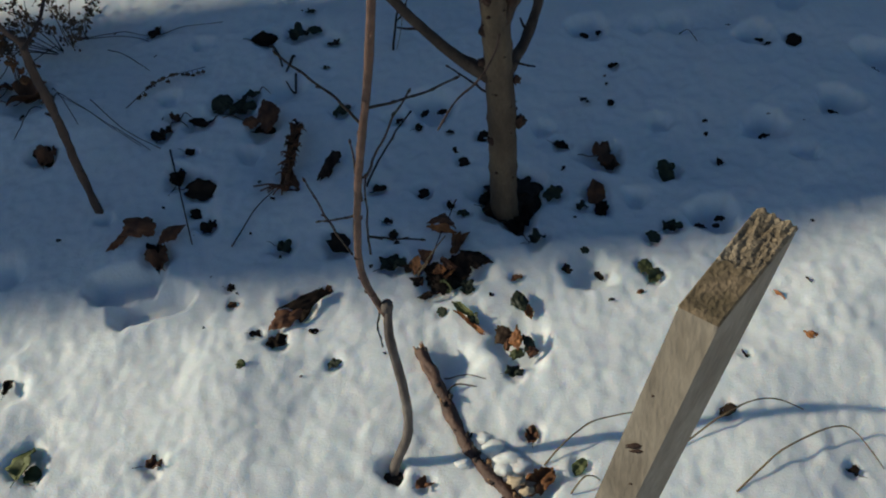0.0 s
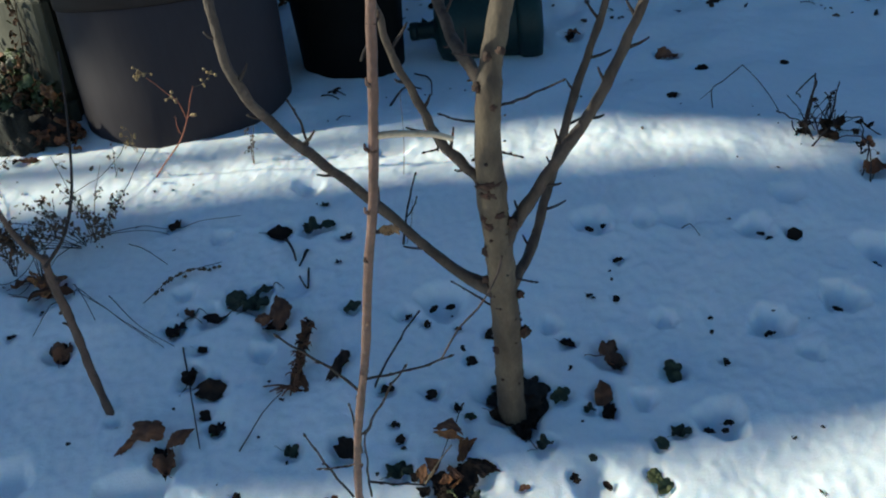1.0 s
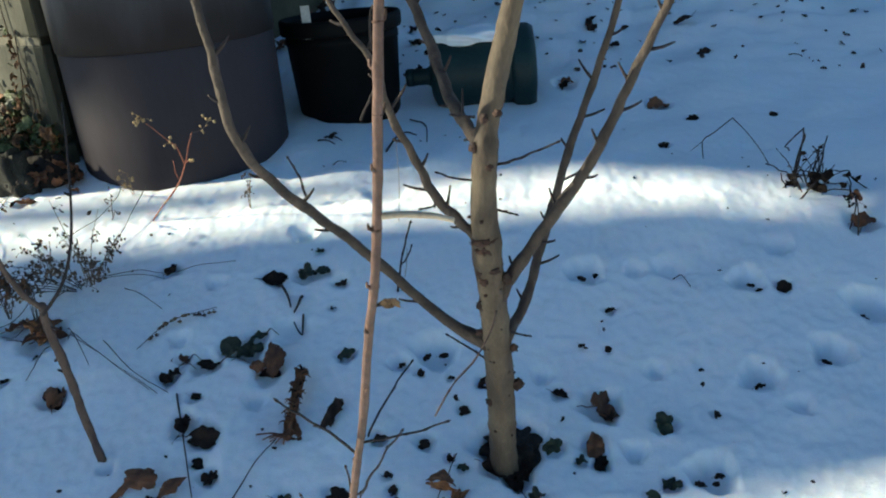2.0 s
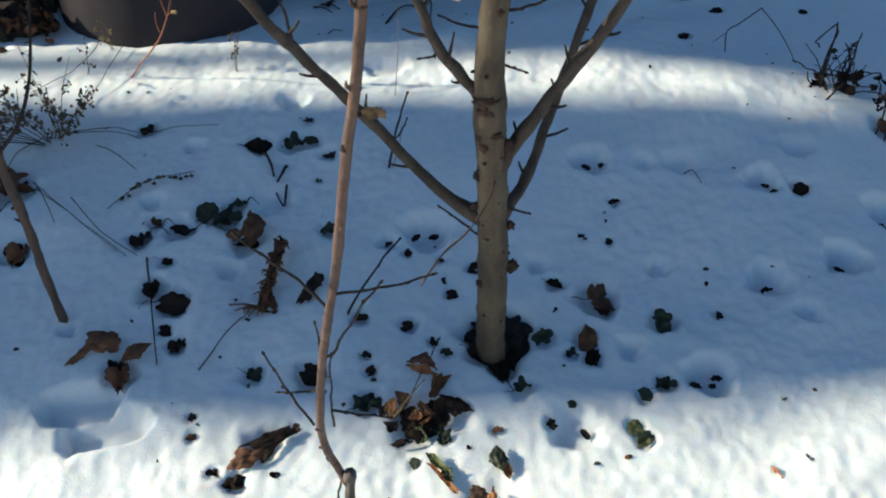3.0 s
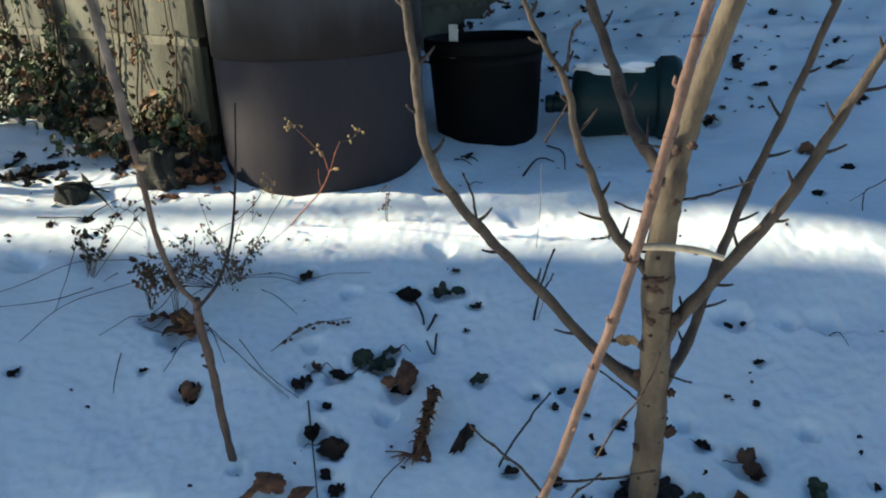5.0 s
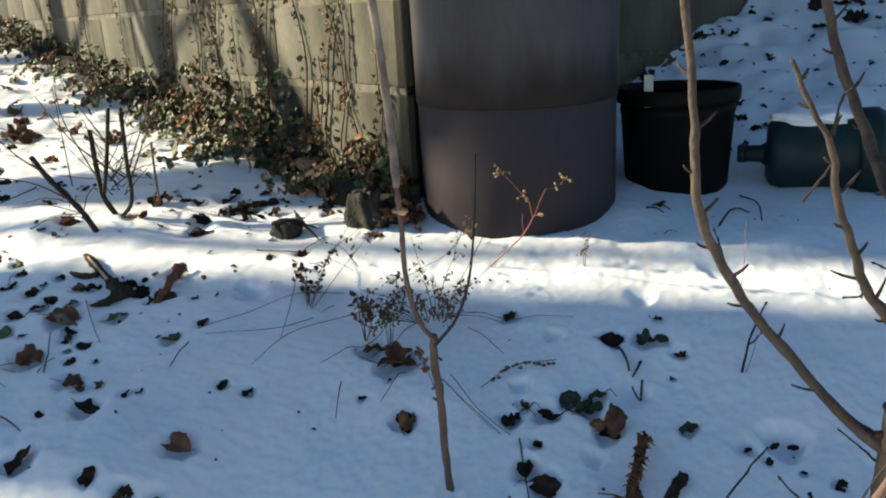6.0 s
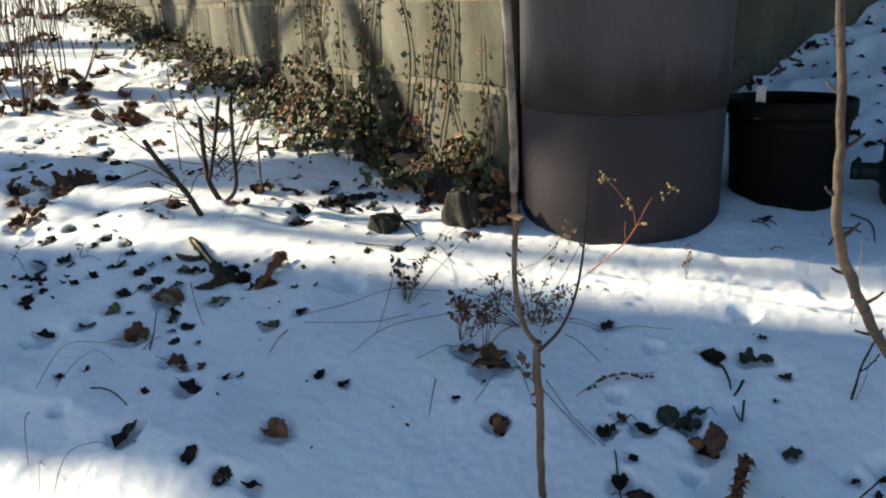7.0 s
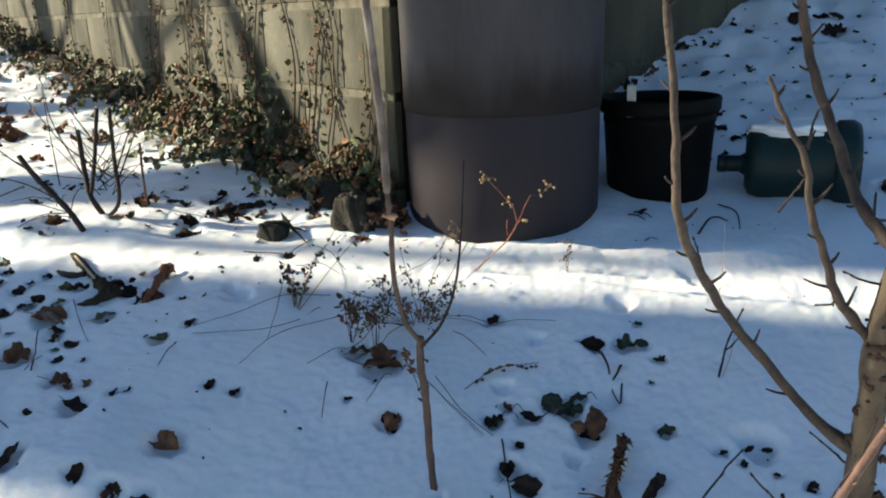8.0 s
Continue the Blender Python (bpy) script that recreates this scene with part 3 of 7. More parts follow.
# flat roof and the far walls that close the building
LEFT_END, RIGHT_END = CORNER + LEFT_WAY * 8.0, RECESS + RIGHT_WAY * 5.0
bm = bmesh.new()
plan = [CORNER, RECESS, RIGHT_END, RIGHT_END + LEFT_WAY * 5.0, LEFT_END]
for z, flip in ((2.385, True), (2.46, False)):
    ring = [bm.verts.new((q.x, q.y, z)) for q in plan]
    bm.faces.new(ring[::-1] if not flip else ring)
bm.verts.ensure_lookup_table()
for i in range(5):
    bm.faces.new((bm.verts[i], bm.verts[5 + i], bm.verts[5 + (i + 1) % 5], bm.verts[(i + 1) % 5]))
bmesh.ops.recalc_face_normals(bm, faces=bm.faces[:])
tagged(link("roof", bm, ROOF, None, "", False), "flat dark roof over the block building", "roof", kind="structure")


def plain_wall(name, a, b):
    way = (b - a).normalized()
    bm = bmesh.new()
    box(bm, (0, -0.2, -0.6), ((b - a).length, 0, 2.38))
    ob = link(name, bm, BLOCK, None, "", False)
    ob.matrix_world = Matrix(((way.x, -way.y, 0, a.x), (way.y, way.x, 0, a.y), (0, 0, 1, 0), (0, 0, 0, 1)))
    tagged(ob, "plain rear wall of the block building", "wall", kind="structure")


plain_wall("wall_rear", RIGHT_END + LEFT_WAY * 5.0, RIGHT_END + LEFT_WAY * 0.25)
plain_wall("wall_far", LEFT_END + LEFT_WAY * -0.25, RIGHT_END + LEFT_WAY * 5.0)


# the barrel, the pot and the can
def build_barrel(x, y, z):
    b = thing("rain_barrel", (x, y, z), "tall purple-grey plastic barrel in two sections standing in snow", "barrel")
    bm = bmesh.new()
    lathe(bm, [(0.0, 0.0), (0.2592, 0.0), (0.2657, 0.01), (0.2686, 0.36), (0.2636, 0.372), (0.0, 0.372)], 72)
    part("lower_section", bm, BARREL, b, "matt purple-grey lower drum")
    bm = bmesh.new()
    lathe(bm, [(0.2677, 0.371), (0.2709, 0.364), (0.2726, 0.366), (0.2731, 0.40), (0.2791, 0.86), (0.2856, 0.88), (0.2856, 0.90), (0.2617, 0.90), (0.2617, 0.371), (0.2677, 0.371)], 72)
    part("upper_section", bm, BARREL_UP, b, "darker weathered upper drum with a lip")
    bm = bmesh.new()
    lathe(bm, [(0.0, 0.90), (0.2900, 0.902), (0.2922, 0.915), (0.2399, 0.935), (0.0, 0.945)], 72)
    part("lid", bm, BARREL, b)
    return b


build_barrel(-0.816, 2.338, 0.235)


def build_pot(x, y, z):
    p = thing("plant_pot", (x, y, z), "black plastic nursery pot with a thick ribbed rim", "plant pot")
    bm = bmesh.new()
    lathe(bm, [(0.0, 0.0), (0.1369, 0.0), (0.1438, 0.008), (0.1589, 0.235), (0.1612, 0.237), (0.1612, 0.012 + 0.24), (0.1589, 0.254), (0.1601, 0.262),
               (0.1520, 0.262), (0.1369, 0.02), (0.0, 0.02)], 64)
    part("body", bm, POT, p)
    bm = bmesh.new()
    lathe(bm, [(0.1607, 0.262), (0.1694, 0.264), (0.1728, 0.270), (0.1740, 0.300), (0.1705, 0.306), (0.1636, 0.306), (0.1595, 0.300), (0.1531, 0.262), (0.1607, 0.262)], 64)
    part("rim", bm, POT, p)
    bm = bmesh.new()
    box(bm, (-0.070, -0.153, 0.262), (-0.046, -0.150, 0.350))
    part("tag", bm, WHITE, p, "white plastic plant tag", False)
    bm = bmesh.new()
    blob(bm, (0, 0, 0.09), 0.135, (1, 1, 0.15), 3, 0.2)
    part("soil", bm, SOIL, p, "dark potting soil")
    return p


build_pot(-0.424, 2.625, 0.290)


def build_can(x, y, z, turn):
    c = thing("watering_can", (x, y, z), "dark green plastic jug lying on its side in snow", "watering can")
    c.rotation_euler = (0, 0, radians(turn))
    r = 0.108

    def turned(profile, sides=40, squash=1.0):
        bm = bmesh.new()
        lathe(bm, profile, sides)
        for v in bm.verts:
            v.co = Vector((v.co.z, v.co.x, v.co.y * squash))
        return bm

    part("body", turned([(0.0, -0.145), (0.07, -0.145), (0.097, -0.132), (r, -0.105), (r, 0.085), (r - 0.004, 0.092), (0.0, 0.092)]), CAN, c)
    part("shoulder", turned([(0.0, 0.086), (r + 0.002, 0.086), (r + 0.013, 0.098), (r + 0.014, 0.135), (r + 0.004, 0.152), (0.06, 0.158), (0.0, 0.158)]), CAN, c, "thick flanged base ring")
    neck = part("neck", turned([(0.0, -0.205), (0.021, -0.205), (0.024, -0.20), (0.024, -0.16), (0.034, -0.145), (0.0, -0.14)], 28), CAN, c)
    neck.location = (0, 0, -0.008)
    cap = part("cap", turned([(0.0, -0.222), (0.022, -0.222), (0.026, -0.217), (0.026, -0.198), (0.0, -0.198)], 28), CAN, c)
    cap.location = (0, 0, -0.008)
    return c


CAN_AT = Vector((-0.035, 2.665, 0.405))
build_can(*CAN_AT, 2)
bm = bmesh.new()
blob(bm, CAN_AT + Vector((-0.020, -0.008, 0.098)), 0.112, (1.02, 0.66, 0.26), 4, 0.4, 2, 2.2)
tagged(link("snow", bm, SNOW), "loose snow lying on top of the green can", "snow")


# big unseen trees added to the side so that their shadows fall across the bank
def shade_tree(x, y, radius, height, lean, label, seed, swell=None, limbs=7, low=0.78, twigs=4, spine=None):
    rnd = random.Random(seed)
    z = float(bank(np.float64(x), np.float64(y)))
    t = thing("tree", (x, y, z), label, "tree")

    def limb(name, parent, start, way, length, r, depth):
        pts = [start]
        for k in range(4):
            way = (way + Vector((rnd.uniform(-0.25, 0.25), rnd.uniform(-0.25, 0.25), 0.12))).normalized()
            pts.append(pts[-1] + way * length / 4)
        stick(name, pts, r, r * 0.35, BARK_OLD, parent, 7, 0.2, seed + depth)
        return pts, way

    base = Vector((x, y, z))
    top = base + Vector((lean[0], lean[1], height))
    if spine:
        # spine: height, y and half-width of the trunk, set to match the shade's edges
        line = [Vector((x, q[1], q[0])) for q in spine]
        wide = [q[2] for q in spine]
        stick("trunk", line, 1.0, 1.0, BARK_OLD, t, 20, 0.03, seed, steps=90, swell=lambda u: float(np.interp(u * (len(wide) - 1), range(len(wide)), wide)))
    else:
        stick("trunk", [base - Vector((0, 0, 0.3)), base.lerp(top, 0.3), base.lerp(top, 0.6), top], radius, radius * 0.7, BARK_OLD, t, 20, 0.05, seed, steps=60, swell=swell)
    for k in range(limbs):
        a = rnd.uniform(0, 6.28)
        pts, way = limb("limb", t, base.lerp(top, low + (0.995 - low) * k / limbs), Vector((math.cos(a), math.sin(a), 0.7)), 2.4, radius * 0.28, k)
        for j in range(twigs):
            a = rnd.uniform(0, 6.28)
            limb("branch", t, pts[2 + j % 3], (way + Vector((math.cos(a), math.sin(a), 0.2))).normalized(), 1.2, radius * 0.09, k * 5 + j)
    return t


shade_tree(-9.0, 0.15, 0.345, 6.6, (0, -0.04), "unseen old tree added to cast the broad shade across the bank", 4,
           spine=((-0.2, 0.15, 0.40), (1.5, 0.15, 0.345), (3.2, 0.125, 0.375), (3.9, 0.125, 0.375), (4.2, 0.102, 0.390), (4.4, 0.097, 0.381), (4.55, 0.068, 0.370), (4.71, 0.006, 0.310), (4.9, -0.03, 0.235), (5.3, -0.05, 0.20), (6.6, 0.10, 0.15)))
leaner = shade_tree(-8.0, 1.13, 0.215, 6.8, (0, 0), "unseen tree added to shade the barrel and the snow before it", 9,
                    spine=((-0.2, 1.13, 0.215), (2.4, 1.13, 0.195), (2.8, 1.13, 0.180), (3.05, 1.15, 0.145), (3.25, 1.18, 0.100), (3.45, 1.14, 0.085), (3.58, 1.095, 0.070), (3.80, 1.062, 0.062), (3.90, 0.990, 0.090), (4.02, 0.955, 0.080), (4.12, 0.940, 0.075), (4.22, 0.945, 0.085), (4.35, 0.985, 0.110), (4.6, 1.08, 0.130), (5.4, 1.13, 0.13), (7.0, 1.13, 0.10)))
# added limbs, bent to bound the sunlit band and the barrel's light spots
stick("limb", [(-8.0, 1.06, 2.30), (-8.0, 0.935, 2.75), (-8.0, 0.850, 3.15), (-8.0, 0.820, 3.55), (-8.0, 0.833, 3.90), (-8.0, 0.835, 4.15), (-8.0, 0.83, 4.45)], 0.042, 0.036, BARK_OLD, leaner, 14, 0.05, 5, steps=50)
stick("limb", [(-8.0, 0.955, 4.10), (-8.0, 0.93, 4.14), (-8.0, 0.885, 4.19), (-8.0, 0.79, 4.29), (-8.0, 0.69, 4.385), (-8.0, 0.55, 4.43), (-8.0, 0.42, 4.44), (-8.0, 0.2, 4.57), (-7.9, -0.1, 5.2)], 0.115, 0.12, BARK_OLD, leaner, 14, 0.05, 8, steps=40, swell=lambda u: min(1, 0.65 + 3 * u))
stick("limb", [(-8.0, 0.97, 4.33), (-8.0, 0.88, 4.42), (-8.0, 0.74, 4.52), (-8.0, 0.55, 4.62), (-8.0, 0.35, 4.85), (-8.0, 0.2, 5.3)], 0.13, 0.12, BARK_OLD, leaner, 14, 0.05, 11, steps=40)
stick("limb", [(-8.0, 1.15, 3.0), (-8.0, 1.30, 3.22), (-8.0, 1.47, 3.47), (-8.0, 1.70, 3.72), (-8.05, 2.1, 4.2)], 0.16, 0.02, BARK_OLD, leaner, 14, 0.25, 6, steps=40)
# two more unseen trees, added only to dapple the left wall
shade_tree(-7.2, 2.35, 0.11, 5.4, (0.1, 0.2), "unseen slender tree added to dapple the wall with shade", 14, None, 16, 0.30, 6)
shade_tree(-8.6, 3.3, 0.13, 5.8, (0.0, 0.1), "unseen slender tree added to dapple the wall with shade", 17, None, 16, 0.30, 6)

# leaves
def leaf_mesh(kind, seed, mat):
    """A thin curled leaf about 1 across, lying in its own xy plane. kind: lobed, oval, curled or round."""
    rnd = random.Random(seed)
    sides, rings = 36, 4
    curl, fold, wave = {"lobed": (0.42, 0.18, 0.26), "oval": (0.40, 0.20, 0.16), "curled": (0.75, 0.35, 0.26), "round": (0.20, 0.06, 0.12)}[kind]
    o = rnd.uniform(0, 50)
    lobes = [(a + rnd.uniform(-0.16, 0.16), rnd.uniform(0.5, 1.0) * m, rnd.uniform(0.60, 0.95)) for a, m in ((0, 1.1), (1.05, 0.9), (-1.05, 0.9), (2.1, 0.62), (-2.1, 0.62))]
    torn = rnd.uniform(0, 6.28)

    def edge(a):
        a = (a + math.pi) % (2 * math.pi) - math.pi
        bite = 1 - 0.35 * math.exp(-((a - torn + math.pi) / 0.35) ** 2)
        if kind == "lobed":
            return (0.27 + 0.22 * max(l * max(0, 1 - abs(a - c) / w) for c, l, w in lobes) + 0.07 * noise.noise((a * 4, o, 1))) * bite
        if kind == "round":
            return (0.42 + 0.02 * math.cos(9 * a) + 0.08 * noise.noise((math.cos(a) * 2 + o, math.sin(a) * 2, 1))) * (1 - 0.15 * math.sin(a + o)) - 0.14 * math.exp(-((abs(a) - math.pi) / 0.25) ** 2)
        w = 0.30 if kind == "oval" else 0.34
        return w * 0.5 / math.sqrt((w * math.cos(a)) ** 2 + (0.5 * math.sin(a)) ** 2) + 0.012 * math.sin(9 * a + o) + 0.10 * noise.noise((math.cos(a) * 1.6 + o, math.sin(a) * 1.6, 4)) * bite + (0.13 * noise.noise((math.cos(a) * 3.2 + o, math.sin(a) * 3.2, 9)) if kind == "curled" else 0)

    def height(x, y):
        return curl * y * y * 1.6 + fold * abs(y) + curl * 0.4 * x * x * math.copysign(1, math.sin(o)) + wave * noise.noise((x * 4 + o, y * 4, o))

    bm = bmesh.new()
    for side in (0, 1):
        mid = bm.verts.new((0, 0, height(0, 0) - side * 0.012))
        prev = None
        for k in range(1, rings + 1):
            ring = []
            for i in range(sides):
                a = 2 * math.pi * i / sides
                r = edge(a) * k / rings
                x, y = r * math.cos(a), r * math.sin(a)
                if kind == "curled":
                    roll = y * 2.2
                    ring.append(bm.verts.new((x, math.sin(roll) / 2.2, (1 - math.cos(roll)) / 2.6 + wave * noise.noise((x * 4 + o, y * 4, o)) + 0.10 * noise.noise((x * 9 + o, y * 9, o)) - side * 0.012)))
                else:
                    ring.append(bm.verts.new((x, y, height(x, y) - side * 0.012)))
            for i in range(sides):
                q = (mid, ring[i], ring[(i + 1) % sides]) if prev is None else (prev[i], ring[i], ring[(i + 1) % sides], prev[(i + 1) % sides])
                bm.faces.new(q[::-1] if side else q)
            prev = ring
        if side:
            for i in range(sides):
                bm.faces.new((outer[i], prev[i], prev[(i + 1) % sides], outer[(i + 1) % sides]))
        outer = prev
    if kind != "round":
        tube(bm, [(-0.42, 0, height(-0.42, 0)), (-0.6, 0.03, 0.03), (-0.78, -0.02, 0.08)], 0.014, 0.010, 5, 5)
        for sgn in (1, -1):
            tube(bm, [(-0.42, 0, height(-0.42, 0) + 0.01), (0, 0.01 * sgn, height(0, 0) + 0.008), (0.4, 0.0, height(0.4, 0) + 0.008)], 0.010, 0.005, 5, 5)
    me = bpy.data.meshes.new("leaf")
    bm.normal_update()
    bm.to_mesh(me)
    bm.free()
    me.materials.append(mat)
    for p in me.polygons:
        p.use_smooth = True
    return me


def bud_twig(parent, pts, r0, r1, seed):
    """A dark zigzag twig with a swollen bud at each bend and at its tip."""
    rnd = random.Random(seed * 7 + 1)
    line = curve_points(pts, 9)
    n = (line[-1] - line[0]).length
    bent = [q + Vector((rnd.uniform(-1, 1), rnd.uniform(-1, 1), rnd.uniform(-1, 1))) * n * 0.010 if 0 < k < 8 else q for k, q in enumerate(line)]
    twig = stick("twig", bent, r0, r1, BARK_DARK, parent, 6, 0.3, seed, steps=36)
    for k in (2, 4, 6, 8):
        q = bent[k]
        way = (q - bent[k - 1]).normalized()
        side = Vector((rnd.uniform(-1, 1), rnd.uniform(-1, 0), rnd.uniform(-1, 1))) * 0.4
        bm = bmesh.new()
        e = q + (way + side * (k < 8)).normalized() * 0.005
        tube(bm, [q, q.lerp(e, 0.5), e], r1 * 1.5, r1 * 0.5, 6, 6, 0.2, k, parent.location, lambda u: 1 + 0.5 * math.sin(u * 3.14))
        part("bud", bm, BARK_DARK, twig)
    return twig


# the young tree on the bank
def young_tree():
    base = on_ground(*TREE_FOOT, -0.03)
    t = thing("young_tree", base, "leafless young tree with smooth grey-brown bark growing from snow", "tree")
    stick("trunk", [base, (0.034, 1.313, 0.036), (0.039, 1.281, 0.156), (0.041, 1.252, 0.264), (0.041, 1.231, 0.342), (0.039, 1.214, 0.405), (0.042, 1.191, 0.488), (0.050, 1.173, 0.555),
                    (0.053, 1.176, 0.582), (0.072, 1.177, 0.652), (0.095, 1.165, 0.732), (0.115, 1.158, 0.796), (0.138, 1.144, 0.883)],
          0.0225, 0.0105, BARK, t, 18, 0.16, 1, steps=110, swell=lambda u: 1 + 0.05 * noise.noise((u * 14, 3, 1)) + 0.16 * math.exp(-((u - 0.42) / 0.05) ** 2) + 0.35 * math.exp(-(u / 0.03) ** 2))
    def limb(k, pts, r0, r1):
        fine = curve_points(pts, 22)
        pts = [q + Vector((0.0007, 0, 0.0003)) * (-1) ** i if 1 < i < 21 else q for i, q in enumerate(fine)]
        wood = stick("limb", pts, r0, r1, LIMB_SHADE, t, 10, 0.16, 3 + k, steps=88, swell=lambda u: 1 + 0.5 * math.exp(-(u / 0.05) ** 2) + 0.10 * max(0, math.sin(u * 36 + k)) ** 5)
        line = curve_points(pts, 46)
        rnd = random.Random(k)
        for i in range(6, 45, 4):
            q, way = line[i], (line[min(i + 1, 45)] - line[i - 1]).normalized()
            side = way.cross(Vector((0, 1, 0.2))).normalized() * (1 if (i // 4) % 2 else -1) + Vector((0, rnd.uniform(-0.5, 0.5), 0))
            out = (way * 0.7 + side).normalized()
            ln = rnd.choice((0.010, 0.014, 0.020, 0.030))
            bm = bmesh.new()
            r = r0 + (r1 - r0) * i / 46
            tube(bm, [q, q + out * (r + ln * 0.5), q + out * (r + ln) + Vector((0, 0, 0.003))], 0.0026, 0.0012, 6, 5, 0.2, i, t.location)
            part("spur", bm, BARK_DARK, wood).matrix_parent_inverse = Matrix()

    limb(0, [(0.026, 1.256, 0.250), (-0.027, 1.246, 0.294), (-0.090, 1.233, 0.370), (-0.139, 1.212, 0.434), (-0.163, 1.140, 0.498), (-0.179, 1.072, 0.554), (-0.194, 1.028, 0.604), (-0.202, 1.010, 0.649), (-0.204, 1.008, 0.700), (-0.207, 1.003, 0.748), (-0.214, 0.990, 0.830), (-0.226, 0.970, 0.930)], 0.0076, 0.0038)
    limb(1, [(0.039, 1.210, 0.418), (0.011, 1.200, 0.454), (-0.019, 1.189, 0.497), (-0.036, 1.175, 0.548), (-0.059, 1.157, 0.613), (-0.068, 1.141, 0.672), (-0.095, 1.127, 0.725), (-0.116, 1.114, 0.774)], 0.0075, 0.0025)
    limb(2, [(0.049, 1.232, 0.337), (0.077, 1.226, 0.378), (0.125, 1.217, 0.448), (0.173, 1.214, 0.514), (0.208, 1.212, 0.579), (0.235, 1.211, 0.636), (0.269, 1.208, 0.704), (0.316, 1.193, 0.815)], 0.0088, 0.0046)
    limb(3, [(0.049, 1.253, 0.258), (0.081, 1.295, 0.290), (0.107, 1.337, 0.354), (0.137, 1.376, 0.433), (0.160, 1.388, 0.498), (0.186, 1.391, 0.563), (0.216, 1.389, 0.645), (0.254, 1.377, 0.764), (0.290, 1.365, 0.881)], 0.0078, 0.0042)
    limb(4, [(0.048, 1.173, 0.554), (0.028, 1.222, 0.572), (0.002, 1.275, 0.603), (-0.026, 1.335, 0.672), (-0.061, 1.370, 0.760), (-0.080, 1.372, 0.838), (-0.096, 1.345, 0.918)], 0.0088, 0.0058)
    for k, pts in enumerate((
            [(0.058, 1.179, 0.534), (0.092, 1.176, 0.543), (0.136, 1.172, 0.560)], [(0.052, 1.195, 0.473), (0.066, 1.197, 0.468), (0.080, 1.198, 0.463)],
            [(0.032, 1.184, 0.515), (0.008, 1.183, 0.520), (-0.011, 1.180, 0.529)], [(0.020, 1.263, 0.224), (-0.000, 1.257, 0.244), (-0.028, 1.250, 0.269)],
            [(0.062, 1.250, 0.270), (0.073, 1.251, 0.266), (0.086, 1.252, 0.262)], [(0.041, 1.161, 0.600), (0.031, 1.161, 0.601), (0.016, 1.160, 0.604)],
            [(-0.095, 1.159, 0.606), (-0.083, 1.154, 0.627), (-0.068, 1.147, 0.652)], [(-0.068, 1.137, 0.689), (-0.063, 1.127, 0.728), (-0.055, 1.123, 0.741)],
            [(-0.183, 1.187, 0.503), (-0.186, 1.179, 0.535), (-0.194, 1.171, 0.562)], [(-0.025, 1.187, 0.504), (-0.021, 1.192, 0.484), (-0.038, 1.194, 0.479)])):
        bud_twig(t, pts, 0.0019, 0.0011, 20 + k)
    stick("twig", [(0.046, 1.210, 0.324), (0.037, 1.191, 0.302), (0.018, 1.134, 0.291), (-0.004, 1.074, 0.293), (-0.024, 1.028, 0.277)], 0.0017, 0.0012, BARK_PLUM, t, 6, 0.3, 40, "thin reddish hanging twig", 16)
    for k, (q, s, flat) in enumerate((
            ((0.037, 1.193, 0.431), 0.014, 0.42), ((0.037, 1.196, 0.416), 0.011, 0.6), ((0.047, 1.203, 0.385), 0.008, 0.7), ((0.033, 1.205, 0.369), 0.006, 0.9), ((0.029, 1.206, 0.382), 0.006, 1.2),
            ((0.066, 1.272, 0.173), 0.007, 1.3), ((0.064, 1.253, 0.244), 0.005, 1.2), ((0.023, 1.274, 0.143), 0.006, 1.0), ((0.024, 1.232, 0.322), 0.006, 1.2), ((0.063, 1.216, 0.368), 0.006, 1.4),
            ((0.021, 1.242, 0.276), 0.007, 0.8), ((0.035, 1.193, 0.451), 0.008, 0.7), ((0.068, 1.150, 0.605), 0.005, 0.8), ((0.030, 1.213, 0.371), 0.006, 1.0), ((0.052, 1.153, 0.599), 0.005, 1.1), ((0.053, 1.164, 0.537), 0.005, 0.8),
            ((0.063, 1.278, 0.166), 0.005, 1.3), ((0.023, 1.272, 0.143), 0.005, 1.1), ((0.037, 1.163, 0.562), 0.005, 1.2))):
        bm = bmesh.new()
        blob(bm, Vector(q) + Vector((0, -0.001, 0)) - t.location, s, (1, 0.55, flat), 3, 0.8, k, 2.2)
        part("knot", bm, KNOT, t, "dark healed knot")
    for k in range(26):
        rnd = random.Random(600 + k)
        line = curve_points([(0.034, 1.313, 0.036), (0.039, 1.281, 0.156), (0.041, 1.252, 0.264), (0.041, 1.231, 0.342), (0.039, 1.214, 0.405), (0.042, 1.191, 0.488), (0.050, 1.173, 0.555)], 60)
        q = line[rnd.randrange(2, 58)]
        a = rnd.uniform(2.6, 6.8)
        bm = bmesh.new()
        blob(bm, q + Vector((math.cos(a), math.sin(a), 0)) * 0.0205 - t.location, rnd.uniform(0.0016, 0.0034), (1, 1, 0.8), 1, 0.4, k)
        part("bud_scar", bm, KNOT if k % 3 else BARK, t)
    bm = bmesh.new()
    q = on_ground(TREE_FOOT[0] + 0.006, TREE_FOOT[1] + 0.006) - t.location
    blob(bm, q + Vector((0.006, 0.018, 0.020)), 0.046, (1.0, 0.85, 0.24), 4, 0.7, 3, 3)
    blob(bm, q + Vector((0.020, -0.045, 0.0)), 0.028, (1.2, 0.8, 0.3), 3, 0.6, 5, 5)
    for v in bm.verts:
        v.co.z += 0.36 * (v.co.y - q.y) + 0.006 * noise.noise(v.co * 70)
    part("root_soil", bm, SOIL, t, "dark bare earth round the foot")
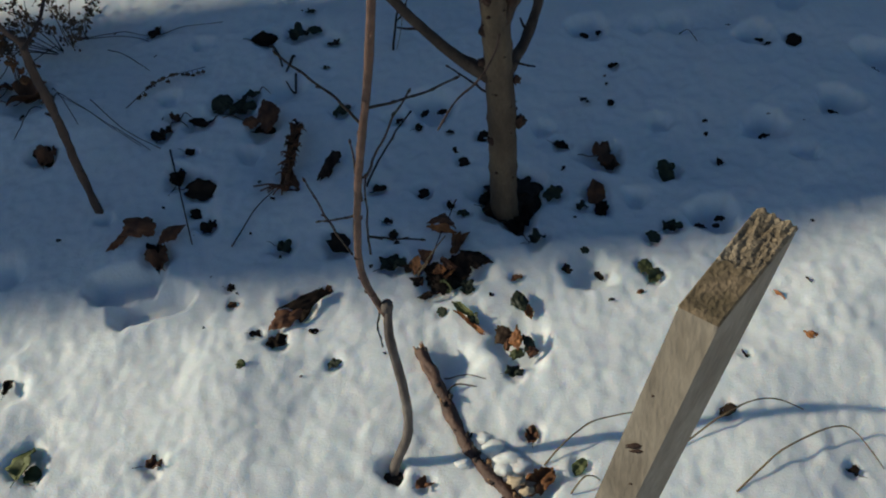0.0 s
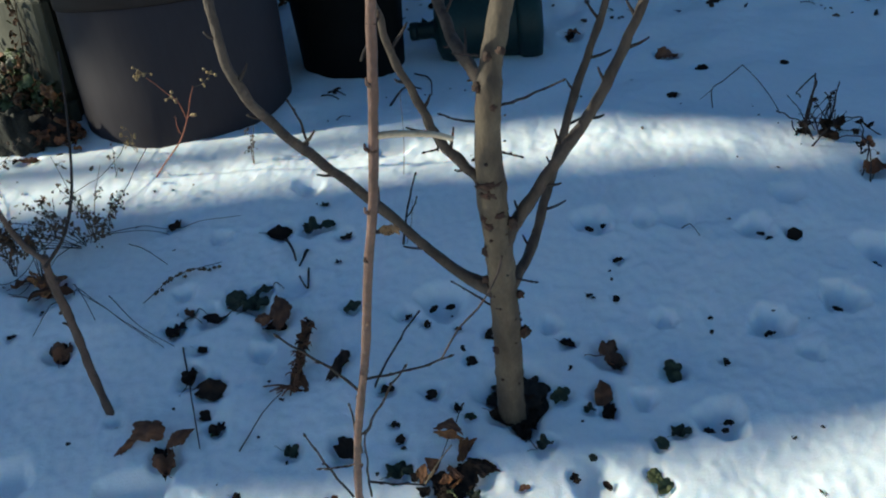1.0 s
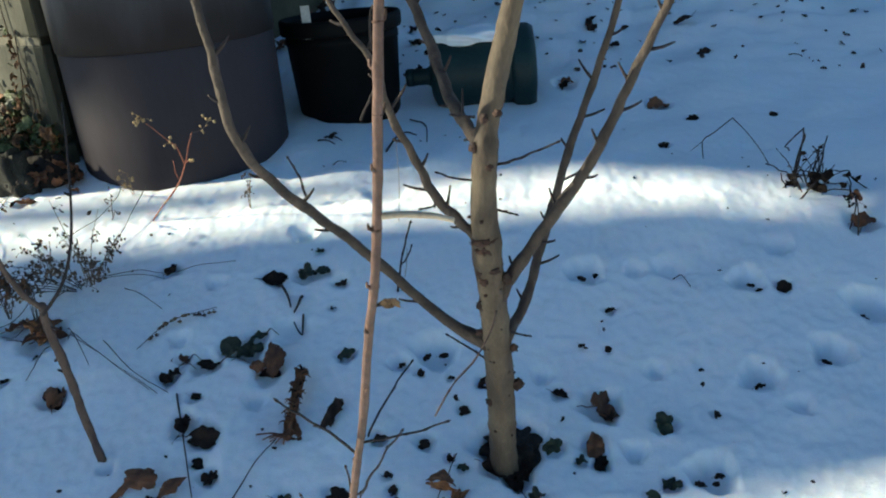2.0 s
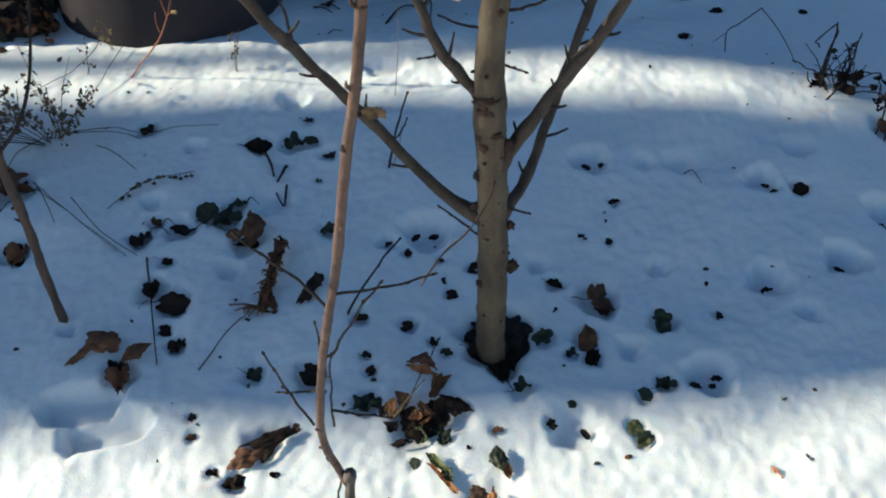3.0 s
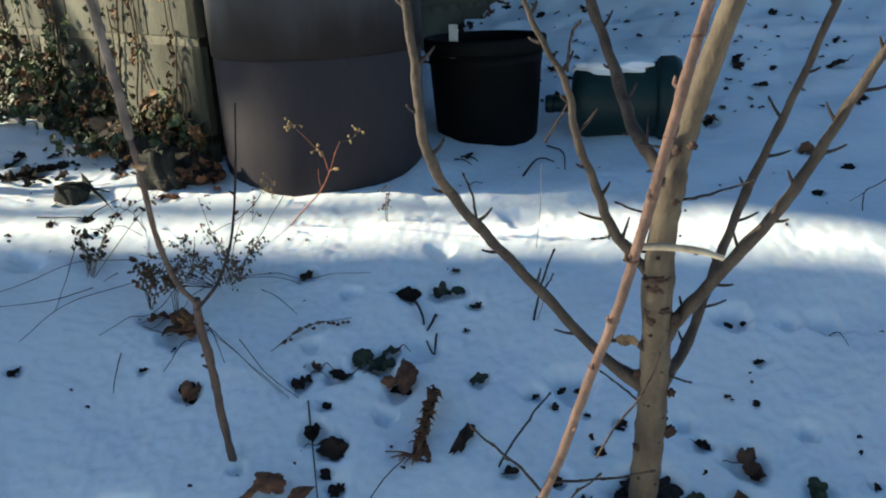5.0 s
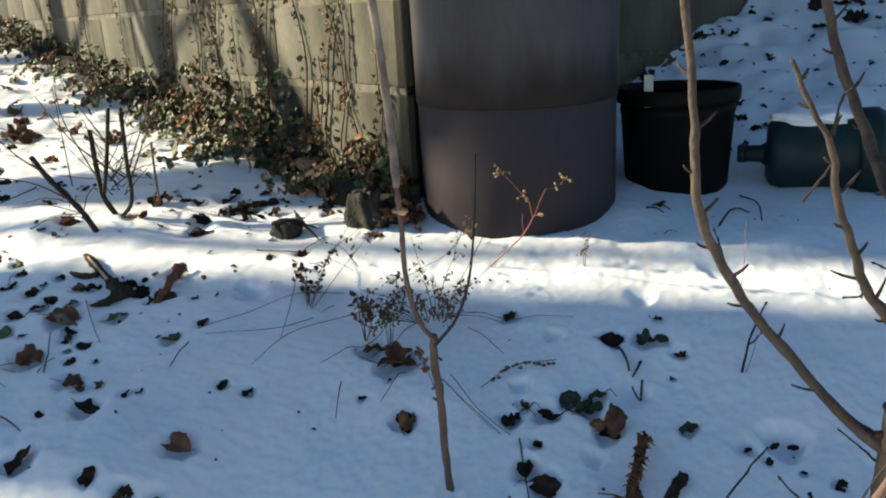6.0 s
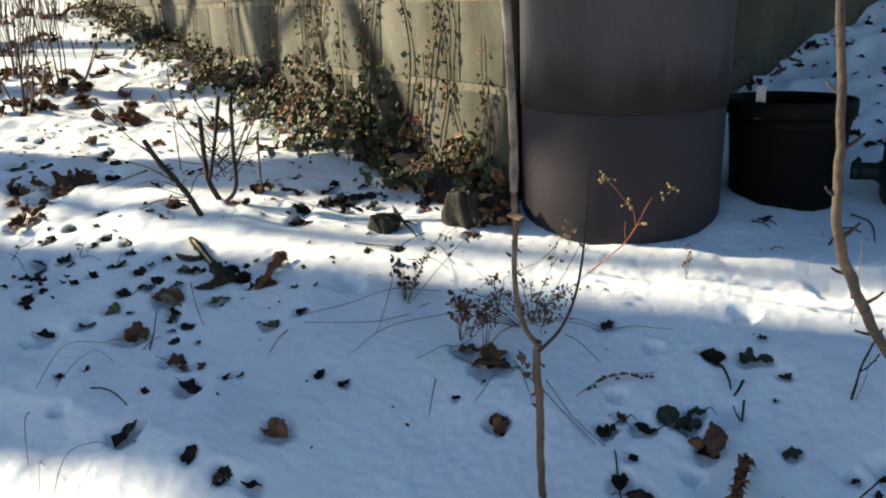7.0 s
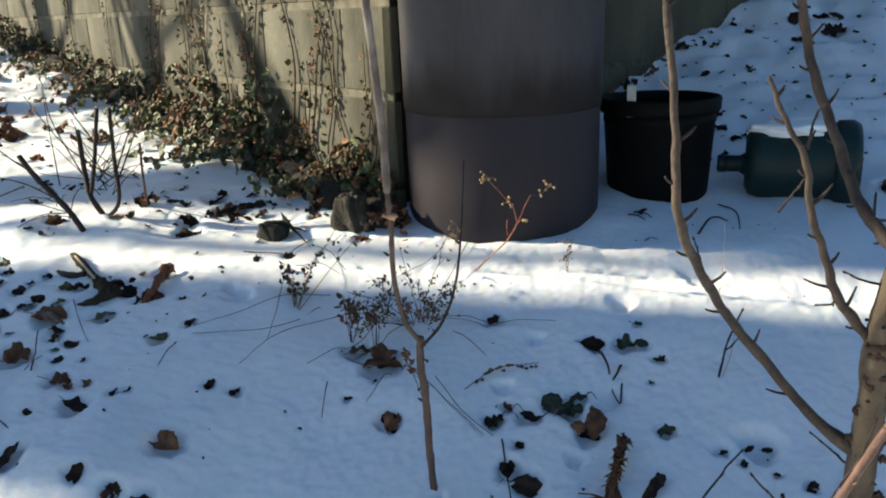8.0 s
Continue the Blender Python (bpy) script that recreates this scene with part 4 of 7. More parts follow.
    for k, (dx, dy) in enumerate(((0.026, 0.01), (0.034, -0.005), (-0.03, 0.02), (0.016, -0.042), (0.026, -0.03))):
        ob = new("rotten_leaf", leaf_mesh("lobed" if k % 2 else "curled", 700 + k, LEAF_DARK))
        ob.parent = t
        ob.matrix_basis = Matrix.Translation(q + Vector((dx, dy + 0.006, 0.024 + 0.36 * dy))) @ pose(0, 0, 0, 20 * k - 40, 15, 70 * k) @ Matrix.Diagonal((0.034, 0.034, 0.034, 1))
    return t


young_tree()


# the thin stem close to the camera
def near_stem():
    base = on_ground(*NEAR_FOOT, -0.03)
    t = thing("sapling", base, "slender bare sapling with a kinked foot and reddish bark", "sapling")
    bm = bmesh.new()
    blob(bm, (-0.004, 0.002, 0.030), 0.023, (1.0, 0.85, 0.35), 4, 0.6, 2, 4)
    part("root_soil", bm, SOIL, t, "dark bare earth round the foot")
    stick("stump", [base, (-0.112, 0.905, -0.144), (-0.086, 0.905, -0.077), (-0.083, 0.905, -0.006), (-0.090, 0.905, 0.069), (-0.087, 0.905, 0.112), (-0.085, 0.905, 0.124)], 0.0066, 0.0050, BARK_PALE, t, 10, 0.2, 2, "older grey lower stem", 30)
    bm = bmesh.new()
    blob(bm, Vector((-0.0875, 0.905, 0.119)) - t.location, 0.0078, (0.95, 0.9, 1.15), 3, 0.35, 6, 5)
    part("knuckle", bm, BARK_PALE, t, "knobbly grey bend where the stem was cut back")
    stem = [(-0.089, 0.905, 0.106), (-0.099, 0.905, 0.129), (-0.104, 0.887, 0.172), (-0.098, 0.861, 0.226), (-0.078, 0.819, 0.315), (-0.058, 0.784, 0.387), (-0.040, 0.755, 0.448), (-0.016, 0.709, 0.543), (0.001, 0.680, 0.604), (0.015, 0.653, 0.668), (0.025, 0.630, 0.720), (0.032, 0.615, 0.756), (0.039, 0.600, 0.790), (0.045, 0.588, 0.818)]
    stick("stem", stem, 0.0043, 0.0025, BARK_RED, t, 10, 0.15, 3, "smooth reddish stem", 80, lambda u: 1 + 0.12 * max(0, math.sin(u * 55)) ** 8)
    for k, pts in enumerate((
            [(-0.056, 0.778, 0.400), (-0.070, 0.763, 0.431), (-0.086, 0.753, 0.452), (-0.103, 0.742, 0.476)], [(-0.047, 0.768, 0.418), (-0.020, 0.767, 0.424), (0.002, 0.763, 0.431), (0.027, 0.757, 0.443)],
            [(-0.065, 0.809, 0.336), (-0.043, 0.787, 0.380), (-0.011, 0.762, 0.432)])):
        bud_twig(t, pts, 0.0013, 0.0008, k)
    for k, pts in enumerate((
            [(-0.106, 0.866, 0.216), (-0.115, 0.844, 0.263), (-0.119, 0.826, 0.299), (-0.123, 0.810, 0.333)], [(-0.087, 0.836, 0.280), (-0.106, 0.837, 0.276), (-0.125, 0.839, 0.273)],
            [(-0.083, 0.853, 0.245), (-0.062, 0.854, 0.241), (-0.031, 0.856, 0.237)], [(-0.077, 0.825, 0.302), (-0.074, 0.806, 0.341), (-0.070, 0.788, 0.379)],
            [(-0.087, 0.867, 0.215), (-0.079, 0.840, 0.270), (-0.067, 0.811, 0.332)], [(-0.095, 0.905, 0.118), (-0.102, 0.905, 0.090), (-0.100, 0.905, 0.065)])):
        bud_twig(t, pts, 0.0013, 0.0008, k)
    stick("twig", [(0.015, 0.659, 0.654), (0.031, 0.659, 0.654), (0.047, 0.660, 0.652), (0.059, 0.661, 0.648)], 0.0026, 0.0018, SPLIT, t, 6, 0.3, 20, "pale peeled twig", 14)
    line = curve_points(stem, 90)
    rnd = random.Random(12)
    for i in range(9, 88, 5):
        way = (line[i + 1] - line[i - 1]).normalized()
        a = rnd.uniform(0, 6.28)
        out = Vector((math.cos(a), math.sin(a), 0))
        bm = bmesh.new()
        r = 0.0043 - 0.0018 * i / 90
        blob(bm, line[i] - t.location, r * 1.12, (1, 1, 0.55), 2, 0.3, i, 3)
        tube(bm, [line[i] + out * r * 0.7, line[i] + out * (r + 0.002) + way * 0.002, line[i] + out * (r + 0.0025) + way * 0.006], 0.0017, 0.0007, 6, 5, 0.2, i, t.location)
        part("node", bm, KNOT if i % 2 else BARK_RED, t)
    stick("twig", [(-0.004, 0.692, 0.579), (0.001, 0.691, 0.580), (0.005, 0.691, 0.581)], 0.0016, 0.0012, BARK_DARK, t, 6, 0.3, 21)
    for k, (dx, turn, size) in enumerate(((0.0055, 20, 0.011), (0.0105, 150, 0.009))):
        ob = new("withered_leaf", leaf_mesh("curled", 770 + k, LEAF_PALE))
        ob.parent, ob["label"] = t, "shrivelled pale tan leaf"
        ob.matrix_basis = Matrix.Translation(Vector((dx, 0.690, 0.581)) - t.location) @ pose(0, 0, 0, 70, 15 - 40 * k, turn) @ Matrix.Diagonal((size, size, size, 1))
    return t


near_stem()


# the forked stem further along the bank
def forked_sapling():
    base = on_ground(*SAPLING_FOOT, -0.02)
    t = thing("sapling", base, "bare forked sapling leaning out of the snow", "sapling")
    stick("stem", [base, (-0.627, 1.299, 0.024), (-0.626, 1.279, 0.136), (-0.620, 1.261, 0.232), (-0.622, 1.248, 0.306), (-0.617, 1.240, 0.352)], 0.0072, 0.0056, BARK_PLUM, t, 10, 0.35, 5, steps=40, swell=lambda u: 1 + 0.15 * max(0, math.sin(u * 40)) ** 6)
    stick("stem", [(-0.616, 1.241, 0.343), (-0.634, 1.227, 0.378), (-0.637, 1.196, 0.456), (-0.620, 1.156, 0.556), (-0.611, 1.130, 0.620)], 0.0041, 0.0039, BARK_PLUM, t, 9, 0.3, 6, steps=34, swell=lambda u: 1 + 0.15 * max(0, math.sin(u * 30)) ** 6)
    stick("stem", [(-0.612, 1.132, 0.615), (-0.602, 1.110, 0.671), (-0.593, 1.081, 0.743), (-0.585, 1.054, 0.809), (-0.579, 1.030, 0.870), (-0.569, 1.000, 0.945)], 0.0058, 0.0050, BARK_PALE, t, 9, 0.3, 7, "pale flaking upper stem", 24)
    stick("stem", [(-0.610, 1.226, 0.340), (-0.580, 1.246, 0.380), (-0.566, 1.274, 0.437), (-0.569, 1.316, 0.520), (-0.580, 1.365, 0.619)], 0.0030, 0.0013, BARK_DARK, t, 8, 0.2, 8, steps=24)
    bm = bmesh.new()
    blob(bm, (0.004, 0.0, 0.016), 0.012, (1.1, 0.9, 0.35), 3, 0.6, 2, 4)
    part("root_soil", bm, SOIL, t, "dark bare earth round the foot")
    bm = bmesh.new()
    blob(bm, Vector((-0.616, 1.148, 0.575)) - t.location, 0.008, (1.6, 0.7, 0.7), 2, 0.5, 1, 5)
    part("bud", bm, TORN, t, "split brown bud")
    rnd = random.Random(44)
    shapes = [leaf_mesh("curled", 720 + k, LEAF_IVY_DRY if k else LEAF_BROWN) for k in range(3)]
    for k in range(9):
        ob = new("withered_leaf", shapes[k % 3])
        ob.parent = t
        z = rnd.uniform(0.010, 0.018)
        ob.matrix_basis = Matrix.Translation(Vector((-0.637, 1.248, 0.303)) - t.location + Vector((rnd.uniform(-0.014, 0.006), rnd.uniform(-0.01, 0.004), rnd.uniform(-0.024, 0.022)))) @ pose(0, 0, 0, rnd.uniform(0, 360), rnd.uniform(0, 360), rnd.uniform(0, 360)) @ Matrix.Diagonal((z, z, z, 1))
    for k, q in enumerate(((-0.608, 1.248, 0.307), (-0.632, 1.258, 0.249), (-0.616, 1.264, 0.218), (-0.627, 1.281, 0.120), (-0.627, 1.262, 0.227), (-0.635, 1.218, 0.400), (-0.635, 1.176, 0.506), (-0.572, 1.266, 0.420), (-0.567, 1.303, 0.495))):
        bm = bmesh.new()
        e = Vector(q) + Vector((0.007 if k % 2 else -0.007, -0.003, 0.006))
        tube(bm, [q, Vector(q).lerp(e, 0.6), e], 0.0024, 0.0012, 6, 5, 0.3, k, t.location)
        part("nub", bm, BARK_DARK, t)
    return t


forked_sapling()


# the wooden stake in front
def build_stake():
    """A leaning stake: a, one corner of the slanting cut; d and w, along and across the cut; down, the way to its foot."""
    a, d, w = Vector((0.151, 0.467, 0.437)), Vector((0.038, 0.027, 0.035)), Vector((0.0180, -0.0060, -0.0080))
    down = Vector((-0.245, 0.090, -0.965)).normalized()
    foot = a + down * 0.80
    t = thing("wooden_stake", foot, "weathered wooden stake with a rough slanting sawn top", "stake")
    a = a - foot
    bm = bmesh.new()
    rings = []
    for k in range(32):
        q = down * 0.80 * (k / 31) ** 1.5
        rings.append([bm.verts.new(a + d * u + w * v + q + Vector((noise.noise((k * 0.15, u, v)), noise.noise((k * 0.15, u + 5, v)), 0)) * 0.0004) for u, v in ((0, 0), (1, 0), (1, 1), (0, 1))])
    for r, s in zip(rings, rings[1:]):
        for i in range(4):
            bm.faces.new((s[i], s[(i + 1) % 4], r[(i + 1) % 4], r[i]))
    bm.faces.new(rings[-1][::-1])
    bm.faces.new(rings[0])
    long_edges = [e for e in bm.edges if abs((e.verts[0].co - e.verts[1].co).normalized().dot(down)) > 0.9]
    bmesh.ops.bevel(bm, geom=long_edges, offset=0.0013, segments=2, affect="EDGES")
    part("post", bm, WOOD, t, "pale grey-brown planed sides", False)
    bm = bmesh.new()
    n_u, n_v = 44, 24
    grid = []
    for i in range(n_u + 1):
        row = []
        for j in range(n_v + 1):
            u, v = i / n_u, j / n_v
            edge = min(u, 1 - u, v, 1 - v)
            lift = -0.0008 if edge == 0 else 0.0014 + (0.15 + 1.35 * min(1, max(0, (u - 0.42) * 8))) * (0.0013 * noise.noise((u * 7, v * 9, 2)) + 0.0009 * abs(noise.noise((u * 19, v * 17, 7)))) + (0.0016 if abs(u - 0.42 - 0.06 * v) < 0.03 else 0) + (0.0010 * noise.noise((u * 30, v * 5, 4)) if u > 0.46 else 0)
            row.append(bm.verts.new(a + d * (-0.01 + 1.02 * u) + w * (-0.01 + 1.02 * v) - down * lift))
        grid.append(row)
    for i in range(n_u):
        for j in range(n_v):
            bm.faces.new((grid[i][j], grid[i + 1][j], grid[i + 1][j + 1], grid[i][j + 1]))
    top = part("cut_top", bm, END_GRAIN, t, "crumbling brown end grain, paler and flaking towards one end", False)
    top.data.materials.append(END_PALE)
    for p in top.data.polygons:
        p.material_index = 1 if p.index // n_v + 3 * noise.noise((p.index % n_v * 0.3, 0, 0)) > 0.44 * n_u else 0
    face = w.cross(down).normalized()
    if face.dot(d) > 0:
        face = -face
    for k, (u, o, s, long) in enumerate(((0.46, 0.098, 0.0034, 1.7), (0.56, 0.101, 0.0022, 2.2), (0.30, 0.060, 0.0010, 1.0), (0.72, 0.128, 0.0011, 1.0))):
        bm = bmesh.new()
        blob(bm, a + w * u + down * o + face * 0.0001, s, (long, 0.22, 0.55), 3, 0.8, k, 4)
        part("knot", bm, KNOT, t, "small dark ragged knot in the wood")
    return t


build_stake()

def slope_turn(x, y):
    e = 0.03
    b = lambda u, v: float(bank(np.float64(u), np.float64(v)))
    n = Vector(((b(x - e, y) - b(x + e, y)) / (2 * e), (b(x, y - e) - b(x, y + e)) / (2 * e), 1)).normalized()
    return n.to_track_quat("Z", "Y").to_matrix().to_4x4()


def strew(rows, kinds, mat, name, label, category, lift=0.10, tip=30, seed=1):
    """Lays a leaf at each row, on the floor of its hollow."""
    rnd = random.Random(seed)
    shapes = [leaf_mesh(k, seed * 10 + i, mat) for i, k in enumerate(kinds)]
    for n, (x, y, s, turn) in enumerate(rows):
        ob = new(name, shapes[n % len(shapes)])
        k = s * rnd.uniform(1.15, 1.4)
        ob.matrix_world = Matrix.Translation(on_ground(x, y, lift * s + 0.35 * float(hollow(np.float64(x), np.float64(y))))) @ slope_turn(x, y) @ pose(0, 0, 0, rnd.uniform(-tip, tip), rnd.uniform(-tip, tip), turn + rnd.uniform(-25, 25)) @ Matrix.Diagonal((k, k, k, 1))
        tagged(ob, label, category, "leaf litter on the snow")


strew(BROWN_BANK, ("lobed", "curled", "oval", "lobed"), LEAF_BROWN, "fallen_leaf", "dry brown fallen leaf sunk into the snow", "leaf", 0.12, 28, 1)
strew(BROWN_EDGE, ("curled", "lobed", "oval"), LEAF_BROWN, "fallen_leaf", "dry reddish-brown fallen leaf on sunlit snow", "leaf", 0.12, 30, 2)
strew(TAN_PILE, ("curled", "oval", "lobed", "curled"), LEAF_TAN, "fallen_leaf", "crisp tan curled leaf in a small leaf pile", "leaf", 0.30, 38, 3)
strew(DARK_BANK, ("oval", "round", "curled", "lobed"), LEAF_DARK, "wet_leaf", "dark wet leaf sunk into a melt hollow", "leaf", 0.05, 25, 4)
strew(DARK_SLOPE, ("round", "curled", "oval"), LEAF_DARK, "wet_leaf", "dark wet leaf sunk into a melt hollow", "leaf", 0.05, 25, 5)
strew(DARK_PILE, ("curled", "lobed", "oval"), LEAF_DARK, "wet_leaf", "dark rotting leaf at the edge of a leaf pile", "leaf", 0.08, 30, 6)
strew(DARK_LEFT, ("oval", "curled", "round"), LEAF_DARK, "wet_leaf", "dark wet leaf half buried in snow", "leaf", 0.05, 30, 7)
strew(DARK_FAR, ("oval", "curled", "round"), LEAF_DARK, "wet_leaf", "small dark leaf on the snow by the wall", "leaf", 0.08, 30, 8)
strew(DARK_MORE, ("oval", "lobed", "curled", "round", "curled"), LEAF_DARK, "wet_leaf", "small dark leaf half sunk in the snow", "leaf", 0.10, 35, 16)
strew(DARK_BITS, ("curled", "oval"), LEAF_DARK, "wet_leaf", "tiny dark leaf scrap in a melt hollow", "leaf", 0.1, 30, 26)
strew(DARK_SOME, ("curled", "lobed", "oval", "curled"), LEAF_DARK, "wet_leaf", "small dark leaf lying on the snow", "leaf", 0.12, 40, 17)
strew(WALL_LEAVES, ("curled", "lobed", "oval", "curled"), LEAF_DARK, "wet_leaf", "dark dead leaf lying near the wall", "leaf", 0.15, 40, 19)
strew(BROWN_PATCH, ("lobed", "curled", "oval", "lobed"), LEAF_BROWN, "fallen_leaf", "brown fallen leaf in a loose drift of leaves", "leaf", 0.2, 40, 18)
rnd_far = random.Random(31)
FAR_LEAVES = [(rnd_far.uniform(-4.6, -2.6), rnd_far.uniform(2.2, 4.2), rnd_far.uniform(0.035, 0.075), rnd_far.uniform(0, 360)) for k in range(70)]
strew([q for q in FAR_LEAVES if (Vector((q[0], q[1], 0)) - CORNER).dot(Vector((-LEFT_WAY.y, LEFT_WAY.x, 0))) > 0.12], ("curled", "lobed", "oval"), LEAF_BROWN, "fallen_leaf", "dry brown leaf on the snow below the ivy", "leaf", 0.15, 35, 12)
strew([(rnd_far.uniform(-0.5, 1.3), rnd_far.uniform(2.9, 4.4), rnd_far.uniform(0.025, 0.06), rnd_far.uniform(0, 360)) for k in range(40)], ("curled", "oval"), LEAF_DARK, "wet_leaf", "dark dead leaf on the upper slope", "leaf", 0.12, 30, 13)
strew(GREEN_BANK, ("oval", "lobed", "round", "curled"), LEAF_GREEN, "green_leaf", "dark green low-growing leaf poking through snow", "leaf", 0.16, 18, 9)
strew(GREEN_EDGE, ("round", "oval"), LEAF_OLIVE, "green_leaf", "small olive-green leaf lit by the sun", "leaf", 0.16, 22, 10)


# the crisp upright leaves over the dark leaf clump
def leaf_patch(bm, corners, bulge, at, seed):
    """A thin bowed sheet between four corners."""
    a, b, c, e = [Vector(q) - at for q in corners]
    up = (b - a).cross(e - a).normalized()
    mid = (a + b + c + e) / 4
    n = 13
    for side in (0, 1):
        rows = []
        for i in range(n):
            u = i / (n - 1)
            row = []
            for j in range(n):
                v = j / (n - 1)
                q = a * (1 - u) * (1 - v) + b * u * (1 - v) + c * u * v + e * (1 - u) * v
                q = mid + (q - mid) * (1 - 0.08 * (abs(2 * u - 1) * abs(2 * v - 1)) ** 2 + 0.26 * max(abs(2 * u - 1), abs(2 * v - 1)) ** 3 * (noise.noise((math.atan2(2 * v - 1, 2 * u - 1) * 2.2, seed, 3)) + 0.6 * noise.noise((math.atan2(2 * v - 1, 2 * u - 1) * 6, seed, 8))))
                q = q + up * (bulge * 4 * u * (1 - u) * 0.5 + bulge * 4 * v * (1 - v) * 0.5 + 0.0026 * noise.noise((u * 4 + seed, v * 4, seed)) + 0.0012 * noise.noise((u * 10 + seed, v * 10, seed)) - side * 0.0007)
                row.append(bm.verts.new(q + 0.0020 * Vector((noise.noise((u * 7, v * 7, seed)), noise.noise((u * 7, v * 7, seed + 9)), 0))))
            rows.append(row)
        for i in range(n - 1):
            for j in range(n - 1):
                f = (rows[i][j], rows[i + 1][j], rows[i + 1][j + 1], rows[i][j + 1])
                bm.faces.new(f[::-1] if side else f)


def folded_leaf(sheets, label, seed):
    at = Vector(sheets[0][0][0])
    t = thing("fallen_leaf", at, label, "leaf", "leaf litter on the snow")
    for k, (corners, bulge, mat) in enumerate(sheets):
        bm = bmesh.new()
        leaf_patch(bm, corners, bulge, at, seed + k)
        part("leaf_blade", bm, mat, t)


folded_leaf([([(0.412, 1.169, -0.065), (0.423, 1.160, -0.059), (0.435, 1.137, -0.074), (0.422, 1.132, -0.079)], 0.006, LEAF_TAN)], "thin curl of tan leaf on sunlit snow", 173)
folded_leaf([([(0.431, 1.102, -0.088), (0.433, 1.075, -0.103), (0.461, 1.077, -0.101), (0.455, 1.096, -0.090)], 0.006, LEAF_DARK),
             ([(0.439, 1.093, -0.082), (0.444, 1.080, -0.094), (0.466, 1.081, -0.094), (0.459, 1.095, -0.083)], 0.005, LEAF_TAN)], "crumpled brown and tan leaf in sunlit snow", 183)
folded_leaf([([(-0.307, 1.084, -0.050), (-0.276, 1.089, -0.048), (-0.254, 1.114, -0.037), (-0.295, 1.108, -0.029)], 0.006, LEAF_BROWN),
             ([(-0.295, 1.108, -0.029), (-0.254, 1.114, -0.037), (-0.221, 1.149, -0.030), (-0.242, 1.152, -0.024)], 0.005, LEAF_DARK)], "long brown leaf rolled up on sunlit snow", 43)
folded_leaf([([(-0.569, 1.238, 0.025), (-0.516, 1.242, 0.021), (-0.518, 1.266, 0.041), (-0.571, 1.267, 0.045)], 0.008, LEAF_BROWN),
             ([(-0.593, 1.218, 0.013), (-0.574, 1.222, 0.015), (-0.556, 1.248, 0.028), (-0.572, 1.245, 0.029)], 0.003, LEAF_BROWN),
             ([(-0.533, 1.233, 0.015), (-0.509, 1.236, 0.014), (-0.496, 1.181, -0.011), (-0.510, 1.198, 0.001)], 0.004, LEAF_DARK)], "large torn brown leaf arched over a hollow in the snow", 53)
folded_leaf([([(-0.277, 1.362, 0.044), (-0.255, 1.366, 0.047), (-0.236, 1.413, 0.067), (-0.258, 1.423, 0.070)], 0.006, LEAF_DARK)], "dark leaf rolled lengthwise on the snow", 73)
folded_leaf([([(-0.403, 1.495, 0.101), (-0.374, 1.463, 0.083), (-0.357, 1.512, 0.110), (-0.396, 1.543, 0.124)], 0.006, LEAF_BROWN)], "broad brown leaf lying among dark ivy leaves", 83)
folded_leaf([([(-0.429, 1.493, 0.098), (-0.403, 1.475, 0.091), (-0.392, 1.494, 0.101), (-0.415, 1.503, 0.107)], 0.004, LEAF_BROWN)], "small brown leaf under a broader one", 93)
folded_leaf([([(-0.511, 1.229, 0.014), (-0.484, 1.237, 0.017), (-0.468, 1.262, 0.031), (-0.504, 1.252, 0.031)], 0.006, LEAF_BROWN)], "torn brown leaf beside a dark twig", 63)
folded_leaf([([(-0.089, 1.258, 0.014), (-0.068, 1.250, 0.004), (-0.039, 1.252, 0.001), (-0.053, 1.250, 0.021)], 0.005, LEAF_TAN),
             ([(-0.089, 1.259, 0.015), (-0.053, 1.249, 0.020), (-0.037, 1.251, 0.006), (-0.057, 1.279, 0.022)], 0.004, LEAF_BROWN)], "crisp tan leaf folded to an upright triangle", 3)
folded_leaf([([(-0.047, 1.252, 0.002), (-0.023, 1.254, 0.000), (-0.038, 1.220, -0.016), (-0.048, 1.219, -0.016)], 0.005, LEAF_TAN),
             ([(-0.029, 1.249, 0.002), (-0.018, 1.255, 0.001), (-0.031, 1.235, -0.011), (-0.035, 1.235, -0.009)], 0.003, LEAF_BROWN)], "tan leaf curled to an upright strip", 13)
folded_leaf([([(-0.111, 1.197, -0.015), (-0.093, 1.201, -0.001), (-0.089, 1.184, -0.019), (-0.102, 1.183, -0.029)], 0.0015, LEAF_TAN),
             ([(-0.095, 1.205, 0.004), (-0.073, 1.210, -0.003), (-0.077, 1.196, -0.019), (-0.090, 1.195, -0.013)], 0.0015, LEAF_BROWN),
             ([(-0.098, 1.185, -0.020), (-0.081, 1.195, -0.010), (-0.078, 1.192, -0.011), (-0.094, 1.181, -0.028)], 0.001, LEAF_PALE)], "sharply folded tan and brown leaf leaning on dark leaves", 23)
folded_leaf([([(-0.075, 1.179, -0.026), (-0.064, 1.188, -0.011), (-0.051, 1.183, -0.018), (-0.057, 1.181, -0.026)], 0.0015, LEAF_TAN),
             ([(-0.063, 1.193, -0.008), (-0.056, 1.199, -0.006), (-0.035, 1.188, -0.021), (-0.051, 1.182, -0.020)], 0.0015, LEAF_BROWN),
             ([(-0.059, 1.177, -0.030), (-0.041, 1.185, -0.020), (-0.038, 1.185, -0.022), (-0.054, 1.175, -0.032)], 0.001, LEAF_TAN)], "folded tan leaf with dark brown back over dark leaves", 33)
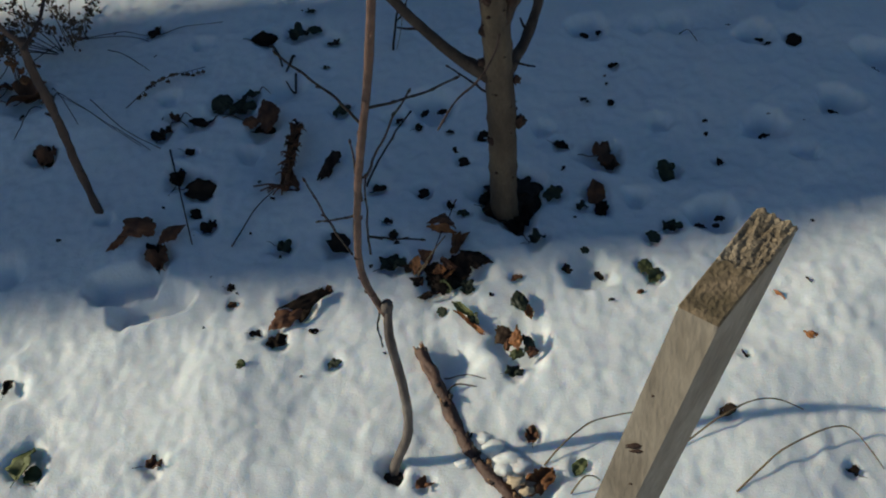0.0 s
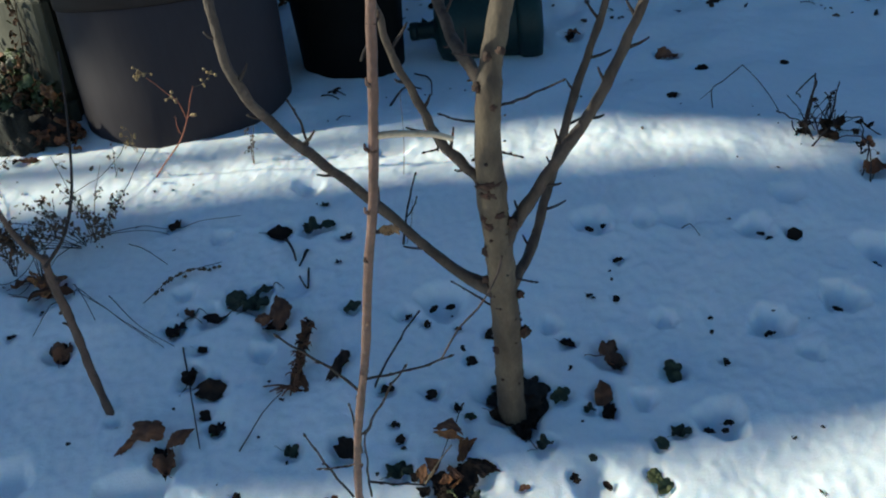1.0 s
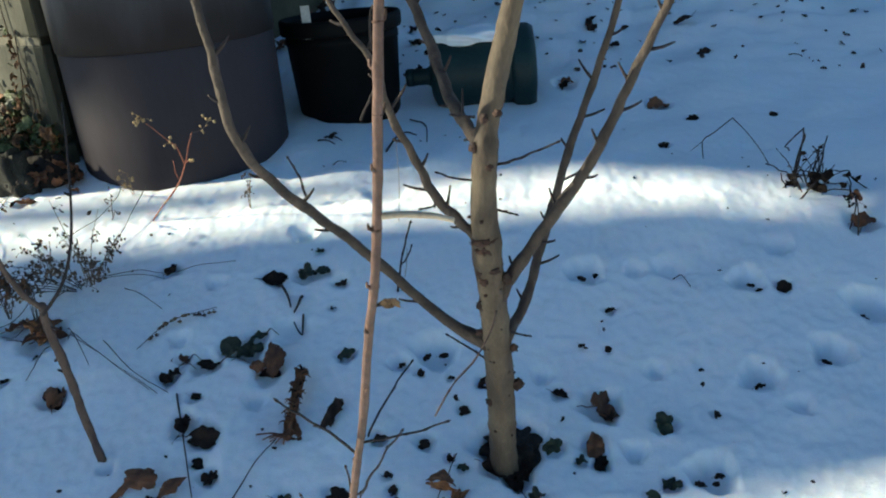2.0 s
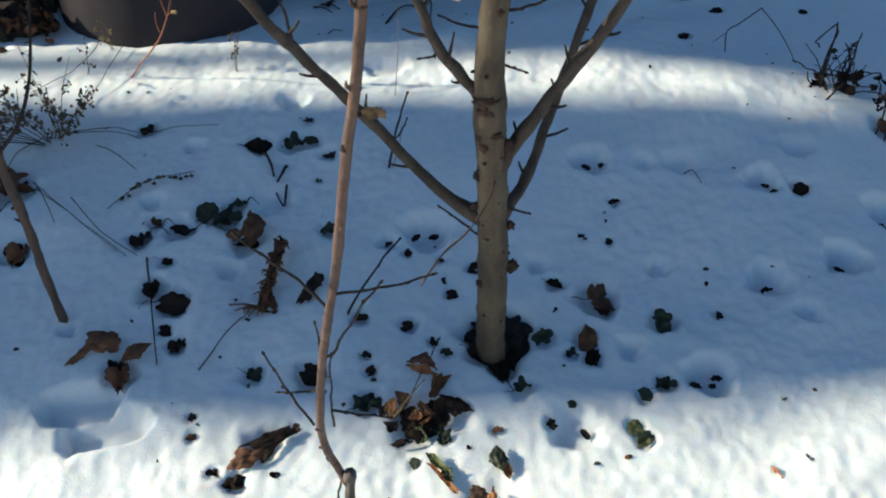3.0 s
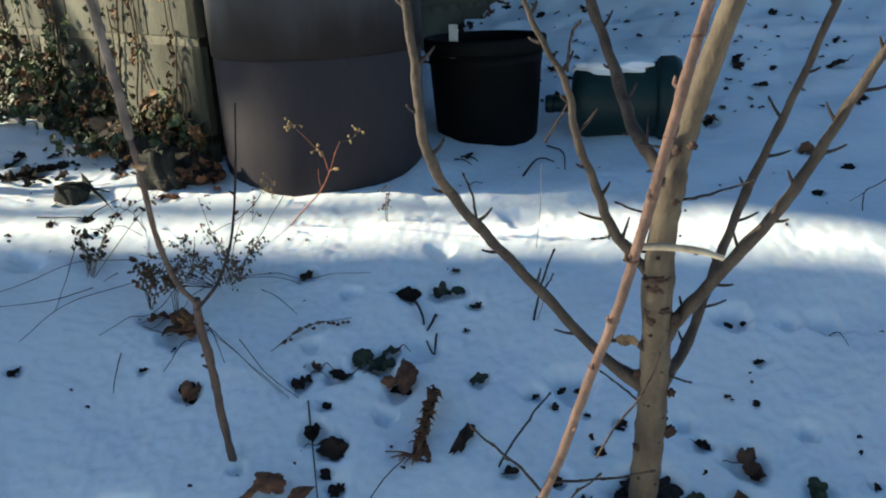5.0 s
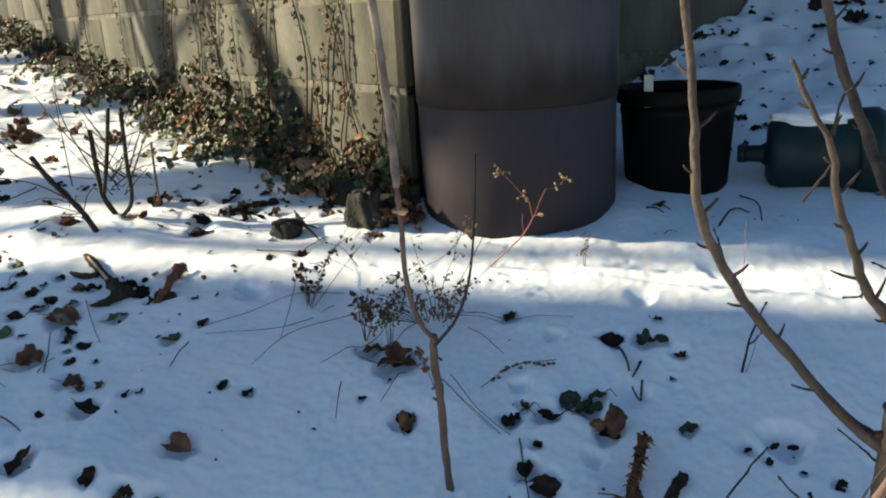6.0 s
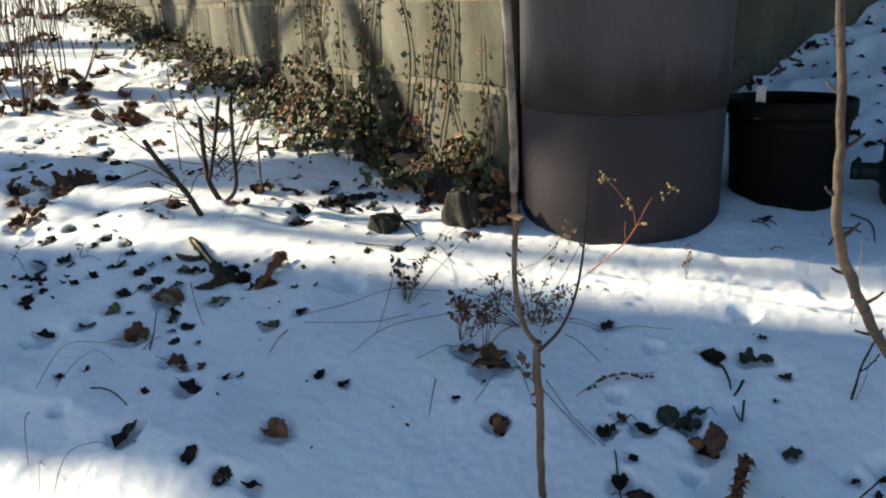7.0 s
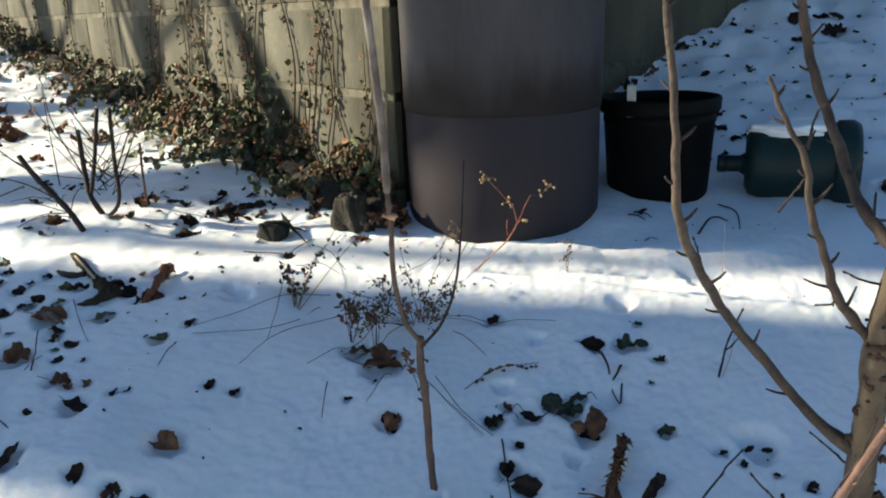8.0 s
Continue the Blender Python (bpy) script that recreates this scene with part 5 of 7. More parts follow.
folded_leaf([([(-0.063, 1.169, -0.030), (-0.055, 1.171, -0.028), (-0.042, 1.158, -0.039), (-0.051, 1.150, -0.043)], 0.002, LEAF_OLIVE)], "small olive-green leaf below a dark leaf clump", 63)
folded_leaf([([(-0.032, 1.157, -0.038), (-0.016, 1.165, -0.034), (-0.008, 1.159, -0.041), (-0.023, 1.150, -0.045)], 0.003, LEAF_GREEN)], "small rounded green leaf below a dark leaf clump", 67)
stem_bit = thing("leaf_stalk", (-0.052, 1.208, 0.023), "thin grey-brown leaf stalk leaning over a leaf clump", "stalk")
stick("stalk", [(-0.052, 1.208, 0.023), (-0.071, 1.195, 0.005), (-0.095, 1.177, -0.025)], 0.0010, 0.0014, STRAW, stem_bit, 6, 0.2, 5, steps=14)
folded_leaf([([(-0.042, 1.121, -0.048), (-0.031, 1.117, -0.048), (0.007, 1.088, -0.066), (0.000, 1.085, -0.069)], 0.004, LEAF_TAN),
             ([(-0.044, 1.132, -0.041), (-0.031, 1.133, -0.042), (-0.004, 1.110, -0.053), (-0.029, 1.112, -0.048)], 0.005, LEAF_OLIVE),
             ([(-0.023, 1.116, -0.051), (-0.006, 1.114, -0.049), (-0.002, 1.099, -0.060), (-0.014, 1.097, -0.055)], 0.004, LEAF_GREEN)], "withered leaf half tan and half green on sunlit snow", 113)
folded_leaf([([(0.050, 1.157, -0.041), (0.040, 1.132, -0.051), (0.061, 1.118, -0.056), (0.070, 1.135, -0.049)], 0.005, LEAF_GREEN),
             ([(0.060, 1.119, -0.055), (0.068, 1.131, -0.047), (0.076, 1.122, -0.058), (0.072, 1.115, -0.066)], 0.003, LEAF_TAN)], "dark green leaf with a brown withered tip", 123)
folded_leaf([([(0.037, 1.067, -0.068), (0.051, 1.060, -0.076), (0.060, 1.065, -0.065), (0.052, 1.088, -0.053)], 0.005, LEAF_TAN),
             ([(0.022, 1.097, -0.058), (0.019, 1.072, -0.074), (0.036, 1.068, -0.073), (0.049, 1.084, -0.062)], 0.006, LEAF_DARK),
             ([(0.038, 1.081, -0.065), (0.030, 1.064, -0.076), (0.038, 1.061, -0.080), (0.048, 1.074, -0.067)], 0.004, LEAF_BROWN),
             ([(0.057, 1.078, -0.064), (0.061, 1.055, -0.081), (0.076, 1.069, -0.080), (0.070, 1.079, -0.069)], 0.005, LEAF_GREEN),
             ([(0.060, 1.062, -0.075), (0.067, 1.054, -0.089), (0.082, 1.065, -0.084), (0.072, 1.068, -0.075)], 0.004, LEAF_BROWN),
             ([(0.039, 1.059, -0.077), (0.042, 1.049, -0.086), (0.061, 1.057, -0.085), (0.057, 1.063, -0.074)], 0.004, LEAF_OLIVE)], "torn tan leaf with dark rotten edges in a melt hollow", 133)
folded_leaf([([(-0.095, 1.143, -0.042), (-0.083, 1.142, -0.046), (-0.063, 1.154, -0.042), (-0.080, 1.155, -0.038)], 0.004, LEAF_DARK)], "flat dark leaf at the edge of a leaf pile", 143)
# rotting leaves; the shade in their hollow is put into the black sheets
clump = thing("leaf_clump", on_ground(*(-0.046, 1.194)), "rotting leaf clump half buried in snow, blackened for its hollow's shade", "leaf litter")
for k, (corners, bulge) in enumerate((
        ([(-0.119, 1.196, -0.019), (-0.106, 1.197, -0.015), (-0.105, 1.185, -0.024), (-0.115, 1.186, -0.027)], 0.002),
        ([(-0.107, 1.175, -0.027), (-0.087, 1.178, -0.027), (-0.086, 1.169, -0.035), (-0.099, 1.163, -0.038)], 0.003),
        ([(-0.081, 1.176, -0.027), (-0.064, 1.177, -0.023), (-0.057, 1.164, -0.038), (-0.068, 1.163, -0.040)], 0.003),
        ([(-0.090, 1.192, -0.020), (-0.066, 1.198, -0.014), (-0.054, 1.176, -0.032), (-0.078, 1.172, -0.032)], 0.003),
        ([(-0.059, 1.199, -0.014), (-0.026, 1.217, -0.009), (-0.013, 1.192, -0.029), (-0.027, 1.175, -0.036)], 0.004),
        ([(-0.029, 1.218, -0.010), (-0.005, 1.220, -0.013), (0.019, 1.205, -0.026), (-0.011, 1.202, -0.027)], 0.003),
        ([(-0.035, 1.224, -0.011), (-0.023, 1.206, -0.023), (-0.010, 1.203, -0.029), (0.017, 1.218, -0.026)], 0.006),
        ([(-0.078, 1.166, -0.037), (-0.057, 1.152, -0.045), (-0.042, 1.161, -0.044), (-0.047, 1.175, -0.033)], 0.006),
        ([(-0.025, 1.210, -0.024), (-0.011, 1.196, -0.032), (-0.001, 1.203, -0.030), (-0.005, 1.213, -0.024)], 0.004))):
    bm = bmesh.new()
    leaf_patch(bm, corners, bulge, clump.location, 150 + k)
    part("rotten_leaf", bm, LEAF_DARK, clump)
bm = bmesh.new()
blob(bm, on_ground(*(-0.060, 1.193), 0.0) - clump.location, 0.032, (1.4, 0.7, 0.18), 3, 0.7, 4, 3)
for v in bm.verts:
    v.co.z += 0.36 * v.co.y
part("leaf_mould", bm, SOIL, clump, "dark leaf mould")


# twigs, canes and grass lying on or standing in the snow
def lying(name, pts, r, mat, label, category, seed=0, up=0.0, start=0.0):
    at = on_ground(*pts[0])
    t = thing(name, at, label, category, "twigs in the snow")
    line = [Vector((x, y, 0)) for x, y in pts]
    line = [on_ground(q.x, q.y, r * 0.6 + up * math.sin(math.pi * k / 9) + start * (1 - k / 9) ** 1.2) for k, q in enumerate(curve_points(line, 10))]
    stick("stalk", line, r, r * 0.6, mat, t, 6, 0.3, seed, steps=22)
    return t


for k, (pts, r) in enumerate((
        ([(-0.542, 1.429), (-0.503, 1.341), (-0.457, 1.236)], 0.0016), ([(-0.393, 1.234), (-0.370, 1.291), (-0.346, 1.348)], 0.0013),
        ([(-0.416, 1.702), (-0.403, 1.686), (-0.390, 1.665), (-0.382, 1.646)], 0.0030), ([(-0.364, 1.674), (-0.366, 1.652), (-0.373, 1.634)], 0.0032), ([(-0.354, 1.630), (-0.352, 1.607), (-0.349, 1.586), (-0.359, 1.599), (-0.371, 1.617)], 0.0022),
        ([(0.361, 1.726), (0.377, 1.728), (0.391, 1.703)], 0.0012), ([(-0.931, 1.474), (-0.902, 1.392)], 0.0012),
        ([(-1.297, 1.466), (-1.281, 1.380)], 0.0014), ([(-1.573, 1.158), (-1.516, 1.159), (-1.450, 1.140)], 0.0022),
        ([(-1.555, 1.305), (-1.588, 1.351), (-1.650, 1.425)], 0.0016))):
    lying("twig", pts, r, STEM_GREY if k % 3 else BARK_DARK, "thin dark twig lying on the snow", "twig", k, 0.006)
for k, (pts, r) in enumerate((
        ([(-0.270, 2.260), (-0.248, 2.381), (-0.205, 2.391)], 0.0030),
        ([(-0.238, 2.521), (-0.188, 2.451), (-0.172, 2.332)], 0.0026), ([(-0.394, 2.184), (-0.363, 2.205)], 0.0014),
        ([(-0.451, 2.366), (-0.400, 2.347)], 0.0025), ([(-1.385, 1.872), (-1.268, 1.878), (-1.231, 1.977)], 0.0018),
        ([(-0.461, 2.333), (-0.413, 2.319)], 0.0025), ([(0.884, 2.868), (0.918, 2.844)], 0.0018), ([(-0.051, 1.028), (0.007, 1.024)], 0.0010))):
    lying("twig", pts, r, STEM_GREY if k % 3 else BARK_DARK, "thin dark twig lying on the snow", "twig", k, 0.006)
for k, pts in enumerate((
        [(-0.806, 1.570), (-0.705, 1.484), (-0.579, 1.432)], [(-1.691, 1.116), (-1.708, 1.217), (-1.622, 1.293)], [(-1.392, 0.890), (-1.449, 0.990), (-1.412, 1.056)],
        [(-1.650, 1.131), (-1.641, 1.219), (-1.604, 1.247)], [(-1.656, 1.069), (-1.604, 1.021), (-1.541, 0.973)], [(-1.509, 0.983), (-1.472, 0.941)],
        [(-0.799, 1.557), (-0.730, 1.497), (-0.597, 1.439)])):
    lying("grass_stalk", pts, 0.0009, STRAW if k % 2 else STEM_GREY, "long thin dry grass stalk arching over the snow", "grass stalk", k, 0.03)
for k, pts in enumerate(([(0.082, 0.908), (0.136, 0.944), (0.200, 0.979)], [(0.258, 0.938), (0.319, 0.966), (0.376, 0.985), (0.419, 0.986)],
                         [(0.316, 0.879), (0.382, 0.925), (0.455, 0.955), (0.483, 0.943), (0.505, 0.924)], [(0.114, 0.870), (0.151, 0.888)])):
    lying("bramble_cane", pts, 0.0013, STRAW, "slender brown bramble cane arching over sunlit snow", "cane", k, 0.02)


for k, (pts, lift) in enumerate((
        ([(-0.889, 1.673), (-1.071, 1.543), (-1.129, 1.449)], 0.05), ([(-0.861, 1.659), (-0.927, 1.576), (-0.996, 1.506)], 0.04), ([(-0.812, 1.649), (-0.870, 1.595), (-0.928, 1.552)], 0.04),
        ([(-1.067, 1.608), (-1.106, 1.567), (-1.195, 1.529), (-1.278, 1.501)], 0.012), ([(-1.048, 1.719), (-1.105, 1.702), (-1.162, 1.662), (-1.231, 1.585), (-1.294, 1.524)], 0.012),
        ([(-1.173, 1.725), (-1.137, 1.633), (-1.109, 1.535)], 0.03), ([(-1.134, 1.728), (-1.120, 1.688), (-1.108, 1.651)], 0.02), ([(-1.056, 1.682), (-1.071, 1.651)], 0.004),
        ([(-1.032, 1.770), (-1.127, 1.873), (-1.209, 1.944)], 0.05), ([(-1.124, 1.766), (-1.159, 1.876), (-1.170, 2.054)], 0.04), ([(-1.154, 1.748), (-1.123, 1.819), (-1.082, 1.831)], 0.05))):
    lying("grass_stalk", pts, 0.0010, STEM_GREY, "long thin straight dead stalk over the snow", "grass stalk", 60 + k, 0.004, lift)
for k, (pts, lift) in enumerate((
        ([(-0.875, 2.054), (-0.872, 1.948), (-0.941, 1.845)], 0.03), ([(-0.814, 2.038), (-0.805, 1.901), (-0.809, 1.781)], 0.03), ([(-0.790, 1.681), (-0.736, 1.707), (-0.667, 1.731)], 0.03),
        ([(-0.729, 1.678), (-0.682, 1.659), (-0.638, 1.636)], 0.01), ([(-0.798, 1.562), (-0.756, 1.519), (-0.723, 1.481)], 0.02), ([(-0.714, 1.532), (-0.648, 1.478), (-0.560, 1.433)], 0.01),
        ([(-0.815, 1.537), (-0.822, 1.474), (-0.829, 1.446)], 0.006), ([(-0.785, 1.703), (-0.694, 1.732), (-0.523, 1.770)], 0.02))):
    lying("grass_stalk", pts, 0.0010, STEM_GREY, "long thin straight dead stalk over the snow", "grass stalk", 60 + k, 0.004, lift)
for k, pts in enumerate(([(-0.561, 1.510), (-0.536, 1.519), (-0.501, 1.508)], [(-0.489, 1.508), (-0.459, 1.506), (-0.427, 1.504)], [(-0.569, 1.488), (-0.555, 1.496), (-0.530, 1.499)], [(-0.417, 1.588), (-0.405, 1.583), (-0.395, 1.586)],
                         [(-0.041, 1.309), (-0.060, 1.252), (-0.096, 1.188)], [(0.052, 1.271), (0.061, 1.257), (0.072, 1.254)], [(-2.063, 1.559), (-2.027, 1.564), (-1.981, 1.553)], [(-2.071, 1.563), (-2.101, 1.603), (-2.130, 1.636)],
                         [(-1.573, 1.304), (-1.569, 1.324), (-1.572, 1.355)], [(-1.753, 1.446), (-1.746, 1.462), (-1.739, 1.485)], [(-1.635, 1.457), (-1.590, 1.420), (-1.569, 1.403)], [(-1.651, 1.541), (-1.576, 1.476), (-1.500, 1.419)],
                         [(-2.312, 1.525), (-2.227, 1.491), (-2.168, 1.463)], [(-2.260, 1.495), (-2.305, 1.561), (-2.329, 1.618)], [(-1.918, 1.550), (-1.928, 1.579), (-1.926, 1.596)])):
    lying("twig", pts, 0.0011, BARK_DARK, "thin dark leaf stem lying on the snow", "twig", 90 + k, 0.006, 0.02 if k == 4 else 0.0)


# the broken branch lying in the snow
def broken_branch():
    plan = [(-0.084, 1.055, 0.012), (-0.068, 1.028, 0.006), (-0.050, 0.998, 0.001), (-0.034, 0.965, -0.003), (-0.012, 0.928, -0.002), (0.014, 0.894, -0.001), (0.054, 0.853, -0.004)]
    pts = [on_ground(x, y, up) for x, y, up in plan]
    t = thing("broken_branch", pts[-1], "broken brown branch half buried in sunlit snow with flaking bark", "branch")
    stick("wood", pts, 0.0085, 0.0090, BARK_RED, t, 14, 0.55, 2, "", 70, lambda u: 1 + 0.18 * noise.noise((u * 11, 2, 0)))
    tip = Vector(pts[0])
    way = (tip - Vector(pts[1])).normalized()
    side = way.cross(Vector((0, 0, 1))).normalized()
    for k in range(9):
        a = k * 0.70
        o = (side * math.cos(a) + side.cross(way) * math.sin(a)) * 0.0062
        stick("splinter", [tip + o - way * 0.006, tip + o * 1.05 + way * (0.001 + 0.003 * ((k * 3) % 4))], 0.0028, 0.0010, TORN if k % 3 else BARK_DARK, t, 5, 0.4, k, "", 4)
    line = curve_points(pts, 61)
    rnd = random.Random(8)
    for k in range(26):
        q = line[rnd.randrange(14, 60)]
        bm = bmesh.new()
        blob(bm, q - t.location + Vector((rnd.uniform(-0.009, 0.010), rnd.uniform(-0.006, 0.006), rnd.uniform(0.002, 0.009))), rnd.uniform(0.0025, 0.0065), (0.7, 1.4, 0.40), 2, 0.9, k, 3)
        part("bark_flake", bm, (BARK_DARK, TORN, BARK_DARK)[k % 3], t)
    q = Vector(pts[2])
    stick("side_twig", [q, q + Vector((0.016, 0.012, 0.012)), q + Vector((0.045, 0.016, 0.004))], 0.0014, 0.0008, BARK_DARK, t, 6, 0.3, 9)
    for k, (x, y, w) in enumerate(((0.046, 0.880, 0.012), (0.060, 0.872, 0.010), (0.064, 0.884, 0.009))):
        bm = bmesh.new()
        blob(bm, on_ground(x, y, 0.010) - t.location, w, (1.0, 0.6, 0.55), 2, 0.9, k + 4, 2.2)
        part("torn_chip", bm, SPLIT, t, "pale torn chip of wood")
    return t


def snow_clod(x, y, r, seed):
    bm = bmesh.new()
    blob(bm, (0, 0, 0), r, (1.2, 1.0, 0.70), 3, 0.30, seed, 1.6)
    ob = link("snow_clod", bm, SNOW)
    ob.location = on_ground(x, y, -r * 0.05)
    tagged(ob, "small loose clod of snow beside the branch", "snow", "snow clods")


broken_branch()
for k, (x, y, r) in enumerate(((0.020, 0.930, 0.014), (0.036, 0.918, 0.016), (0.052, 0.908, 0.013), (0.004, 0.946, 0.009), (0.030, 0.902, 0.011), (0.066, 0.900, 0.009), (-0.022, 0.912, 0.010))):
    snow_clod(x, y, r, k)


# dry flower stalks
def weed(name, foot, tips, r, mat, head, head_mat, label, category, heads=6, size=0.006, seed=0, bend=0.25, group="", shapes=None):
    """A dry plant: stalks from one foot to several tips, each set with seed heads along its upper part."""
    rnd = random.Random(seed)
    at = on_ground(foot[0], foot[1], -0.01)
    t = thing(name, at, label, category, group)
    for k, tip in enumerate(tips):
        tip = Vector(tip)
        m = at.lerp(tip, 0.5) + Vector((rnd.uniform(-1, 1), rnd.uniform(-1, 1), 0.6)) * bend * (tip - at).length * 0.3
        pts = [at + Vector((rnd.uniform(-0.004, 0.004), rnd.uniform(-0.004, 0.004), 0)), m, tip]
        s = stick("stalk", pts, r, r * 0.5, mat, t, 6, 0.3, k, steps=14)
        line = curve_points(pts, 30)
        for j in range(heads):
            q = line[rnd.randrange(15, 30)]
            if shapes and j % 2:
                out = q + Vector((rnd.uniform(-1, 1), rnd.uniform(-1, 1), rnd.uniform(-0.8, 1))) * 0.014
                ob = new("dead_leaf", rnd.choice(shapes))
                ob.parent = s
                z = size * rnd.uniform(2.0, 4.0)
                ob.matrix_basis = Matrix.Translation(out - at) @ pose(0, 0, 0, rnd.uniform(0, 360), rnd.uniform(0, 360), rnd.uniform(0, 360)) @ Matrix.Diagonal((z, z, z, 1))
                continue
            bm = bmesh.new()
            way = Vector((rnd.uniform(-1, 1), rnd.uniform(-1, 1), rnd.uniform(-0.8, 1)))
            hub = q + way * 0.010
            tube(bm, [q, q.lerp(hub, 0.5) + Vector((0, 0, 0.002)), hub], r * 0.45, r * 0.35, 4, 4, 0, 0, at)
            for i in range(rnd.randrange(1, 4)):
                e = hub + Vector((rnd.uniform(-1, 1), rnd.uniform(-1, 1), rnd.uniform(-1, 0.6))) * 0.011
                tube(bm, [hub, hub.lerp(e, 0.6) + Vector((0, 0, 0.002)), e], r * 0.35, r * 0.25, 4, 4, 0, 0, at)
                blob(bm, e - at, size * rnd.uniform(0.5, 1.0), (1, 1, 1.15), 1, 0.4, j + i, 3)
            part(head, bm, head_mat, s)
    return t


DRY_BITS = [leaf_mesh("curled", 240 + k, SEED) for k in range(3)]
DEAD_BITS = [leaf_mesh("curled", 244 + k, LEAF_DARK) for k in range(2)] + [leaf_mesh("lobed", 247, LEAF_DARK)]


def berry_plant():
    at = on_ground(-0.768, 1.928, -0.01)
    t = thing("berry_plant", at, "forked dry plant with red stems and small tan berries", "plant")
    main = stick("stalk", [at, (-0.735, 1.920, 0.272), (-0.693, 1.912, 0.312), (-0.668, 1.904, 0.340), (-0.641, 1.893, 0.385), (-0.625, 1.885, 0.420), (-0.608, 1.877, 0.451)], 0.0019, 0.0013, STEM_RED, t, 7, 0.2, 1, steps=30)
    side = stick("stalk", [(-0.645, 1.895, 0.378), (-0.651, 1.884, 0.420), (-0.666, 1.880, 0.437), (-0.689, 1.873, 0.466), (-0.701, 1.870, 0.478)], 0.0014, 0.0008, STEM_RED, t, 6, 0.2, 2, steps=20)
    stick("twig", [(-0.670, 1.903, 0.345), (-0.671, 1.897, 0.365), (-0.668, 1.893, 0.387)], 0.0011, 0.0007, STEM_RED, t, 6, 0.2, 3)
    stick("twig", [(-0.645, 1.895, 0.380), (-0.632, 1.885, 0.388), (-0.622, 1.880, 0.386)], 0.0010, 0.0006, STEM_RED, t, 6, 0.2, 4)
    tip = stick("twig", [(-0.608, 1.877, 0.450), (-0.592, 1.876, 0.452), (-0.575, 1.872, 0.462), (-0.561, 1.870, 0.478)], 0.0006, 0.0004, STEM_GREY, t, 5, 0.2, 5)
    rnd = random.Random(31)
    for stalk, hub, count, wide in ((side, (-0.705, 1.868, 0.488), 8, 0.016), (side, (-0.664, 1.880, 0.430), 6, 0.011), (tip, (-0.563, 1.870, 0.474), 6, 0.013), (tip, (-0.585, 1.876, 0.456), 3, 0.008), (main, (-0.622, 1.881, 0.387), 2, 0.006)):
        hub = Vector(hub)
        for k in range(count):
            e = hub + Vector((rnd.uniform(-1, 1), rnd.uniform(-0.7, 0.7), rnd.uniform(-1.1, 1.1))) * wide
            bm = bmesh.new()
            tube(bm, [hub, hub.lerp(e, 0.6) + Vector((0, 0, 0.002)), e], 0.0005, 0.0004, 4, 4, 0, 0, t.location)
            blob(bm, e - t.location, rnd.uniform(0.0019, 0.0034), (1, 1, 1.2), 2, 0.35, k, 3)
            part("berry", bm, BERRY, stalk, "small shrivelled tan berry")
    return t


berry_plant()
weed("berry_plant", (-0.860, 2.066), [(-0.834, 1.980, 0.332), (-0.823, 1.980, 0.340)], 0.0010, STRAW, "berry", BERRY, "tiny dry plant with pale yellow berries", "plant", 4, 0.0040, 4, 0.1)
weed("dry_weed", (-0.831, 1.696), [(-0.923, 1.570, 0.293), (-0.932, 1.550, 0.243), (-0.903, 1.600, 0.260), (-0.883, 1.620, 0.300), (-0.875, 1.500, 0.235), (-0.835, 1.600, 0.291), (-0.754, 1.500, 0.307), (-0.852, 1.520, 0.249), (-0.946, 1.580, 0.263), (-0.917, 1.560, 0.253)],
     0.0011, STEM_GREY, "seed_head", SEED, "tangled dry weed with clusters of small brown seed heads", "weed", 14, 0.0036, 5, 0.35, "dry weeds", DRY_BITS)
weed("dry_weed", (-0.818, 1.712), [(-0.746, 1.600, 0.286), (-0.765, 1.600, 0.297), (-0.699, 1.650, 0.311), (-0.709, 1.600, 0.271), (-0.802, 1.660, 0.300), (-0.858, 1.700, 0.310), (-0.756, 1.700, 0.349), (-0.884, 1.750, 0.360)],
     0.0010, STRAW, "seed_head", SEED, "fine dry weed with tiny grey seed heads", "weed", 8, 0.0032, 15, 0.3, "dry weeds", DRY_BITS)
weed("dry_weed", (-1.103, 1.650), [(-1.196, 1.750, 0.284), (-1.167, 1.730, 0.250), (-1.125, 1.750, 0.254), (-1.056, 1.780, 0.369), (-0.977, 1.800, 0.382), (-1.089, 1.750, 0.320), (-1.183, 1.740, 0.263), (-1.166, 1.750, 0.272)],
     0.0011, STRAW, "seed_head", SEED, "small dry weed with drooping dark heads in the snow", "weed", 7, 0.0048, 6, 0.2, "dry weeds", DEAD_BITS)
weed("dry_weed", (-0.544, 1.968), [(-0.531, 1.980, 0.335), (-0.544, 1.980, 0.306)], 0.0012, STRAW, "seed_head", SEED, "thin dry weed stalk standing in the snow", "weed", 7, 0.0030, 7, 0.2, "dry weeds", DRY_BITS)
weed("dry_weed", (-0.866, 1.942), [(-0.832, 1.900, 0.324), (-0.819, 1.880, 0.291)], 0.0010, STEM_GREY, "seed_head", SEED, "thin dry weed stalk standing in the snow", "weed", 3, 0.0030, 17, 0.2, "dry weeds", DRY_BITS)
weed("dry_weed", (-0.808, 1.758), [(-0.743, 1.720, 0.278), (-0.761, 1.600, 0.225), (-0.735, 1.620, 0.251), (-0.770, 1.620, 0.271), (-0.747, 1.700, 0.261), (-0.751, 1.600, 0.242)], 0.0009, STEM_GREY, "seed_head", SEED, "low dry weed with dark seed heads", "weed", 9, 0.0034, 8, 0.3, "dry weeds", DRY_BITS)


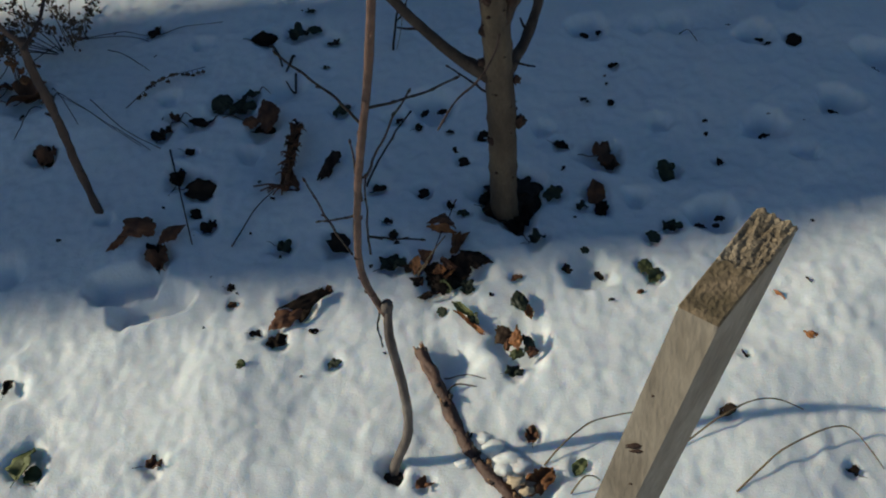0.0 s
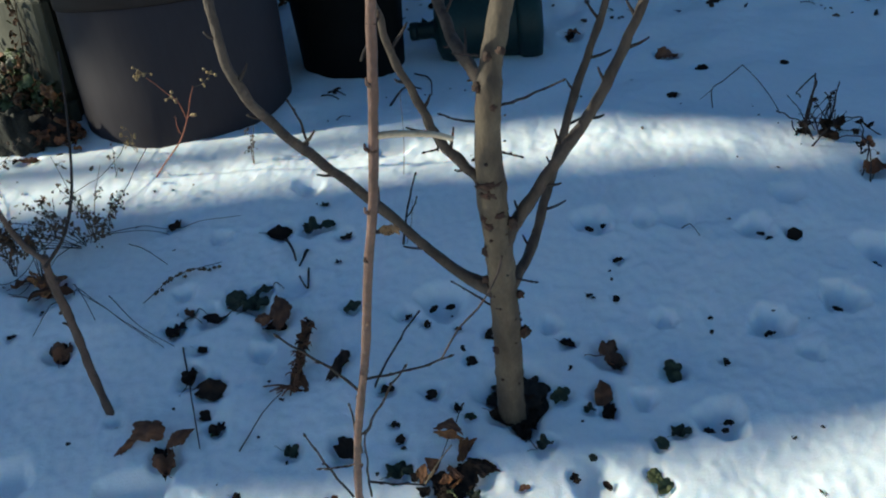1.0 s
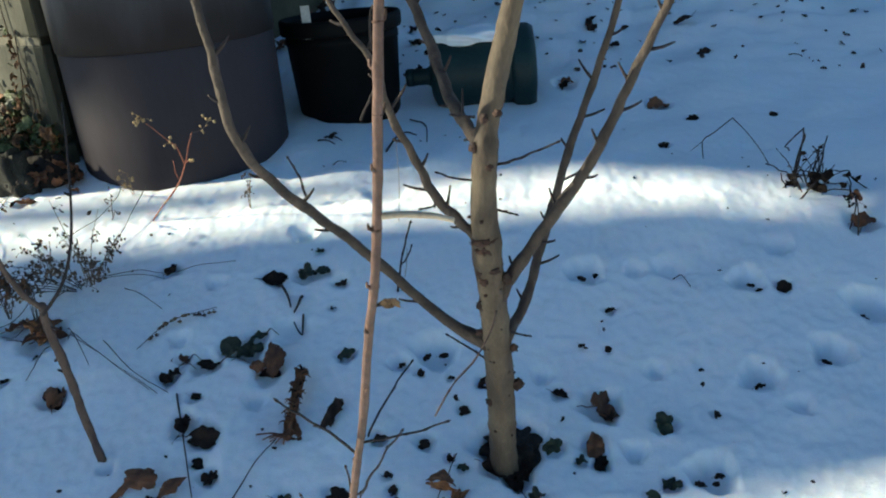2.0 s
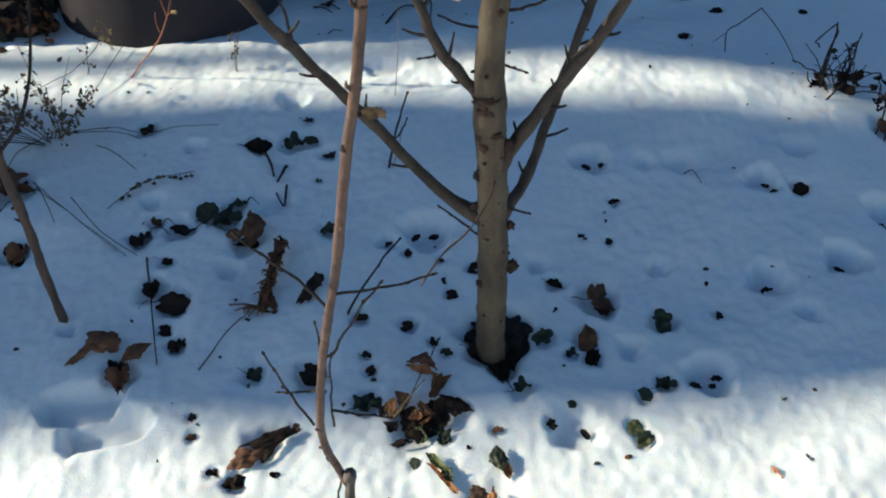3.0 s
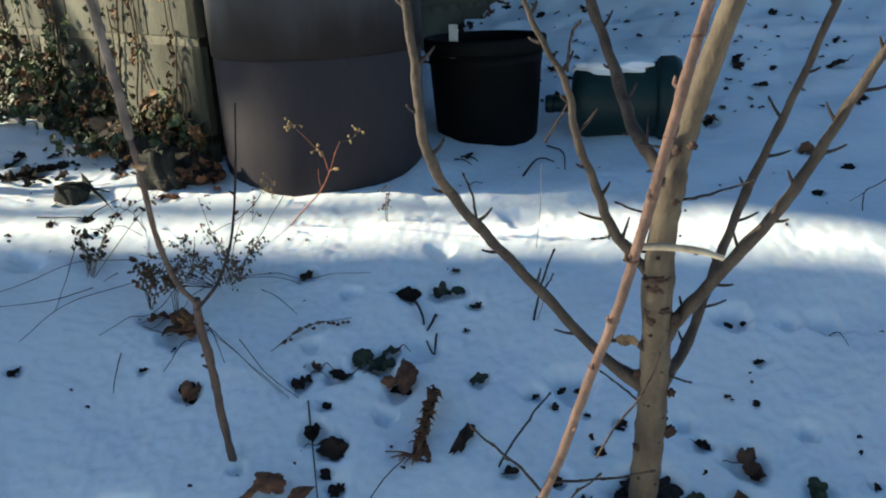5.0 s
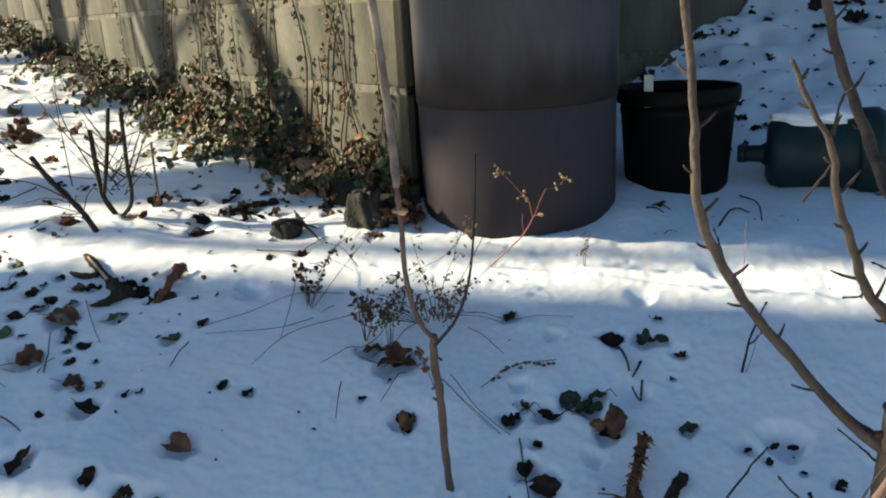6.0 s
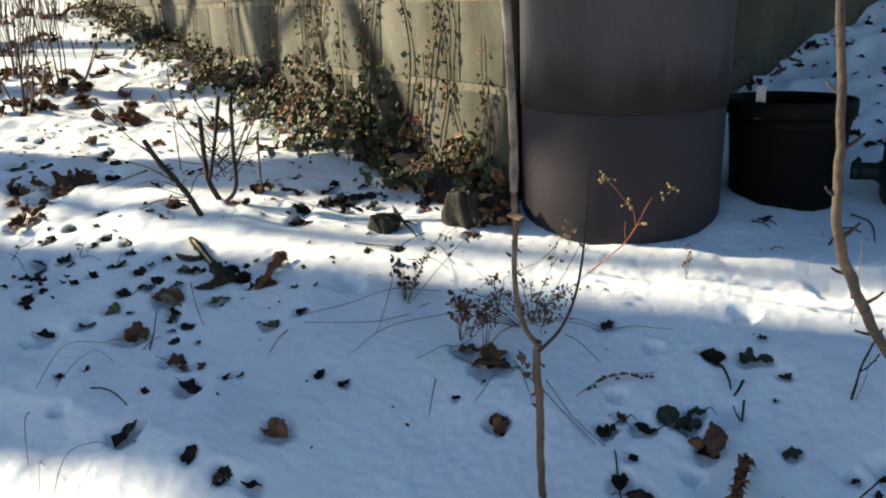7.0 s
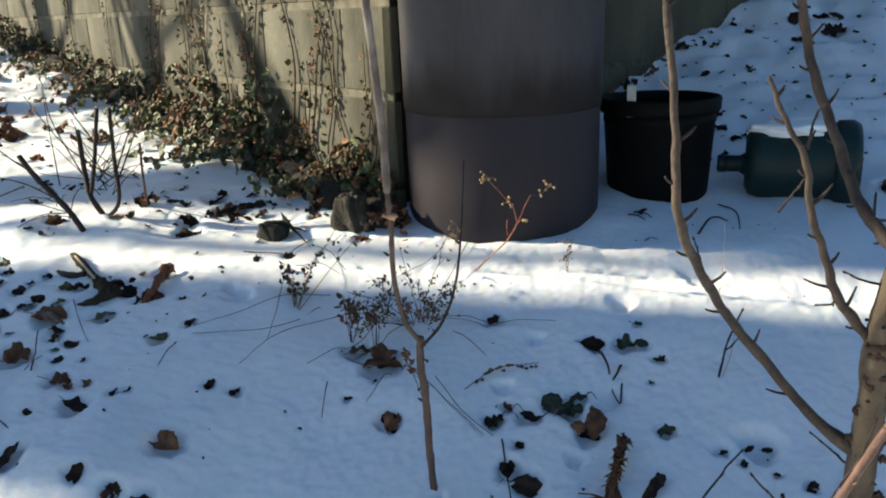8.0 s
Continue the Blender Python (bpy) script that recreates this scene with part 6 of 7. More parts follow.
def dead_tangle():
    at = on_ground(0.680, 1.990, -0.01)
    t = thing("dry_weed", at, "tangle of bent dead dark stems and rotten leaves in snow", "weed", "dry weeds")
    stems = (
        [(0.676, 2.000, 0.190), (0.670, 2.030, 0.222), (0.681, 2.030, 0.296), (0.683, 2.030, 0.331), (0.667, 2.030, 0.318), (0.645, 2.030, 0.294), (0.656, 2.030, 0.284)],
        [(0.670, 2.030, 0.222), (0.672, 2.035, 0.255), (0.690, 2.040, 0.312), (0.682, 2.030, 0.334)],
        [(0.700, 2.010, 0.195), (0.709, 2.030, 0.243), (0.717, 2.030, 0.267), (0.704, 2.030, 0.292)],
        [(0.712, 2.010, 0.200), (0.726, 2.030, 0.265), (0.736, 2.040, 0.310)],
        [(0.662, 1.975, 0.182), (0.679, 1.960, 0.215), (0.700, 1.985, 0.222)],
        [(0.640, 2.030, 0.235), (0.648, 2.020, 0.210), (0.656, 2.010, 0.190)],
        [(0.615, 2.060, 0.250), (0.640, 2.040, 0.238), (0.662, 2.030, 0.228), (0.705, 2.020, 0.226)],
        [(0.720, 2.010, 0.195), (0.749, 2.030, 0.234), (0.783, 2.030, 0.231), (0.797, 2.025, 0.207), (0.850, 2.010, 0.180)],
        [(0.720, 1.990, 0.200), (0.742, 1.960, 0.214), (0.763, 1.930, 0.212), (0.765, 1.925, 0.172), (0.742, 1.885, 0.150)],
        [(0.783, 2.030, 0.231), (0.786, 2.020, 0.205), (0.775, 1.985, 0.190)])
    for k, pts in enumerate(stems):
        sharp = [Vector(pts[0])]
        for a, b in zip(pts, pts[1:]):
            a, b = Vector(a), Vector(b)
            sharp += [a.lerp(b, 0.12), a.lerp(b, 0.5) + Vector((0.002, 0, 0.002)) * (-1) ** k, a.lerp(b, 0.88)]
        stick("stalk", sharp + [Vector(pts[-1])], 0.0021 if k < 5 else 0.0014, 0.0012, BARK_DARK, t, 6, 0.4, 60 + k, steps=44, swell=lambda u: 1 + 0.3 * math.sin(u * 40) ** 4)
    rnd = random.Random(91)
    for k in range(20):
        f = Vector((rnd.uniform(0.655, 0.735), rnd.uniform(1.99, 2.04), rnd.uniform(0.195, 0.235)))
        e = f + Vector((rnd.uniform(-0.05, 0.06), rnd.uniform(-0.02, 0.03), rnd.uniform(-0.005, 0.080)))
        bud_twig(t, [f, f.lerp(e, 0.5) + Vector((rnd.uniform(-0.012, 0.012), 0, rnd.uniform(-0.004, 0.014))), e], 0.0013, 0.0007, 140 + k)
    for (x, y, z), count, wide, high, size in (((0.719, 2.005, 0.213), 9, 0.018, 0.022, 0.034), ((0.664, 2.022, 0.218), 6, 0.011, 0.018, 0.022), ((0.683, 2.030, 0.270), 4, 0.008, 0.020, 0.014), ((0.716, 2.030, 0.278), 3, 0.007, 0.012, 0.014), ((0.790, 2.025, 0.215), 4, 0.012, 0.012, 0.014)):
        for k in range(count):
            ob = new("rotten_leaf", DEAD_BITS[k % 3])
            ob.parent = t
            m = size * rnd.uniform(0.7, 1.2)
            q = Vector((x + rnd.uniform(-1, 1) * wide, y + rnd.uniform(-0.6, 0.6) * wide, z + rnd.uniform(-1, 1) * high))
            ob.matrix_basis = Matrix.Translation(q - t.location) @ pose(0, 0, 0, rnd.uniform(20, 120), rnd.uniform(-50, 50), rnd.uniform(0, 360)) @ Matrix.Diagonal((m, m, m, 1))
    return t


dead_tangle()
weed("dry_weed", (0.743, 1.838), [(0.770, 1.950, 0.214), (0.798, 1.950, 0.151), (0.759, 1.970, 0.228)], 0.0013, STEM_GREY, "dead_leaf", LEAF_BROWN, "thin dead stem with a few brown leaves", "weed", 4, 0.007, 10, 0.4, "dry weeds", DEAD_BITS)


def tangle(centre, wide, high, count, mats, label, seed):
    """A withered crown of shrivelled leaves held up on thin crossing stems."""
    rnd = random.Random(seed)
    foot = on_ground(centre[0], centre[1], -0.01)
    t = thing("dry_weed", foot, label, "weed", "dry weeds")
    c = Vector(centre)
    shapes = [leaf_mesh("curled", seed * 3 + i, m) for i, m in enumerate(mats)]
    for k in range(4):
        e = c + Vector((rnd.uniform(-wide, wide), rnd.uniform(-0.02, 0.02), rnd.uniform(-high, high)))
        stick("stalk", [foot, foot.lerp(e, 0.6) + Vector((rnd.uniform(-0.012, 0.012), 0, 0)), e], 0.0010, 0.0006, STEM_GREY, t, 5, 0.3, k, steps=12)
    for k in range(count):
        u = Vector((rnd.gauss(0, 0.45) * wide, rnd.gauss(0, 0.4) * 0.02, rnd.gauss(0, 0.45) * high))
        z = rnd.uniform(0.010, 0.022)
        ob = new("shrivelled_leaf", shapes[k % len(shapes)])
        ob.parent = t
        ob.matrix_basis = Matrix.Translation(c + u - foot) @ pose(0, 0, 0, rnd.uniform(0, 360), rnd.uniform(0, 360), rnd.uniform(0, 360)) @ Matrix.Diagonal((z, z * rnd.uniform(0.5, 1), z, 1))


tangle((-0.937, 1.600, 0.242), 0.024, 0.034, 34, (SEED, LEAF_IVY_DRY, LEAF_BROWN), "curled tan and brown withered weed leaves on thin stems", 51)
tangle((-1.212, 1.800, 0.239), 0.015, 0.022, 16, (LEAF_DARK, SEED), "small dark withered weed head on thin stems", 52)
tangle((-1.161, 1.800, 0.232), 0.012, 0.016, 10, (SEED, LEAF_BROWN), "small brown withered weed head on thin stems", 53)
tangle((-0.872, 1.580, 0.240), 0.020, 0.014, 9, (LEAF_IVY_DRY, SEED), "sparse tan withered weed leaves on thin stems", 54)
tangle((-0.896, 1.700, 0.276), 0.020, 0.018, 9, (LEAF_IVY_DRY, SEED), "sparse tan withered weed leaves on thin stems", 55)


def dry_sprig():
    a, b, c = (-0.653, 1.527, 0.123), (-0.603, 1.591, 0.150), (-0.523, 1.628, 0.158)
    t = thing("dry_sprig", a, "dry sprig with a row of tiny dark seed cups", "sprig")
    s = stick("stalk", [a, b, c], 0.0009, 0.0006, STEM_GREY, t, 5, 0.2, 1, steps=20)
    line = curve_points([a, b, c], 60)
    for k in range(11, 58, 3):
        bm = bmesh.new()
        q = line[k] - t.location
        o = Vector((random.uniform(-0.003, 0.004), -0.002, random.uniform(-0.009, 0.003)))
        tube(bm, [q, q + o * 0.6 + Vector((0.002, 0, 0)), q + o], 0.0006, 0.0005, 5, 4)
        blob(bm, q + o, random.uniform(0.0030, 0.0048), (1.3, 1, 0.8), 1, 0.5, k, 3)
        part("seed_cup", bm, SEED, s)


dry_sprig()


def dry_fern():
    at = Vector((-0.325, 1.342, 0.040))
    t = thing("dry_fern", at, "shrivelled brown fern frond lying on the snow", "fern")
    rnd = random.Random(5)
    line = curve_points([at, (-0.324, 1.389, 0.065), (-0.322, 1.430, 0.085), (-0.319, 1.470, 0.104)], 30)
    stick("stalk", [line[0], line[10], line[20], line[29]], 0.0035, 0.0020, LEAF_BROWN, t, 7, 0.5, 1, steps=24)
    for k in range(34):
        q = line[rnd.randrange(2, 30)]
        side = rnd.choice((-1, 1))
        e = q + Vector((side * rnd.uniform(0.006, 0.018), rnd.uniform(-0.012, 0.004), rnd.uniform(-0.006, 0.008)))
        stick("frond", [q, q.lerp(e, 0.6) + Vector((0, 0, 0.005)), e], rnd.uniform(0.0014, 0.0026), 0.0006, LEAF_BROWN if k % 3 else LEAF_DARK, t, 5, 0.7, k, "", 7)
    for k, corners in enumerate(([(-0.335, 1.482, 0.101), (-0.317, 1.482, 0.098), (-0.316, 1.420, 0.073), (-0.335, 1.421, 0.077)], [(-0.334, 1.428, 0.080), (-0.319, 1.426, 0.076), (-0.319, 1.375, 0.057), (-0.332, 1.382, 0.059)],
                                 [(-0.338, 1.386, 0.062), (-0.317, 1.385, 0.056), (-0.298, 1.345, 0.037), (-0.335, 1.344, 0.041)])):
        bm = bmesh.new()
        leaf_patch(bm, corners, 0.005, at, 160 + k)
        part("blade", bm, LEAF_BROWN, t)
    bits = [leaf_mesh("curled", 760 + k, LEAF_BROWN if k % 2 else LEAF_IVY_DRY) for k in range(4)]
    for k in range(40):
        q = line[rnd.randrange(1, 30)] + Vector((rnd.gauss(0, 0.006), rnd.gauss(0, 0.006), rnd.uniform(-0.004, 0.006)))
        z = rnd.uniform(0.009, 0.018)
        ob = new("frond_tip", bits[k % 4])
        ob.parent = t
        ob.matrix_basis = Matrix.Translation(q - at) @ pose(0, 0, 0, rnd.uniform(-70, 70), rnd.uniform(-70, 70), rnd.uniform(0, 360)) @ Matrix.Diagonal((z, z * 0.6, z, 1))
    for k in range(9):
        e = at + Vector((-0.008 - 0.006 * k + 0.02 * (k % 2), rnd.uniform(-0.01, 0.012), 0.0))
        e = on_ground(e.x, e.y, 0.002)
        stick("frond", [at + Vector((0, 0.004, 0.004)), at.lerp(e, 0.5) + Vector((0, 0, 0.008)), e], 0.0022, 0.0012, LEAF_BROWN, t, 5, 0.5, k, "", 8)


dry_fern()
for k, (foot, top) in enumerate((((-0.197, 1.910), (-0.194, 1.980, 0.382)), ((-0.170, 1.686), (-0.152, 1.720, 0.225)))):
    blade = thing("grass_stalk", on_ground(*foot, -0.005), "single thin dry grass stalk standing in the snow", "grass stalk")
    stick("stalk", [blade.location, blade.location.lerp(Vector(top), 0.5) + Vector((0.004, 0, 0)), top], 0.0008, 0.0005, STRAW, blade, 5, 0.2, k, steps=14)
dead = thing("dead_twig", on_ground(*(-0.176, 1.681), -0.01), "dark upright dead twig standing in the snow", "twig")
bud_twig(dead, [dead.location, (-0.162, 1.720, 0.212), (-0.140, 1.720, 0.277)], 0.0026, 0.0017, 31)
bud_twig(dead, [(-0.169, 1.720, 0.189), (-0.152, 1.710, 0.210), (-0.140, 1.700, 0.236)], 0.0018, 0.0012, 33)
lone = thing("twig", on_ground(-0.196, 1.352, -0.01), "thin dark twig standing aslant in the snow", "twig")
bud_twig(lone, [lone.location, (-0.177, 1.375, 0.058), (-0.151, 1.409, 0.090), (-0.137, 1.430, 0.104), (-0.121, 1.452, 0.118)], 0.0021, 0.0014, 37)
arch = thing("dead_weed", on_ground(0.503, 2.176, -0.01), "thin dead weed bent to a sharp arch over snow", "weed")
stick("stalk", [arch.location, (0.490, 2.125, 0.292), (0.512, 2.122, 0.310), (0.548, 2.120, 0.339), (0.554, 2.120, 0.343), (0.559, 2.120, 0.338), (0.578, 2.120, 0.318), (0.599, 2.120, 0.292), (0.622, 2.118, 0.258), (0.643, 2.114, 0.219)], 0.0014, 0.0010, STEM_GREY, arch, 6, 0.2, 4, steps=40)
stick("twig", [(0.490, 2.125, 0.292), (0.480, 2.135, 0.280), (0.467, 2.150, 0.264)], 0.0009, 0.0006, STEM_GREY, arch, 5, 0.2, 5)


# stubs of a cut shrub
def cut_shrub():
    foot = (-1.907, 1.955)
    at = on_ground(*foot, -0.02)
    t = thing("cut_shrub", at, "cut-back shrub with bare upright stubs in the snow", "shrub")
    y = foot[1]
    stick("stub", [at, (-1.930, 1.930, 0.375), (-1.958, 1.950, 0.437), (-1.961, 1.950, 0.561)], 0.0085, 0.0070, BARK_DARK, t, 9, 0.25, 1)
    stick("stub", [(-1.925, 1.930, 0.384), (-1.912, 1.950, 0.489), (-1.891, 1.960, 0.622)], 0.0060, 0.0058, BARK_DARK, t, 9, 0.25, 2)
    stick("stub", [at, (-1.829, 1.930, 0.365), (-1.844, 1.950, 0.476), (-1.847, 1.960, 0.623)], 0.0062, 0.0056, BARK_DARK, t, 9, 0.25, 3)
    for k, pts in enumerate(([(-1.843, 1.950, 0.444), (-1.816, 1.980, 0.538), (-1.781, 2.000, 0.633), (-1.795, 2.020, 0.758)], [(-1.856, 1.950, 0.426), (-1.968, 1.900, 0.527), (-2.144, 1.950, 0.656)],
                             [(-1.960, 1.950, 0.420), (-2.103, 2.000, 0.576), (-2.171, 2.050, 0.690)], [(-1.903, 1.950, 0.523), (-2.030, 2.000, 0.612), (-2.073, 2.020, 0.634)],
                             [(-1.835, 1.950, 0.428), (-1.800, 2.000, 0.553), (-1.728, 2.000, 0.666)])):
        stick("twig", pts, 0.0024, 0.0012, BARK_DARK, t, 6, 0.3, 5 + k, steps=14)
    rnd = random.Random(63)
    for k in range(20):
        f = at.lerp(Vector((-1.884, 1.950, 0.540)), rnd.uniform(0.25, 1.0)) + Vector((rnd.uniform(-0.03, 0.03), 0, 0))
        e = f + Vector((rnd.uniform(-0.24, 0.17), rnd.uniform(-0.10, 0.12), rnd.uniform(-0.02, 0.18)))
        bud_twig(t, [f, f.lerp(e, 0.5) + Vector((0, 0, rnd.uniform(-0.02, 0.03))), e], 0.0018, 0.0009, 70 + k)
    return t


cut_shrub()
stub = thing("cut_shoot", on_ground(*(-1.888, 1.854), -0.02), "thick slanting cut stem sticking out of sunlit snow", "stem")
stick("wood", [stub.location, (-1.944, 1.850, 0.356), (-2.021, 1.840, 0.435), (-2.070, 1.830, 0.504)], 0.0090, 0.0072, BARK_DARK, stub, 9, 0.25, 1, steps=18)
for k, pts in enumerate(([(-1.963, 1.850, 0.375), (-2.056, 1.820, 0.428), (-2.191, 1.800, 0.449), (-2.384, 1.800, 0.446)], [(-2.046, 1.840, 0.458), (-2.120, 1.820, 0.515), (-2.221, 1.820, 0.593), (-2.276, 1.820, 0.616)],
                         [(-2.058, 1.820, 0.420), (-2.156, 1.800, 0.384), (-2.232, 1.780, 0.357)], [(-1.956, 1.850, 0.421), (-2.014, 1.900, 0.541), (-2.072, 1.950, 0.681)])):
    stick("twig", pts, 0.0020, 0.0010, BARK_DARK, stub, 6, 0.3, 8 + k, steps=14)
rnd_shoot = random.Random(64)
for k in range(11):
    f = stub.location.lerp(Vector((-2.049, 1.840, 0.466)), rnd_shoot.uniform(0.3, 1.0))
    e = f + Vector((rnd_shoot.uniform(-0.28, 0.02), rnd_shoot.uniform(-0.10, 0.10), rnd_shoot.uniform(-0.03, 0.10)))
    bud_twig(stub, [f, f.lerp(e, 0.5) + Vector((0, 0, 0.015)), e], 0.0016, 0.0009, 90 + k)
red = thing("cut_shoot", on_ground(*(-1.840, 2.056), -0.01), "thin red-brown stem rising from a dark leaf clump", "stem")
stick("wood", [red.location, (-1.794, 2.000, 0.422), (-1.791, 2.000, 0.521)], 0.0040, 0.0034, BARK_RED, red, 8, 0.2, 2)
MAT_LEAVES = [leaf_mesh(kind, 740 + k, LEAF_BROWN if k else LEAF_DARK) for k, kind in enumerate(("curled", "lobed", "oval", "curled"))]


def leaf_heap(parent, count, wide, high, size, seed):
    """Leaves caught round the foot of a stem."""
    rnd = random.Random(seed)
    for k in range(count):
        a, l = rnd.uniform(0, 6.28), wide * math.sqrt(rnd.random())
        z = size * rnd.uniform(0.6, 1.2)
        q = parent.location + Vector((math.cos(a) * l, math.sin(a) * l, 0))
        ob = new("matted_leaf", MAT_LEAVES[k % 4])
        ob.parent = parent
        ob.matrix_basis = Matrix.Translation(on_ground(q.x, q.y, 0.006 + high * rnd.random() * (1 - l / wide * 0.8)) - parent.location) @ pose(0, 0, 0, rnd.uniform(-60, 60), rnd.uniform(-60, 60), rnd.uniform(0, 360)) @ Matrix.Diagonal((z, z, z, 1))


nook = thing("leaf_drift", on_ground(-1.068, 2.105), "dark ivy and dead leaves heaped between stone and barrel", "leaf litter")
leaf_heap(nook, 34, 0.055, 0.11, 0.040, 8)
leaf_heap(red, 12, 0.028, 0.025, 0.034, 5)


# stones and rotten wood by the wall
def stone(x, y, size, squash, mat, label, seed, up=0.0, turn=0.0):
    rnd = random.Random(seed)
    bm = bmesh.new()
    for k in range(16):
        v = Vector((rnd.uniform(-1, 1), rnd.uniform(-1, 1), rnd.uniform(-1, 1))).normalized() * rnd.uniform(0.85, 1.1)
        bm.verts.new(Vector((v.x * squash[0], v.y * squash[1], v.z * squash[2])) * size)
    hull = bmesh.ops.convex_hull(bm, input=bm.verts[:])
    bmesh.ops.delete(bm, geom=[g for g in hull["geom_interior"] if isinstance(g, bmesh.types.BMVert)], context="VERTS")
    bmesh.ops.bevel(bm, geom=bm.edges[:], offset=size * 0.10, segments=2, affect="EDGES")
    bmesh.ops.triangulate(bm, faces=bm.faces[:])
    bmesh.ops.subdivide_edges(bm, edges=bm.edges[:], cuts=2, use_grid_fill=True)
    for v in bm.verts:
        v.co += v.co.normalized() * (0.006 * noise.noise(v.co * 28) + 0.003 * noise.noise(v.co * 90))
    ob = link("stone", bm, mat, None, "", True)
    ob.location, ob.rotation_euler = on_ground(x, y, up), (0, 0, radians(turn))
    return tagged(ob, label, "stone", "stones by the wall")


stone(*(-1.358, 1.979), 0.068, (1.0, 0.6, 0.68), STONE_MOSS, "dark angular stone half sunk in snow", 3, 0.020, 15)
bm = bmesh.new()
box(bm, (-0.046, -0.035, -0.06), (0.046, 0.04, 0.088))
bmesh.ops.bevel(bm, geom=bm.edges[:], offset=0.014, segments=2, affect="EDGES")
bmesh.ops.subdivide_edges(bm, edges=bm.edges[:], cuts=6, use_grid_fill=True)
for v in bm.verts:
    v.co += Vector((noise.noise(v.co * 13), noise.noise(v.co * 13 + Vector((7, 0, 0))), noise.noise(v.co * 13 + Vector((0, 7, 0))))) * 0.022 + v.co.normalized() * (0.009 * noise.noise(v.co * 45) + 0.004 * noise.noise(v.co * 110))
    if v.co.z > 0.03:
        v.co.x *= 1 - 2.2 * (v.co.z - 0.03)
chunk = link("concrete_chunk", bm, CONCRETE)
chunk.location, chunk.rotation_euler = on_ground(-1.158, 2.074, 0.006), (0.08, -0.05, radians(-8))
tagged(chunk, "squarish grey chunk of concrete against the wall", "concrete", "stones by the wall")
stone(*(-1.585, 2.110), 0.04, (1.2, 0.7, 0.5), STONE_MOSS, "dark wet stone among leaves", 12, 0.0, 40)
log = thing("rotten_log", on_ground(*(-1.608, 1.581)), "short mossy forked piece of rotten wood in the snow", "log")
stick("wood", [(-1.563, 1.584, 0.218), (-1.630, 1.614, 0.236), (-1.722, 1.665, 0.253), (-1.819, 1.724, 0.266)], 0.019, 0.005, MOSS, log, 14, 0.8, 4, steps=40, swell=lambda u: 1 + 0.3 * math.sin(u * 9))
stick("fork", [(-1.572, 1.588, 0.222), (-1.592, 1.550, 0.216), (-1.632, 1.529, 0.205)], 0.014, 0.006, MOSS, log, 12, 0.7, 6, steps=30)
stick("fork", [(-1.704, 1.644, 0.244), (-1.742, 1.634, 0.242), (-1.814, 1.649, 0.242)], 0.010, 0.005, BARK_DARK, log, 12, 0.7, 7, steps=30)
stick("split_face", [(-1.637, 1.602, 0.254), (-1.705, 1.645, 0.264), (-1.784, 1.697, 0.272)], 0.0035, 0.0022, SPLIT, log, 6, 0.4, 5, "pale split heartwood")
strip = thing("bark_strip", on_ground(*(-1.495, 1.654)), "curled strip of red-brown bark lying in the snow", "bark")
stick("bark", [(-1.499, 1.731, 0.255), (-1.514, 1.713, 0.255), (-1.485, 1.644, 0.237), (-1.477, 1.578, 0.208)], 0.012, 0.008, TORN_RED, strip, 9, 0.9, 4, steps=34, swell=lambda u: 0.75 + 0.35 * math.sin(u * 14) ** 2)
chip = thing("bark_strip", on_ground(*(-1.665, 1.477)), "dark brown flake of old bark in the snow", "bark")
stick("bark", [(-1.717, 1.485, 0.198), (-1.655, 1.471, 0.198), (-1.607, 1.463, 0.188)], 0.007, 0.006, BARK_OLD, chip, 9, 0.7, 5, steps=24, swell=lambda u: 0.5 + 1.1 * math.sin(u * 3.14))


# ivy along the foot of the left wall, and vines climbing it
def ivy_leaf(seed, mat):
    return leaf_mesh("lobed" if seed % 2 else "round", 200 + seed, mat)


IVY_SHAPES = [ivy_leaf(k, LEAF_IVY) for k in range(4)] + [leaf_mesh("curled", 230, LEAF_IVY_DRY), leaf_mesh("oval", 231, LEAF_IVY_DRY)]
OUT = Vector((-LEFT_WAY.y, LEFT_WAY.x, 0))
if OUT.dot(Vector((0, -1, 0))) < 0:
    OUT = -OUT


def ivy_pose(rnd, s, out, heap):
    q = CORNER + LEFT_WAY * s + OUT * out
    z = float(bank(np.float64(q.x), np.float64(q.y))) + heap
    k = rnd.uniform(0.024, 0.050)
    return Matrix.Translation((q.x, q.y, z)) @ Vector((OUT.x, OUT.y, rnd.uniform(0.2, 1.3))).to_track_quat("Z", "Y").to_matrix().to_4x4() @ pose(0, 0, 0, rnd.uniform(-45, 45), rnd.uniform(-45, 45), rnd.uniform(0, 360)) @ Matrix.Diagonal((k, k, k, 1))


